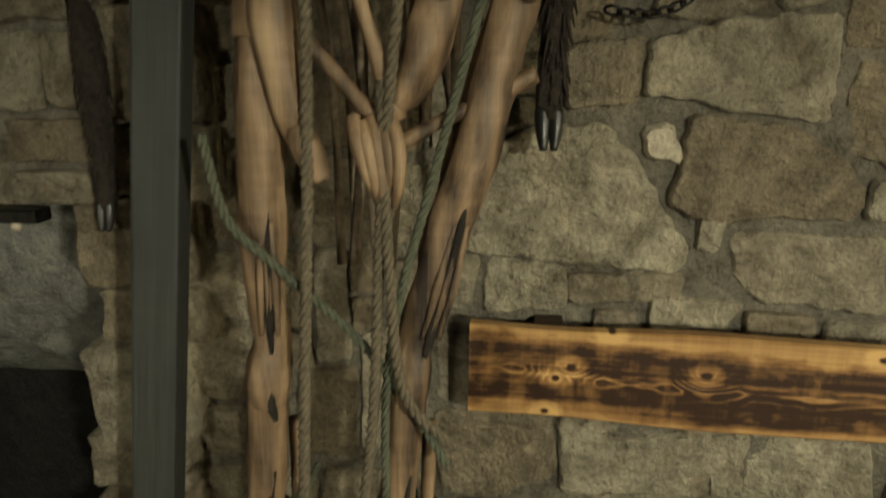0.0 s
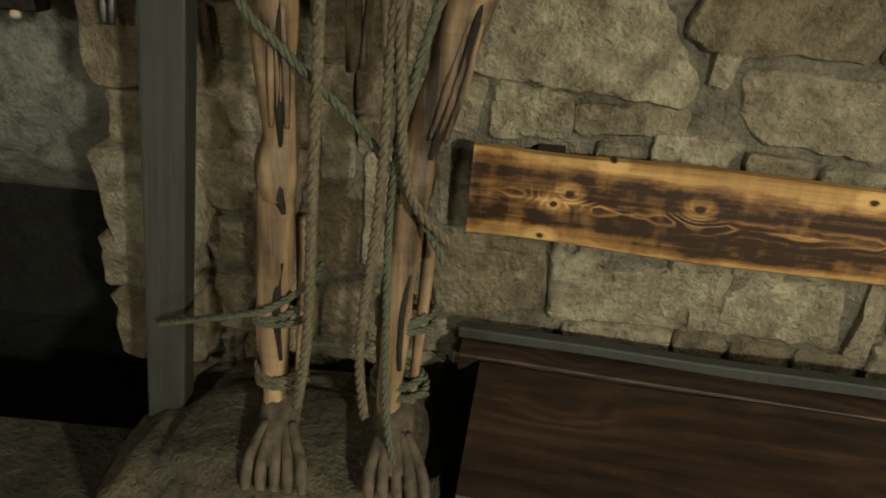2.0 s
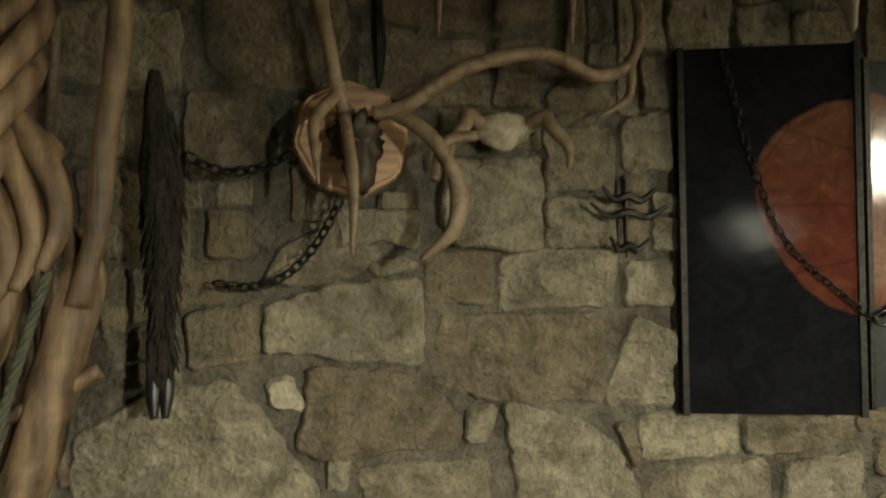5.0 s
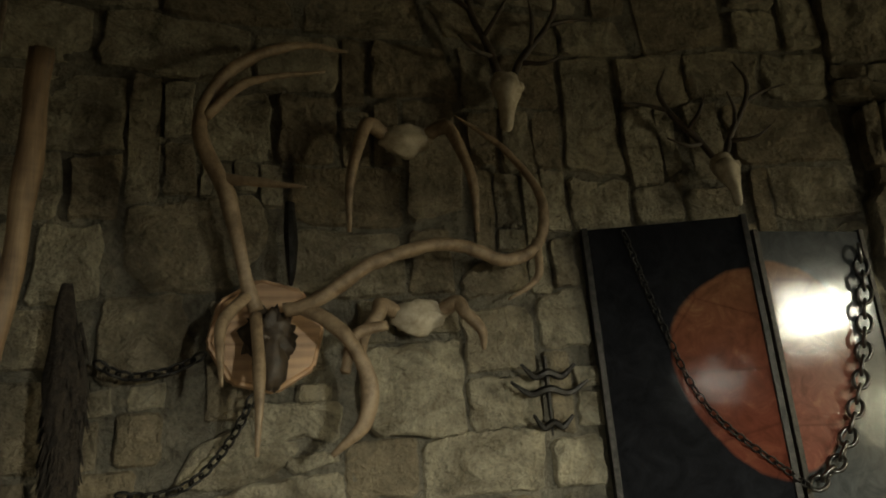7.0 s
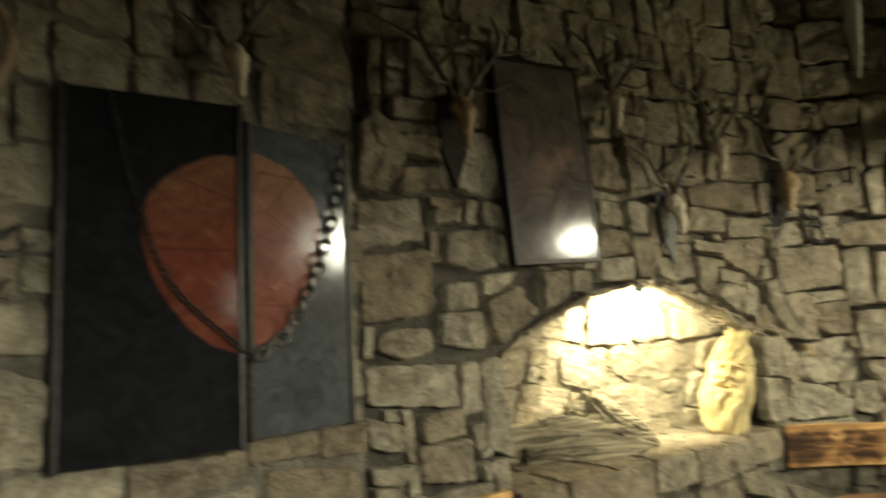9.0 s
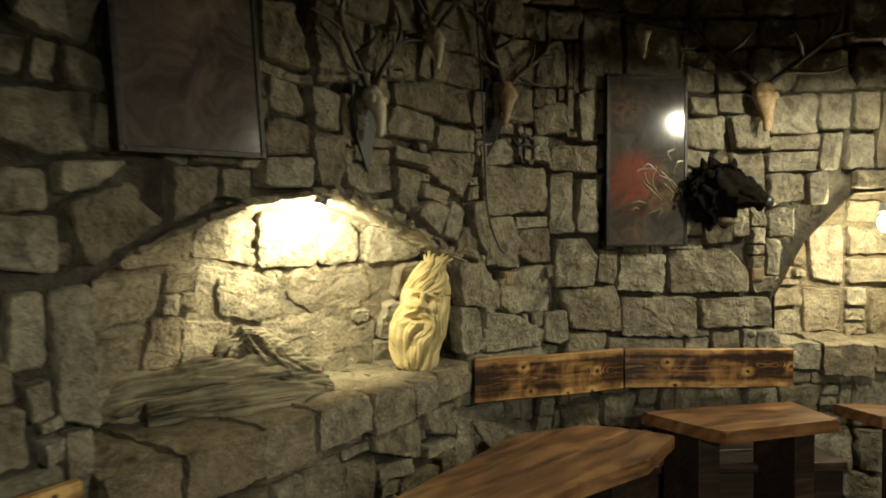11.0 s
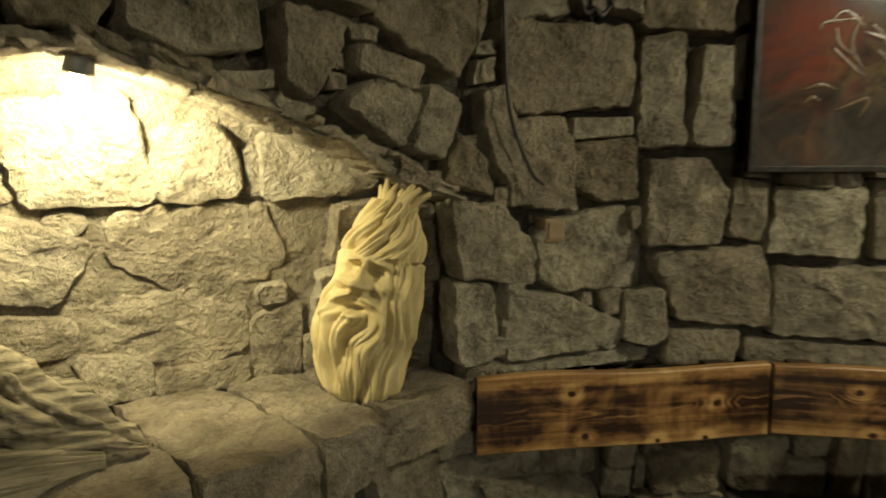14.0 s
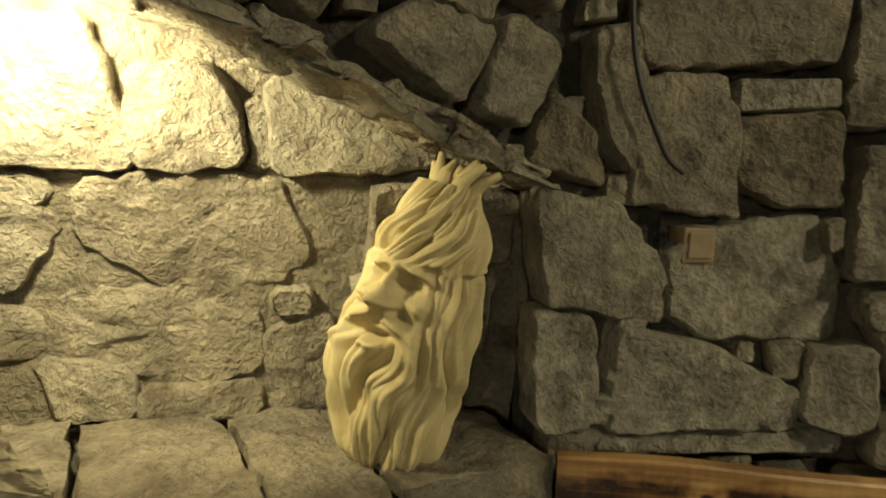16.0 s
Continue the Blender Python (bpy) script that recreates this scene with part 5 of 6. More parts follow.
def hanging_leg(x, y, z, size, label):
    root = thing("dried_deer_leg", Matrix.Translation((x, y, z)) @ Matrix.Scale(size, 4), label, "trophy", "dried deer legs")
    bm = bmesh.new()
    tube(bm, [(0.0, 0.0, 0.06, 0.021), (0.0, -0.002, 0.1, 0.023), (0.003, 0.0, 0.2, 0.023), (0.005, -0.003, 0.32, 0.03), (0.005, -0.003, 0.42, 0.036), (0.0, 0.0, 0.52, 0.031), (-0.006, 0.0, 0.6, 0.022), (-0.01, 0.01, 0.68, 0.01)], 24, 10, 0.35, x)
    for i in range(260):
        h = R.uniform(0.1, 0.6)
        a = R.uniform(0, 6.28)
        r = float(np.interp(h, (0.1, 0.2, 0.32, 0.42, 0.52, 0.6), (0.022, 0.022, 0.029, 0.035, 0.03, 0.02)))
        p = Vector((0.005 + math.cos(a) * r, math.sin(a) * r, h))
        tube(bm, [(*p, 0.004), (*(p + Vector((math.cos(a) * 0.01, math.sin(a) * 0.01, -0.035))), 0.001)], 4, 2)
    part("fur", bm, LEGFUR, root, "dark shaggy fur", True)
    for sgn in (-1, 1):
        bm = bmesh.new()
        tube(bm, [(sgn * 0.012, -0.005, 0.075, 0.016), (sgn * 0.012, -0.014, 0.04, 0.014), (sgn * 0.01, -0.024, 0.0, 0.007)], 10, 6, 0.1, sgn)
        part("hoof", bm, HOOF, root, "black shiny hoof", True)
    return root


hanging_leg(0.555, 1.42, 1.325, 0.95, "dark shaggy dried deer leg hanging with black hooves")
hanging_leg(-0.275, 1.42, 1.16, 0.7, "small dark dried deer leg hanging beside the post")
chain([(0.8, 1.46, 1.83), (0.74, 1.455, 1.8), (0.66, 1.455, 1.79), (0.6, 1.455, 1.82)], 0.032, "short rusty iron chain on the stones")
chain([(0.9, 1.45, 1.74), (0.86, 1.46, 1.66), (0.8, 1.46, 1.59), (0.73, 1.46, 1.56), (0.64, 1.46, 1.57)], 0.03, "slack black iron chain below the plaque")
nail = thing("iron_nail", Matrix.Translation((0.975, 1.42, 2.0)), "black iron spike in the plaque", "nail")
bm = bmesh.new()
tube(bm, [(0, 0, 0.16, 0.012), (0, -0.01, 0.08, 0.016), (0, -0.01, 0.0, 0.01), (0, 0.0, -0.03, 0.004)], 8, 5, 0.3)
part("shank", bm, IRON, nail)

# ---- niche: lamp, carving, root, ledge ----


def ledge(s0, s1, count, z_top, out, seed, root, mat_):
    rnd = random.Random(seed)
    cuts = [s0 + (s1 - s0) * (i + (rnd.uniform(-0.25, 0.25) if 0 < i < count else 0)) / count for i in range(count + 1)]
    for a, b in zip(cuts, cuts[1:]):
        w, mid = b - a - 0.012, (a + b) / 2
        h = rnd.uniform(0.12, 0.16)
        depth = niche_depth(mid) + out
        bm = bmesh.new()
        res = bmesh.ops.create_cube(bm, size=1.0)
        bmesh.ops.subdivide_edges(bm, edges=list(bm.edges), cuts=11, use_grid_fill=True)
        o2 = out + rnd.uniform(-0.02, 0.025)
        for v in bm.verts:
            c = v.co.copy()
            e = [math.copysign(min(0.5, abs(q)) if abs(q) < 0.49 else 0.5, q) for q in c]
            corner = sum(1 for q in c if abs(q) > 0.49)
            k = 0.985 if corner >= 2 else 1.0
            p = Vector((e[0] * w * k, -o2 + (e[1] + 0.5) * depth, (e[2] - 0.5) * h * k))
            p += Vector((noise.noise(p * 14 + Vector((a, 0, 0))), noise.noise(p * 14 + Vector((a, 5, 0))), noise.noise(p * 14 + Vector((a, 0, 9))))) * 0.013 + Vector((noise.noise(p * 40), noise.noise(p * 40 + Vector((0, 3, 0))), noise.noise(p * 40 + Vector((0, 0, 7))))) * 0.006
            v.co = p
        part("ledge_stone", bm, mat_, root, smooth=True, crease=38, m=wall_pose(mid, z_top + rnd.uniform(-0.006, 0.008)))


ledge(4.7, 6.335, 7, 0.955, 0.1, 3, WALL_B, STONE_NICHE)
ledge(8.05, 9.1, 4, 0.965, 0.08, 4, WALL_C, STONE_NICHE)

# thin slabs that edge the arch
rnd = random.Random(17)
ss = [4.86, 5.0, 5.17, 5.27, 5.43, 5.52, 5.64, 5.72, 5.86, 5.93, 6.05, 6.14, 6.22, 6.3]
for a, b in zip(ss, ss[1:]):
    za, zb = (float(np.interp(q, NICHE_S, NICHE_Z)) for q in (a, b))
    length, tilt = math.hypot(b - a, zb - za), math.degrees(math.atan2(zb - za, b - a))
    rise = 0.0
    for layer in range(3 if a > 5.5 else 1):
        bm = bmesh.new()
        res = bmesh.ops.create_cube(bm, size=1.0)
        bmesh.ops.subdivide_edges(bm, edges=list(bm.edges), cuts=9, use_grid_fill=True)
        th, front, grow = rnd.uniform(0.01, 0.02), rnd.uniform(-0.06, -0.035) + 0.012 * layer, rnd.uniform(1.0, 1.4)
        skew = rnd.uniform(-0.35, 0.35)
        for v in bm.verts:
            c = v.co
            p = Vector((c.x * length * grow, front + (c.y + 0.5) * (0.07 - front) + c.x * length * skew, (c.z + 0.5) * th))
            seed = Vector((a * 7, layer * 3.0, 0))
            p += Vector((noise.noise(p * 18 + seed), noise.noise(p * 18 + seed + Vector((0, 3, 0))), 0.45 * noise.noise(p * 14 + seed + Vector((0, 0, 7))))) * 0.03 + Vector((noise.noise(p * 60 + seed), noise.noise(p * 60 + Vector((0, 3, 0))), noise.noise(p * 60 + Vector((0, 0, 7))))) * 0.006
            v.co = p
        part("arch_slab", bm, STONE_NICHE, WALL_B, smooth=True, m=wall_pose((a + b) / 2, (za + zb) / 2 - 0.01 + rise) @ pose(0, 0, 0, rnd.uniform(-4, 4), -tilt + rnd.uniform(-5, 5), 0))
        rise += th * 0.9

spot = thing("niche_spotlight", Matrix.Translation((3.82, 0.735, 1.635)), "small grey metal lamp under the niche arch, lit", "lamp")
bm = bmesh.new()
tube(bm, [(0, 0, 0.05, 0.018), (0, 0.004, 0.02, 0.02), (0, 0.012, -0.012, 0.024)], 16, 4)
part("housing", bm, LAMPMETAL, spot, "", True)
bm = bmesh.new()
blob(bm, (0, 0.02, -0.036), (0.022, 0.022, 0.026), 0, 0)
bulb = part("bulb", bm, BULBGLASS, spot, "glowing bulb", True)
bulb.visible_shadow = False

# bearded face carved from a pale log
bm = bmesh.new()
seg, rings = 250, 190
TALL, ringsv = 0.455, []


def ridge(v, sharp=1.0):
    return abs(math.sin(v)) ** (0.7 * sharp)


def smooth_step(v, lo, hi):
    t = min(1.0, max(0.0, (v - lo) / (hi - lo)))
    return t * t * (3 - 2 * t)


for i in range(rings + 1):
    t = i / rings
    z = TALL * t
    half = float(np.interp(t, (0, 0.03, 0.08, 0.17, 0.26, 0.35, 0.42, 0.51, 0.6, 0.67, 0.74, 0.83, 0.9, 1.0), (0.05, 0.066, 0.08, 0.094, 0.103, 0.108, 0.103, 0.1, 0.093, 0.087, 0.085, 0.076, 0.06, 0.036)))
    mid_x = float(np.interp(t, (0, 0.3, 0.6, 1.0), (0.008, -0.012, 0.004, 0.014)))
    row = []
    for k in range(seg):
        th = 2 * math.pi * k / seg - math.pi
        u = th * 0.1

        def feature(cu, cz, wu, wz, amount):
            return 1.3 * amount * math.exp(-((u - cu) / wu) ** 2 - ((z - cz) / wz) ** 2)
        w1 = noise.noise((math.sin(th) * 1.1, math.cos(th) * 1.1, z * 9)) * 1.5
        w2 = noise.noise((math.sin(th) * 2.2, math.cos(th) * 2.2, z * 14 + 5)) * 1.2
        sway = 0.8 * math.sin(z * 21 + u * 12) + 0.45 * math.sin(z * 46 + u * 25 + 1)
        beard = 0.017 * (ridge(u * 44 + sway + w1) - 0.6) + 0.010 * (ridge(u * 97 + sway * 1.6 + w2 + w1) - 0.6) + 0.005 * (ridge(u * 210 + sway * 2.6 + w2 * 2) - 0.6)
        hair = 0.016 * (ridge(u * 34 - z * 38 + w1) - 0.6) + 0.009 * (ridge(u * 80 - z * 95 + w2) - 0.6) + 0.005 * (ridge(u * 190 - z * 190 + w2) - 0.6)
        above = smooth_step(z, 0.322, 0.334)
        face = math.exp(-(u / 0.078) ** 6) * smooth_step(z, 0.188, 0.215) * (1 - above)
        disp = (1.8 * beard * (1 - above) + (1.7 * hair + 0.001) * above) * (1 - 0.88 * face)
        for sgn in (-1, 1):
            drop = abs(u) - 0.03
            disp += feature(sgn * 0.034, 0.297, 0.019, 0.013, -0.03) + feature(sgn * 0.036, 0.295, 0.011, 0.008, 0.02) + feature(sgn * 0.036, 0.294, 0.013, 0.0022, -0.007)
            disp += feature(sgn * 0.035, 0.318 - 0.3 * drop, 0.028, 0.0075, 0.02) + feature(sgn * 0.054, 0.268, 0.018, 0.016, 0.014)
            disp += feature(sgn * 0.017, 0.261, 0.008, 0.009, 0.016) + feature(sgn * 0.03, 0.252 - 0.3 * drop, 0.018, 0.006, -0.012)
            disp += feature(sgn * 0.028, 0.234 - 0.5 * drop, 0.026, 0.0105, 0.024) + feature(sgn * 0.058, 0.2, 0.013, 0.03, 0.02)
        disp += feature(0, 0.296, 0.0115, 0.03, 0.028) + feature(0, 0.267, 0.0165, 0.014, 0.04) + feature(0, 0.243, 0.01, 0.006, -0.012)
        disp += feature(0, 0.211, 0.022, 0.0065, -0.028) + feature(0, 0.199, 0.018, 0.007, 0.012) + feature(0.006, 0.11, 0.011, 0.03, -0.024) + feature(-0.045, 0.085, 0.008, 0.035, -0.014)
        disp += face * 0.003 * (ridge(u * 120 + z * 260 + w2 * 2) - 0.6)
        x, y = math.sin(th) * (half + disp), -math.cos(th) * (half * 0.84 + disp)
        row.append(bm.verts.new((x + mid_x, y, z)))
    ringsv.append(row)
for r0, r1 in zip(ringsv, ringsv[1:]):
    for k in range(seg):
        bm.faces.new((r0[k], r0[(k + 1) % seg], r1[(k + 1) % seg], r1[k]))
bm.faces.new(ringsv[0][::-1])
bm.faces.new(ringsv[-1])
for i in range(7):
    x = -0.03 + i * 0.013
    tube(bm, [(x * 0.8 + 0.012, -0.01 * (i % 3), TALL - 0.05, 0.014), (x + 0.012, -0.012 * (i % 3), TALL + 0.0, 0.012), (x * 1.6 + 0.02, -0.016 * (i % 2), TALL + 0.03 + 0.008 * ((i * 2) % 3), 0.005)], 8, 6, 0.2, i)
lean = Matrix.Rotation(radians(11), 4, Vector((0.73, 0.69, 0)))
head = part("carved_wooden_head", bm, PALEWOOD, smooth=True, m=Matrix.Translation((4.318, 0.556, 0.952)) @ lean @ Matrix.Diagonal((0.97, 0.97, 1.0, 1.0)) @ pose(0, 0, 0, 0, 0, -84))
tagged(head, "pale log carved as an old bearded face in the niche", "carving")

# weathered root on the ledge
bm = bmesh.new()


def fluted(points, seed, sides=90, steps=22, deep=0.38):
    path = smooth_path([Vector(q) for q in points], steps)
    rows_ = []
    for i, q in enumerate(path):
        t = (path[min(i + 1, len(path) - 1)] - path[max(i - 1, 0)]).to_3d().normalized()
        side = Vector((0, 1, 0)) - t * t.y
        side.normalize()
        up = t.cross(side)
        row = []
        for k in range(sides):
            a = 2 * math.pi * k / sides
            c, s_ = math.cos(a), math.sin(a)
            r = q[3] * (1 + deep * noise.noise((c * 3.2 + seed, s_ * 3.2, i * 0.045)) * 2 + deep * 0.5 * noise.noise((c * 9 + seed, s_ * 9, i * 0.07)) + 0.08 * noise.noise((c * 2, s_ * 2, i * 0.3 + seed)))
            row.append(bm.verts.new(q.to_3d() + (side * c + up * s_) * r))
        rows_.append(row)
    for r0, r1 in zip(rows_, rows_[1:]):
        for k in range(sides):
            bm.faces.new((r0[k], r0[(k + 1) % sides], r1[(k + 1) % sides], r1[k]))
    bm.faces.new(rows_[0][::-1])
    bm.faces.new(rows_[-1])


fluted([(-0.42, 0.06, 0.05, 0.035), (-0.3, 0.05, 0.065, 0.06), (-0.12, 0.03, 0.07, 0.075), (0.06, 0.0, 0.065, 0.07), (0.2, -0.02, 0.045, 0.05), (0.29, -0.02, 0.03, 0.03), (0.33, -0.02, 0.02, 0.012)], 2.0)
fluted([(0.03, 0.06, 0.25, 0.01), (0.055, 0.05, 0.205, 0.036), (0.12, 0.03, 0.125, 0.062), (0.2, 0.0, 0.075, 0.055), (0.28, -0.02, 0.035, 0.03), (0.34, -0.02, 0.015, 0.008)], 6.0)
fluted([(0.05, 0.06, 0.225, 0.012), (0.0, 0.06, 0.175, 0.034), (-0.05, 0.06, 0.12, 0.045), (-0.16, 0.05, 0.1, 0.04), (-0.28, 0.05, 0.09, 0.02)], 13.0)
fluted([(-0.3, -0.04, 0.03, 0.028), (-0.1, -0.07, 0.035, 0.04), (0.12, -0.08, 0.03, 0.036), (0.27, -0.06, 0.018, 0.012)], 9.0)
tagged(part("weathered_root", bm, DRIFT, smooth=True, m=wall_pose(5.3, 0.957, -0.17) @ pose(0, 0, 0, 0, 0, -15)), "grey weathered gnarled root on the stone ledge", "driftwood")

# ---- boar head, boxes, cable ----
boar = thing("boar_trophy", wall_pose(7.75, 1.715, 0.06) @ Matrix.Scale(0.88, 4), "dark bristly stuffed boar head on the wall", "trophy")
bm = bmesh.new()
blob(bm, (-0.05, -0.05, 0.0), (0.15, 0.11, 0.16), 0.5, 1, 12, 60, 40)
tube(bm, [(-0.04, -0.09, 0.01, 0.115), (0.03, -0.15, 0.0, 0.09), (0.1, -0.2, -0.03, 0.06), (0.15, -0.23, -0.055, 0.042)], 30, 12, 0.5, 3)
for i in range(420):
    a, b_ = R.uniform(-1.7, 1.7), R.uniform(0.0, 1.4)
    p = Vector((-0.05 + 0.145 * math.sin(a), -0.05 - 0.1 * math.cos(b_), 0.15 * math.cos(a)))
    tube(bm, [(*p, 0.0045), (*(p + Vector((0.01 * math.sin(a), -0.01, 0.013 * math.cos(a) - 0.004))), 0.001)], 4, 2)
part("head", bm, FUR, boar, "", True)
for sgn in (-1, 1):
    bm = bmesh.new()
    tube(bm, [(sgn * 0.07 - 0.05, -0.09, 0.12, 0.026), (sgn * 0.085 - 0.05, -0.1, 0.16, 0.02), (sgn * 0.09 - 0.05, -0.09, 0.195, 0.004)], 8, 5, 0.2)
    part("ear", bm, FUR, boar, "", True)
    bm = bmesh.new()
    tube(bm, [(0.12 + sgn * 0.03, -0.2, -0.085, 0.007), (0.13 + sgn * 0.045, -0.21, -0.06, 0.005), (0.125 + sgn * 0.048, -0.2, -0.04, 0.001)], 6, 4)
    part("tusk", bm, BONE, boar, "pale tusk", True)
bm = bmesh.new()
blob(bm, (0.158, -0.24, -0.058), (0.032, 0.018, 0.032), 0.1, 2, 6, 14, 10)
part("snout", bm, HOOF, boar, "black bare snout", True)
bm = bmesh.new()
blob(bm, (0.0, -0.09, -0.15), (0.07, 0.05, 0.03), 0.2, 3, 6, 14, 10)
part("throat", bm, SNOUT, boar, "bare brown underside", True)

for s, z in ((6.6, 1.312), (7.96, 1.312)):
    root = thing("junction_box", wall_pose(s, z, 0.045), "small square tan junction box between the stones", "junction box", "junction boxes")
    bm = bmesh.new()
    box(bm, (-0.03, 0, -0.03), (0.03, 0.05, 0.03), 0.004)
    part("case", bm, BOXTAN, root)
    bm = bmesh.new()
    box(bm, (-0.022, -0.005, -0.022), (0.022, -0.0005, 0.022), 0.002)
    part("cover", bm, BOXTAN, root)
cable_pts = [(6.36, 2.6), (6.4, 2.2), (6.42, 1.9), (6.44, 1.62), (6.5, 1.47), (6.54, 1.43)]
long_thing("power_cable", [(*on_wall(s, z, 0.075), 0.0045) for s, z in cable_pts], CABLE, "thin dark cable clipped to the stones above the niche", "cable", "", 8, 0.0, 0, 8)

# glassy horn hanging from the ceiling
long_thing("hanging_horn", [(4.85, -0.15, TOP - 0.06, 0.03), (4.85, -0.15, TOP - 0.2, 0.045), (4.85, -0.15, TOP - 0.4, 0.03), (4.86, -0.15, TOP - 0.58, 0.006)], HORNWHITE, "pale greenish horn hanging from the dark ceiling", "horn", "", 12, 0.05, 0, 6)

# unseen pendant lamps that light the room; cone shades added to darken the wall tops
for place in ((4.4, -1.49, 2.26), (-0.9, -1.5, 1.7), (1.65, -1.42, 1.82)):
    root = thing("pendant_lamp", Matrix.Translation(place), "unseen black iron pendant lamp with a warm bulb, lit", "lamp", "pendant lamps")
    bm = bmesh.new()
    tube(bm, [(0, 0, 0.14, 0.006), (0, 0, 0.4, 0.006), (0, 0, TOP - place[2] - 0.02, 0.006)], 6, 2)
    part("rod", bm, IRON, root)
    bm = bmesh.new()
    blob(bm, (0, 0, 0), (0.04, 0.04, 0.05), 0, 0)
    g = part("bulb", bm, BULBGLASS, root, "warm glowing bulb", True)
    g.visible_shadow = False
    bm = bmesh.new()
    tube(bm, [(0, 0, 0.075, 0.03), (0, 0, 0.13, 0.03)], 12, 2)
    part("socket", bm, IRON, root)
    bm = bmesh.new()
    lo, hi = [], []
    for k in range(32):
        a = 2 * math.pi * k / 32
        lo.append(bm.verts.new((math.cos(a) * 0.26, math.sin(a) * 0.26, -0.02 if place[0] > 3 else -0.012)))
        hi.append(bm.verts.new((math.cos(a) * 0.032, math.sin(a) * 0.032, 0.12)))
    for k in range(32):
        bm.faces.new((lo[k], lo[(k + 1) % 32], hi[(k + 1) % 32], hi[k]))
    bmesh.ops.solidify(bm, geom=list(bm.faces), thickness=0.004)
    part("shade", bm, IRON, root, "black cone shade added to keep light off the wall tops")
far = thing("niche_spotlight", Matrix.Translation((5.33, -1.6, 1.62)), "small metal lamp in the farther niche, lit", "lamp")
bm = bmesh.new()
tube(bm, [(0, 0, 0.05, 0.028), (0, 0, 0.0, 0.034)], 14, 3)
part("housing", bm, LAMPMETAL, far, "", True)
bm = bmesh.new()
blob(bm, (0, 0, -0.05), (0.04, 0.04, 0.045), 0, 0)
g = part("bulb", bm, BULBGLASS, far, "glowing bulb", True)
g.visible_shadow = False

# ---- stones of the walls ----
HEAD = bpy.data.objects["wall_alcove_head"]
H = Courses(HEAD, -1.9, -0.3, 1.19, 3.2, 41, STONE, STONE_REST, 0.03, 0.01, lambda s, z: True, lambda s, z: Matrix.Translation((s, 1.5, z)), size=(0.16, 0.4, 0.12, 0.24))
H.fill()
# uneven pier edge beside the alcove
tall = (0.2, 0.13, 0.24, 0.11, 0.19, 0.15, 0.22, 0.12, 0.17)
for k in range(9):
    z = 0.34 + sum(tall[:k]) + tall[k] / 2
    x = -0.345 + 0.12 * (z - 1.2) + (0.02, -0.012, 0.005, 0.03, -0.02)[k % 5]
    v, f = stone_mesh(0, 0, 0.24, tall[k] + 0.005, (0.05, 0.035, 0.06, 0.045)[k % 4], random.Random(60 + k), None, 0.0, 0.014, 0.3)
    ob = new("pier_stone", raw_mesh("pier_stone", v, f, STONE))
    ob.parent = WALL_A
    ob.matrix_local = pose(x + 0.12, 1.5, z)

# wall with the bench and the skeleton
A = Courses(WALL_A, 1.28, 4.2, 0.0, 3.2, 5, STONE, STONE_REST, 0.016, 0.004, lambda s, z: z > 0.4, flat_pose, size=(0.16, 0.42, 0.12, 0.24), much=0.014, cut=0.6, rough=0.012, least=3, flush=0.6, grow=0.006, pale=(2.392, 1.328))
A.laid(2.222, 1.213, 0.03, (-0.223, -0.105), (-0.022, -0.129), (0.224, -0.147), (0.237, -0.102), (0.131, 0.061), (0.051, 0.147), (-0.096, 0.133), (-0.222, 0.066), (-0.237, -0.006))
A.laid(2.392, 1.328, 0.035, (-0.027, -0.022), (0.037, -0.035), (0.01, 0.035), (-0.037, 0.025))
A.laid(2.137, 1.026, 0.03, (-0.084, -0.059), (0.084, -0.04), (0.076, 0.04), (-0.077, 0.059))
A.laid(2.341, 1.026, 0.03, (-0.109, -0.03), (0.113, -0.022), (0.116, 0.03), (-0.116, 0.024))
A.laid(2.083, 0.624, 0.03, (-0.117, -0.097), (0.002, -0.11), (0.134, -0.046), (0.124, 0.11), (-0.134, 0.098))
A.laid(2.431, 0.623, 0.03, (-0.192, -0.085), (0.19, -0.084), (0.205, 0.074), (-0.088, 0.041), (-0.13, 0.085), (-0.205, 0.084))
A.laid(2.782, 0.608, 0.03, (-0.134, -0.08), (0.136, -0.07), (0.108, 0.08), (-0.136, 0.062))
A.laid(1.705, 0.716, 0.03, (-0.067, -0.1), (0.064, -0.109), (0.067, 0.109), (-0.053, 0.098))
A.laid(1.818, 0.775, 0.03, (-0.029, -0.146), (0.016, -0.144), (0.029, 0.146), (-0.026, 0.13))
A.laid(2.604, 1.274, 0.03, (-0.168, 0.016), (-0.186, -0.066), (-0.103, -0.105), (0.01, -0.086), (0.175, -0.091), (0.186, -0.034), (0.116, 0.036), (0.024, 0.087), (-0.161, 0.105))
A.laid(2.526, 1.471, 0.03, (-0.175, -0.05), (-0.118, -0.054), (0.027, -0.08), (0.175, -0.095), (0.171, 0.095), (-0.021, 0.087), (-0.175, 0.043))
A.laid(2.271, 1.460, 0.03, (0.064, -0.051), (0.073, 0.066), (-0.073, 0.042), (-0.068, -0.066))
A.laid(2.933, 1.374, 0.03, (-0.205, 0.006), (-0.213, -0.057), (-0.033, -0.097), (0.212, -0.108), (0.213, 0.096), (-0.183, 0.108))
A.laid(3.247, 1.354, 0.03, (-0.043, 0.045), (-0.091, -0.1), (0.091, -0.113), (0.087, 0.068), (-0.012, 0.113))
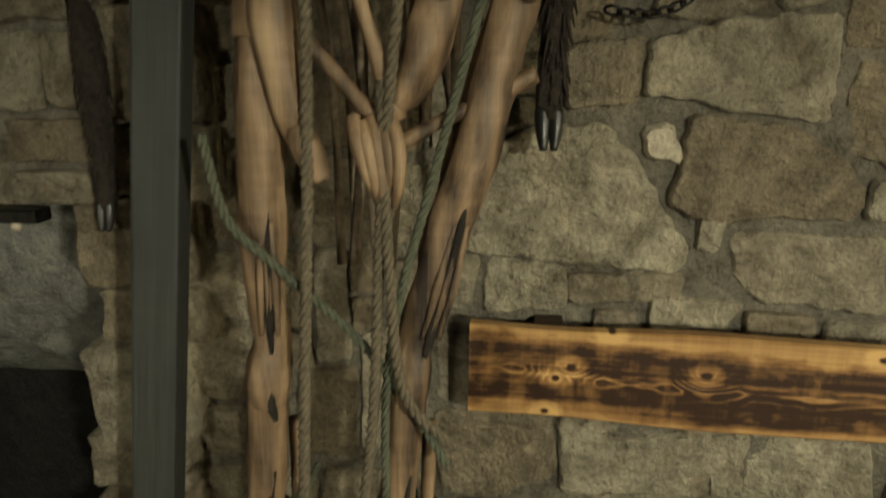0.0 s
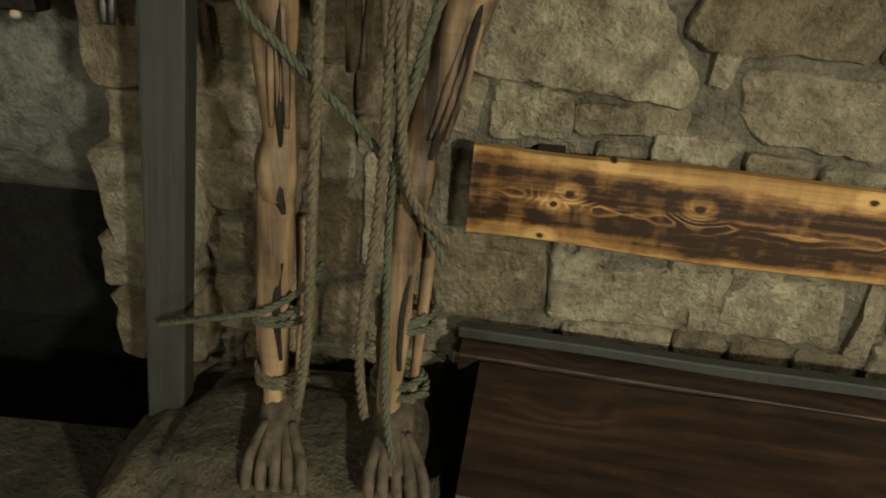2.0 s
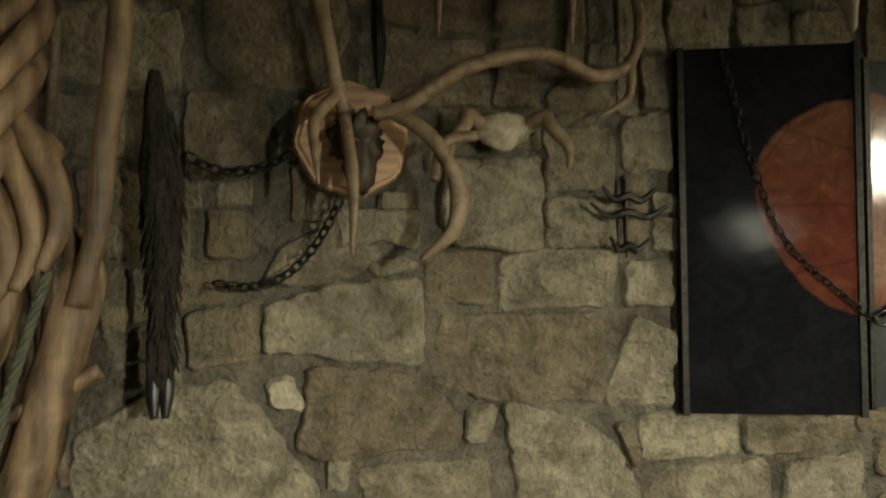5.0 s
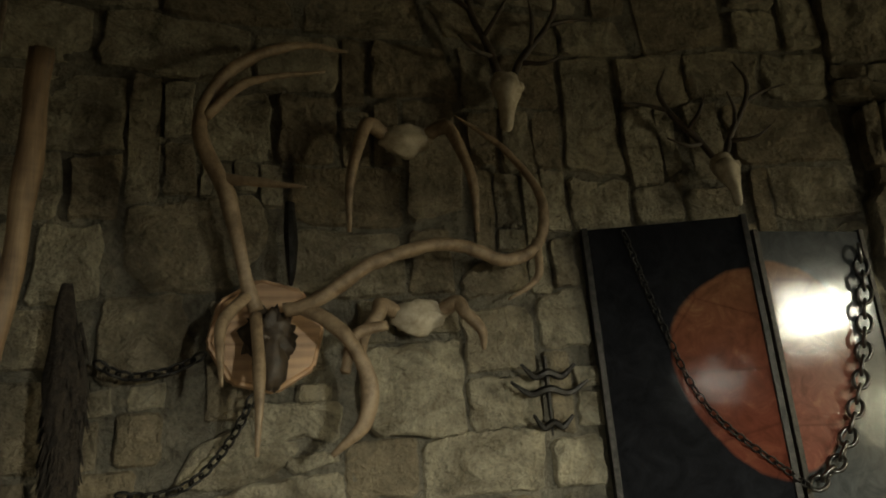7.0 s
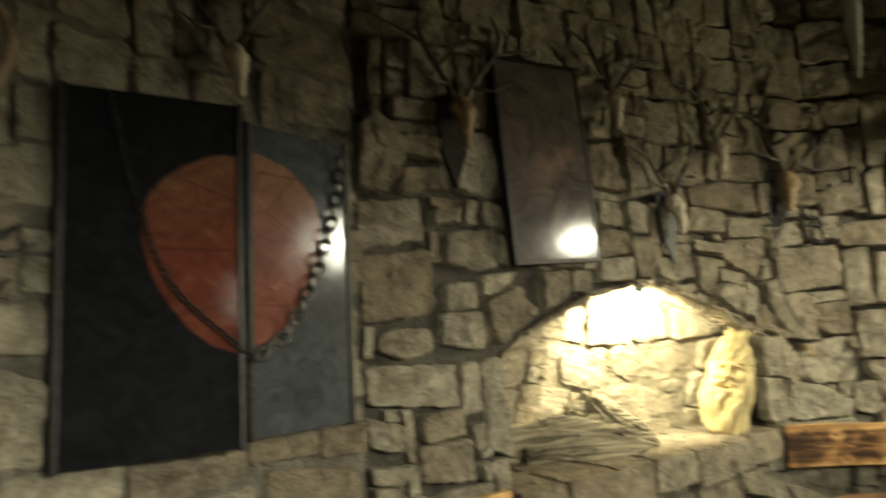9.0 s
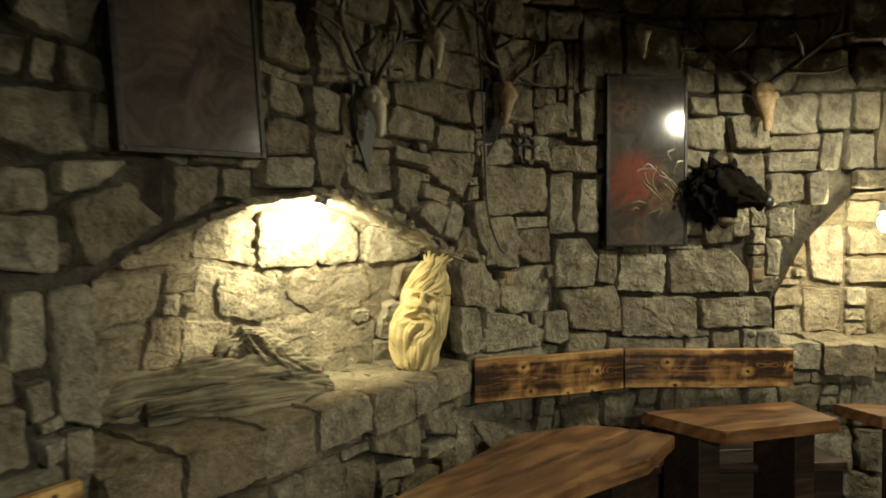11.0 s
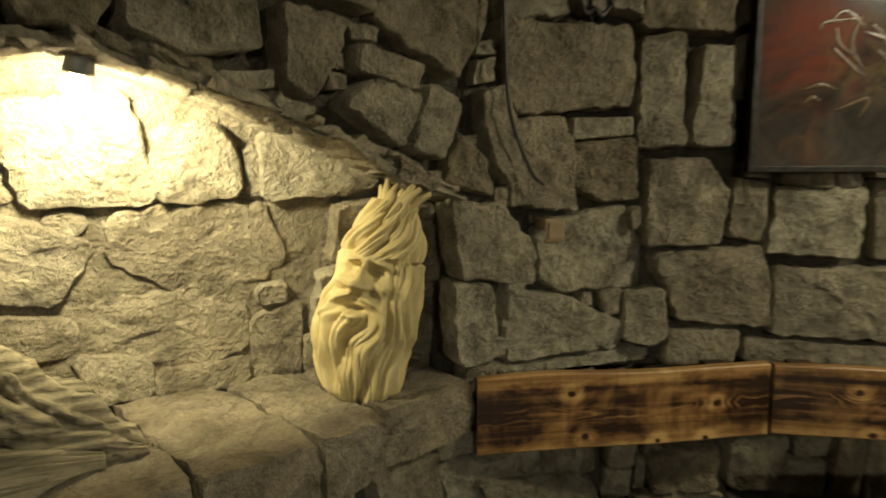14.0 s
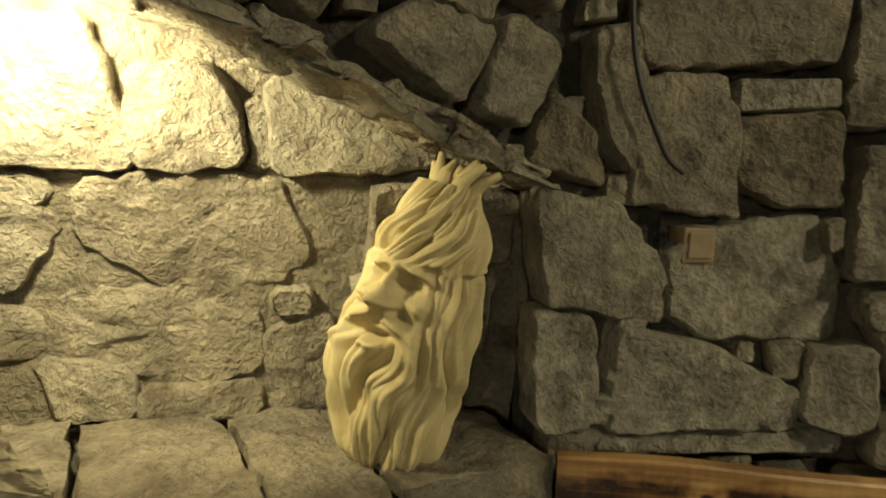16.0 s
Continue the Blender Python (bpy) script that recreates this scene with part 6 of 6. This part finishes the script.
A.laid(2.790, 1.566, 0.03, (-0.081, -0.052), (0.072, -0.062), (0.081, 0.062), (-0.079, 0.057))
A.laid(3.037, 1.559, 0.03, (-0.148, -0.069), (0.007, -0.064), (0.131, -0.063), (0.148, 0.067), (-0.034, 0.069), (-0.146, 0.05))
A.laid(2.870, 1.741, 0.07, (-0.118, -0.043), (-0.085, -0.1), (0.118, -0.108), (0.115, 0.108), (-0.11, 0.09))
A.laid(3.100, 1.695, 0.03, (-0.085, -0.059), (0.086, -0.049), (0.088, 0.059), (-0.088, 0.057))
A.laid(2.291, 1.881, 0.03, (-0.092, -0.094), (0.006, -0.091), (0.092, -0.041), (0.058, 0.094), (-0.091, 0.078))
A.laid(2.386, 2.094, 0.03, (-0.149, -0.057), (-0.1, -0.111), (0.074, -0.11), (0.149, 0.014), (0.125, 0.111), (-0.148, 0.077))
A.laid(2.839, 1.225, 0.03, (-0.036, -0.037), (0.018, -0.04), (0.036, 0.037), (-0.028, 0.04))
A.laid(2.637, 1.745, 0.03, (-0.036, -0.017), (0.036, -0.016), (0.036, 0.012), (-0.029, 0.017))
A.laid(2.603, 1.680, 0.03, (-0.084, -0.042), (0.017, -0.024), (0.084, -0.043), (0.096, 0.036), (-0.096, 0.043))
A.laid(2.479, 1.622, 0.03, (-0.022, -0.064), (0.076, -0.035), (0.127, 0.014), (0.027, 0.015), (0.015, 0.064), (-0.092, 0.015), (-0.127, -0.055))
A.laid(2.632, 1.595, 0.03, (-0.039, -0.017), (0.058, 0.003), (0.019, 0.017), (-0.058, 0.005))
A.laid(2.280, 1.670, 0.03, (-0.039, -0.049), (0.038, -0.049), (0.039, 0.045), (-0.038, 0.049))
A.laid(3.105, 2.012, 0.03, (-0.089, -0.05), (0.083, -0.034), (0.089, 0.05), (-0.022, 0.044), (-0.088, -0.006))
A.laid(3.278, 1.902, 0.03, (-0.063, -0.075), (0.064, -0.073), (0.059, 0.075), (-0.064, 0.047))
A.laid(3.274, 1.546, 0.03, (-0.061, -0.051), (0.064, -0.055), (0.063, 0.055), (-0.064, 0.048))
A.laid(3.598, 2.209, 0.03, (-0.065, -0.056), (0.057, -0.053), (0.068, 0.056), (-0.068, 0.037))
A.laid(3.761, 2.199, 0.03, (-0.075, -0.047), (0.072, -0.045), (0.075, 0.047), (-0.073, 0.038))
A.laid(2.220, 1.560, 0.03, (-0.043, -0.045), (0.048, -0.031), (0.054, 0.044), (-0.054, 0.045))
A.laid(3.083, 1.115, 0.03, (-0.14, -0.16), (-0.002, -0.161), (0.186, -0.151), (0.093, 0.031), (0.024, 0.089), (-0.072, 0.125), (-0.186, 0.161))
A.laid(3.213, 1.149, 0.03, (0.019, -0.054), (0.032, -0.019), (0.006, 0.053), (-0.032, 0.054))
A.laid(3.376, 1.165, 0.03, (-0.119, -0.057), (0.132, -0.048), (0.133, 0.057), (-0.133, 0.053))
A.laid(3.694, 1.155, 0.03, (-0.163, -0.038), (-0.04, -0.046), (0.166, -0.023), (0.168, 0.04), (-0.168, 0.046))
A.laid(3.422, 1.023, 0.03, (-0.164, -0.008), (-0.143, -0.052), (0.164, -0.069), (0.156, 0.069), (-0.164, 0.06))
A.laid(3.741, 1.030, 0.03, (-0.109, -0.061), (0.109, -0.069), (0.099, 0.069), (-0.101, 0.05))
A.laid(2.706, 1.071, 0.03, (-0.141, -0.011), (-0.078, -0.066), (0.158, -0.077), (0.14, 0.07), (-0.158, 0.077))
A.laid(4.128, 1.188, 0.03, (-0.076, -0.039), (0.076, -0.048), (0.069, 0.039), (-0.073, 0.048))
A.laid(3.939, 1.193, 0.03, (-0.103, -0.032), (0.105, -0.029), (0.089, 0.032), (-0.105, 0.027))
A.laid(4.031, 1.065, 0.03, (-0.144, -0.018), (0.148, -0.07), (0.144, 0.031), (-0.148, 0.07))
A.fill()

# wall round the lit niche
B = Courses(WALL_B, 4.2, 6.54, 0.0, 3.2, 11, STONE, STONE_REST, 0.032, 0.005, lambda s, z: 0.45 < z < 2.6, flat_pose, lambda s, z: not below_arch(s, z), (0.13, 0.3, 0.1, 0.22), much=0.025)
B.laid(4.282, 2.087, 0.06, (-0.09, -0.121), (0.004, -0.137), (0.075, -0.018), (0.09, 0.052), (-0.029, 0.137), (-0.074, 0.077))
B.laid(4.437, 2.006, 0.03, (-0.081, -0.046), (0.081, -0.02), (0.06, 0.046), (-0.066, 0.036))
B.laid(4.310, 1.855, 0.03, (-0.116, -0.085), (0.121, -0.053), (0.108, 0.085), (-0.121, 0.058))
B.laid(4.531, 1.886, 0.03, (-0.057, -0.027), (0.048, -0.015), (0.057, 0.027), (-0.049, 0.022))
B.laid(4.713, 1.901, 0.03, (-0.031, -0.045), (0.044, -0.045), (0.042, 0.03), (-0.044, 0.045))
B.laid(4.622, 1.775, 0.03, (-0.116, -0.043), (0.022, -0.077), (0.116, -0.053), (0.114, 0.077), (-0.099, 0.045))
B.laid(4.330, 1.649, 0.03, (-0.128, -0.117), (0.056, -0.099), (0.135, -0.081), (0.12, 0.117), (-0.135, 0.086))
B.laid(4.569, 1.609, 0.03, (-0.055, -0.048), (0.061, -0.037), (0.055, 0.048), (-0.061, 0.042))
B.laid(4.573, 1.491, 0.03, (-0.078, -0.04), (0.078, -0.061), (0.075, 0.061), (-0.077, 0.058))
B.laid(4.739, 1.653, 0.03, (-0.072, -0.043), (0.001, -0.026), (0.08, 0.043), (-0.08, 0.025))
B.laid(4.353, 1.461, 0.03, (-0.095, -0.022), (-0.014, -0.048), (0.097, -0.027), (0.086, 0.04), (-0.034, 0.048), (-0.097, 0.024))
B.laid(4.372, 1.319, 0.03, (-0.162, -0.037), (0.166, -0.073), (0.162, 0.059), (-0.166, 0.073))
B.laid(4.586, 1.298, 0.03, (-0.034, -0.084), (0.034, -0.077), (0.03, 0.084), (-0.029, 0.08))
B.laid(4.274, 1.179, 0.03, (-0.053, -0.03), (0.057, -0.057), (0.063, 0.018), (-0.063, 0.057))
B.laid(4.480, 1.188, 0.03, (-0.069, -0.048), (0.085, -0.038), (0.073, 0.048), (-0.085, 0.035))
B.laid(4.488, 1.067, 0.03, (-0.095, -0.048), (0.098, -0.065), (0.087, 0.065), (-0.098, 0.06))
B.laid(4.692, 1.224, 0.03, (-0.029, -0.139), (0.05, -0.168), (0.039, 0.168), (-0.05, 0.157))
B.laid(4.664, 2.083, 0.03, (-0.088, -0.088), (0.059, -0.12), (0.088, 0.017), (0.053, 0.12), (-0.073, 0.11))
B.laid(4.793, 1.540, 0.03, (-0.069, -0.103), (0.115, 0.009), (0.028, 0.103), (-0.115, 0.042))
B.laid(5.016, 1.626, 0.03, (-0.071, -0.076), (0.061, -0.007), (0.074, 0.076), (-0.074, 0.068))
B.laid(5.569, 2.106, 0.03, (-0.092, -0.086), (0.111, -0.034), (0.091, 0.086), (-0.111, 0.063))
B.laid(5.334, 2.146, 0.03, (-0.088, -0.092), (0.09, -0.099), (0.038, 0.099), (-0.09, 0.073))
B.laid(5.320, 1.813, 0.045, (-0.081, -0.056), (0.079, -0.036), (0.082, 0.043), (0.002, 0.056), (-0.082, 0.043))
B.laid(5.512, 1.763, 0.045, (-0.071, -0.083), (0.035, -0.088), (0.066, -0.034), (0.071, 0.088), (-0.067, 0.075))
B.laid(5.706, 1.715, 0.045, (-0.114, -0.022), (-0.02, -0.054), (0.114, -0.029), (0.108, 0.054), (-0.104, 0.041))
B.laid(5.981, 1.947, 0.045, (-0.14, -0.049), (0.113, -0.051), (0.14, 0.04), (-0.131, 0.051))
B.laid(6.272, 1.921, 0.045, (-0.131, -0.05), (0.129, -0.036), (0.131, 0.05), (-0.123, 0.045))
B.laid(6.253, 1.774, 0.045, (-0.158, 0.003), (0.068, -0.098), (0.158, 0.03), (0.148, 0.098), (-0.132, 0.082))
B.laid(5.938, 1.689, 0.045, (-0.071, -0.059), (-0.01, -0.083), (0.071, 0.068), (-0.066, 0.083))
B.laid(6.122, 1.679, 0.045, (-0.093, -0.01), (0.071, -0.038), (0.093, 0.011), (-0.08, 0.038))
B.laid(5.972, 1.819, 0.045, (-0.099, -0.013), (0.107, -0.03), (0.097, 0.014), (-0.107, 0.03))
B.laid(6.171, 0.725, 0.045, (-0.082, -0.025), (0.101, -0.068), (0.104, 0.058), (-0.104, 0.068))
B.laid(5.870, 0.730, 0.045, (-0.146, -0.003), (0.152, -0.109), (0.144, 0.042), (-0.152, 0.109))
B.laid(5.999, 2.074, 0.045, (-0.139, -0.063), (0.147, -0.062), (0.125, 0.063), (-0.147, 0.007))
B.laid(5.334, 1.711, 0.045, (-0.094, -0.048), (0.092, -0.041), (0.095, 0.048), (-0.095, 0.031))
B.laid(6.430, 1.290, 0.045, (-0.107, 0.007), (-0.088, -0.085), (-0.01, -0.093), (0.116, -0.109), (0.104, -0.017), (0.029, 0.085), (-0.116, 0.109))
B.laid(6.381, 1.089, 0.045, (-0.054, -0.011), (-0.041, -0.102), (0.044, -0.103), (0.059, -0.017), (0.04, 0.094), (-0.059, 0.103))
B.laid(6.259, 1.571, 0.045, (-0.072, -0.063), (0.002, -0.081), (0.072, 0.025), (0.06, 0.062), (-0.041, 0.081))
B.laid(6.357, 1.480, 0.045, (-0.064, -0.047), (0.064, -0.074), (0.043, 0.006), (-0.033, 0.074))
B.laid(6.100, 1.583, 0.045, (-0.099, 0.014), (0.048, -0.066), (0.099, 0.043), (-0.031, 0.066))
B.laid(6.439, 1.546, 0.045, (-0.041, 0.024), (-0.009, -0.068), (0.03, -0.117), (0.036, -0.013), (0.045, 0.039), (0.016, 0.117), (-0.045, 0.103))
B.fill()

# curved wall beyond the niche
C = Courses(WALL_C, 6.5, 9.6, 0.0, 3.2, 23, STONE, STONE_REST, 0.045, 0.006, lambda s, z: 0.5 < z < 2.4 and s < 8.6, flat_pose, lambda s, z: not below_arch(s, z) and not (s < 6.56 and 0.97 < z < 1.4), (0.14, 0.32, 0.12, 0.26), much=0.02)
C.laid(6.980, 1.878, 0.045, (-0.119, -0.051), (0.119, -0.063), (0.119, 0.063), (-0.11, 0.053))
C.laid(6.924, 1.664, 0.045, (-0.064, -0.145), (0.064, -0.136), (0.043, 0.145), (-0.063, 0.133))
C.laid(7.057, 1.654, 0.045, (-0.053, -0.126), (0.053, -0.127), (0.053, 0.127), (-0.036, 0.125))
C.laid(6.999, 1.378, 0.045, (-0.111, -0.115), (0.088, -0.111), (0.111, 0.024), (0.044, 0.115), (-0.106, 0.11))
C.laid(7.164, 1.357, 0.045, (-0.049, -0.07), (0.038, -0.083), (0.049, 0.071), (-0.038, 0.083))
C.laid(7.351, 1.322, 0.045, (-0.121, -0.08), (0.112, -0.095), (0.121, 0.092), (-0.105, 0.095))
C.laid(7.706, 1.333, 0.045, (-0.184, -0.108), (0.197, -0.103), (0.195, -0.007), (0.098, 0.108), (-0.197, 0.101))
C.laid(7.079, 1.149, 0.045, (-0.098, -0.086), (0.164, -0.109), (0.123, 0.109), (-0.164, 0.09))
C.laid(7.443, 1.101, 0.045, (-0.185, -0.084), (0.186, -0.095), (0.183, 0.095), (-0.186, 0.094))
C.laid(7.854, 1.120, 0.045, (-0.173, -0.071), (0.181, -0.065), (0.167, 0.071), (-0.181, 0.065))
C.laid(7.688, 2.022, 0.045, (-0.096, -0.069), (0.098, -0.081), (0.095, 0.081), (-0.098, 0.061))
C.laid(7.917, 2.035, 0.045, (-0.065, -0.085), (0.099, -0.077), (0.085, 0.085), (-0.099, 0.067))
C.laid(6.863, 2.068, 0.045, (-0.073, -0.08), (0.093, -0.055), (0.072, 0.08), (-0.093, 0.033))
C.laid(7.062, 2.092, 0.045, (-0.037, -0.116), (0.047, -0.124), (0.047, 0.124), (-0.047, 0.099))
C.laid(6.535, 1.892, 0.045, (-0.084, -0.067), (0.105, -0.042), (0.081, 0.067), (-0.105, 0.019))
C.laid(6.630, 1.713, 0.045, (-0.145, -0.114), (0.196, -0.082), (0.186, 0.114), (-0.196, 0.102))
C.laid(7.055, 0.984, 0.045, (-0.102, -0.045), (0.09, -0.042), (0.102, 0.045), (-0.097, 0.045))
C.laid(7.375, 0.966, 0.045, (-0.191, -0.026), (0.191, -0.034), (0.19, 0.016), (-0.191, 0.034))
C.laid(7.021, 0.635, 0.045, (-0.086, -0.065), (0.102, -0.061), (0.09, 0.065), (-0.102, 0.038))
C.laid(7.242, 0.640, 0.045, (-0.079, -0.069), (0.069, -0.08), (0.08, 0.08), (-0.08, 0.067))
C.laid(6.571, 0.607, 0.045, (-0.097, -0.052), (0.201, -0.085), (0.163, 0.019), (-0.201, 0.085))
C.laid(6.577, 1.478, 0.045, (-0.097, -0.1), (0.109, -0.119), (0.082, 0.041), (0.05, 0.119), (-0.109, 0.104))
C.laid(6.774, 1.463, 0.045, (-0.084, -0.043), (-0.004, -0.082), (0.096, -0.073), (0.072, 0.082), (-0.096, 0.066))
C.laid(6.722, 1.259, 0.045, (-0.16, -0.067), (-0.093, -0.11), (0.173, -0.109), (0.17, -0.008), (0.145, 0.026), (0.11, 0.11), (-0.118, 0.079), (-0.173, 0.034))
C.laid(6.641, 1.078, 0.045, (-0.176, -0.093), (-0.055, -0.093), (0.175, -0.09), (0.176, -0.024), (0.059, 0.027), (-0.013, 0.063), (-0.167, 0.093))
C.laid(6.800, 1.109, 0.045, (-0.011, -0.036), (0.021, -0.028), (0.027, 0.036), (-0.027, 0.028))
C.laid(6.893, 1.067, 0.045, (-0.059, -0.059), (0.021, -0.077), (0.059, -0.053), (0.047, 0.077), (-0.051, 0.067))
C.laid(6.944, 1.211, 0.045, (-0.016, -0.029), (0.031, -0.027), (0.031, 0.029), (-0.031, 0.015))
C.laid(6.756, 1.571, 0.045, (-0.083, -0.027), (0.083, -0.014), (0.08, 0.027), (-0.081, 0.022))
C.laid(6.684, 0.960, 0.045, (-0.238, -0.008), (0.235, -0.02), (0.238, 0.003), (0.168, 0.02), (0, 0.005), (-0.238, 0.007))
C.laid(6.857, 1.337, 0.045, (-0.003, -0.029), (0.012, -0.017), (0.011, 0.029), (-0.012, 0.017))
C.fill()

# stones inside the niches
def niche_pose(s, z):
    a, b = s - 0.05, s + 0.05
    p, q = on_wall(a, 0, -niche_depth(a, z)), on_wall(b, 0, -niche_depth(b, z))
    return Matrix.Translation(on_wall(s, z, -niche_depth(s, z))) @ Matrix.Rotation(math.atan2(q.y - p.y, q.x - p.x), 4, "Z") @ pose(0, 0, 0, math.degrees(math.atan2(niche_depth(s, z - 0.06) - niche_depth(s, z + 0.06), 0.12)))


D = Courses(WALL_B, 4.76, 6.36, SILL, 1.68, 31, STONE_NICHE, STONE_NICHE, 0.036, 0.002, lambda s, z: True, niche_pose, lambda s, z: z < niche_top(s) + 0.02, (0.16, 0.36, 0.1, 0.2), much=0.012, rough=0.016, grow=0.013, flush=0.65, least=4)
D.laid(5.833, 1.302, 0.03, (-0.177, -0.014), (-0.061, -0.098), (0.113, -0.091), (0.177, -0.051), (0.173, -0.005), (0.131, 0.089), (0.046, 0.098), (-0.166, 0.079))
D.laid(5.765, 1.114, 0.03, (-0.19, -0.023), (0.089, -0.089), (0.184, -0.067), (0.19, -0.017), (0.181, 0.089), (-0.003, 0.082), (-0.103, 0.075), (-0.19, 0.029))
D.laid(5.669, 1.014, 0.03, (-0.039, -0.047), (0.071, -0.052), (0.064, 0.026), (-0.071, 0.052))
D.laid(5.856, 0.981, 0.03, (-0.098, -0.027), (0.098, -0.019), (0.093, 0.027), (-0.098, 0.022))
D.laid(6.019, 1.044, 0.03, (-0.046, -0.084), (0.049, -0.107), (0.053, 0.107), (-0.053, 0.069))
D.laid(5.997, 1.179, 0.03, (-0.027, -0.016), (0.03, -0.012), (0.021, 0.016), (-0.03, 0.012))
D.laid(6.055, 1.478, 0.05, (-0.117, -0.07), (0.131, -0.043), (0.11, 0.011), (-0.04, 0.062), (-0.131, 0.07))
D.laid(5.918, 1.468, 0.03, (-0.004, -0.051), (0.013, -0.045), (0.004, 0.042), (-0.013, 0.051))
D.laid(5.810, 1.486, 0.05, (-0.075, -0.068), (-0.008, -0.081), (0.078, -0.056), (0.07, 0.021), (0.022, 0.081), (-0.078, 0.066))
D.laid(5.604, 1.513, 0.05, (-0.099, -0.105), (0.128, -0.103), (0.077, 0.105), (-0.128, 0.084))
D.laid(5.355, 1.498, 0.03, (-0.134, -0.046), (0.141, -0.081), (0.126, 0.032), (0.038, 0.081), (-0.141, 0.062))
D.laid(5.494, 1.296, 0.03, (-0.137, 0.031), (-0.108, -0.057), (0.065, -0.097), (0.137, 0.018), (0.004, 0.074), (-0.133, 0.097))
D.laid(5.299, 1.348, 0.03, (-0.028, -0.065), (0.049, 0.046), (-0.049, 0.065))
D.laid(5.340, 1.152, 0.03, (-0.102, -0.066), (0.09, -0.067), (0.104, 0.031), (-0.104, 0.067))
D.laid(5.527, 1.126, 0.03, (-0.076, -0.044), (0.076, -0.042), (0.064, 0.022), (-0.074, 0.044))
D.laid(5.584, 1.364, 0.03, (-0.027, -0.012), (0.021, -0.014), (0.031, 0.005), (0.005, 0.014), (-0.031, 0.007))
D.fill()
E_FAR = Courses(WALL_C, 8.1, 9.04, SILL, 1.72, 37, STONE_NICHE, STONE_NICHE, 0.035, 0.016, lambda s, z: True, niche_pose, lambda s, z: z < niche_top(s), (0.16, 0.34, 0.1, 0.2))
E_FAR.fill()
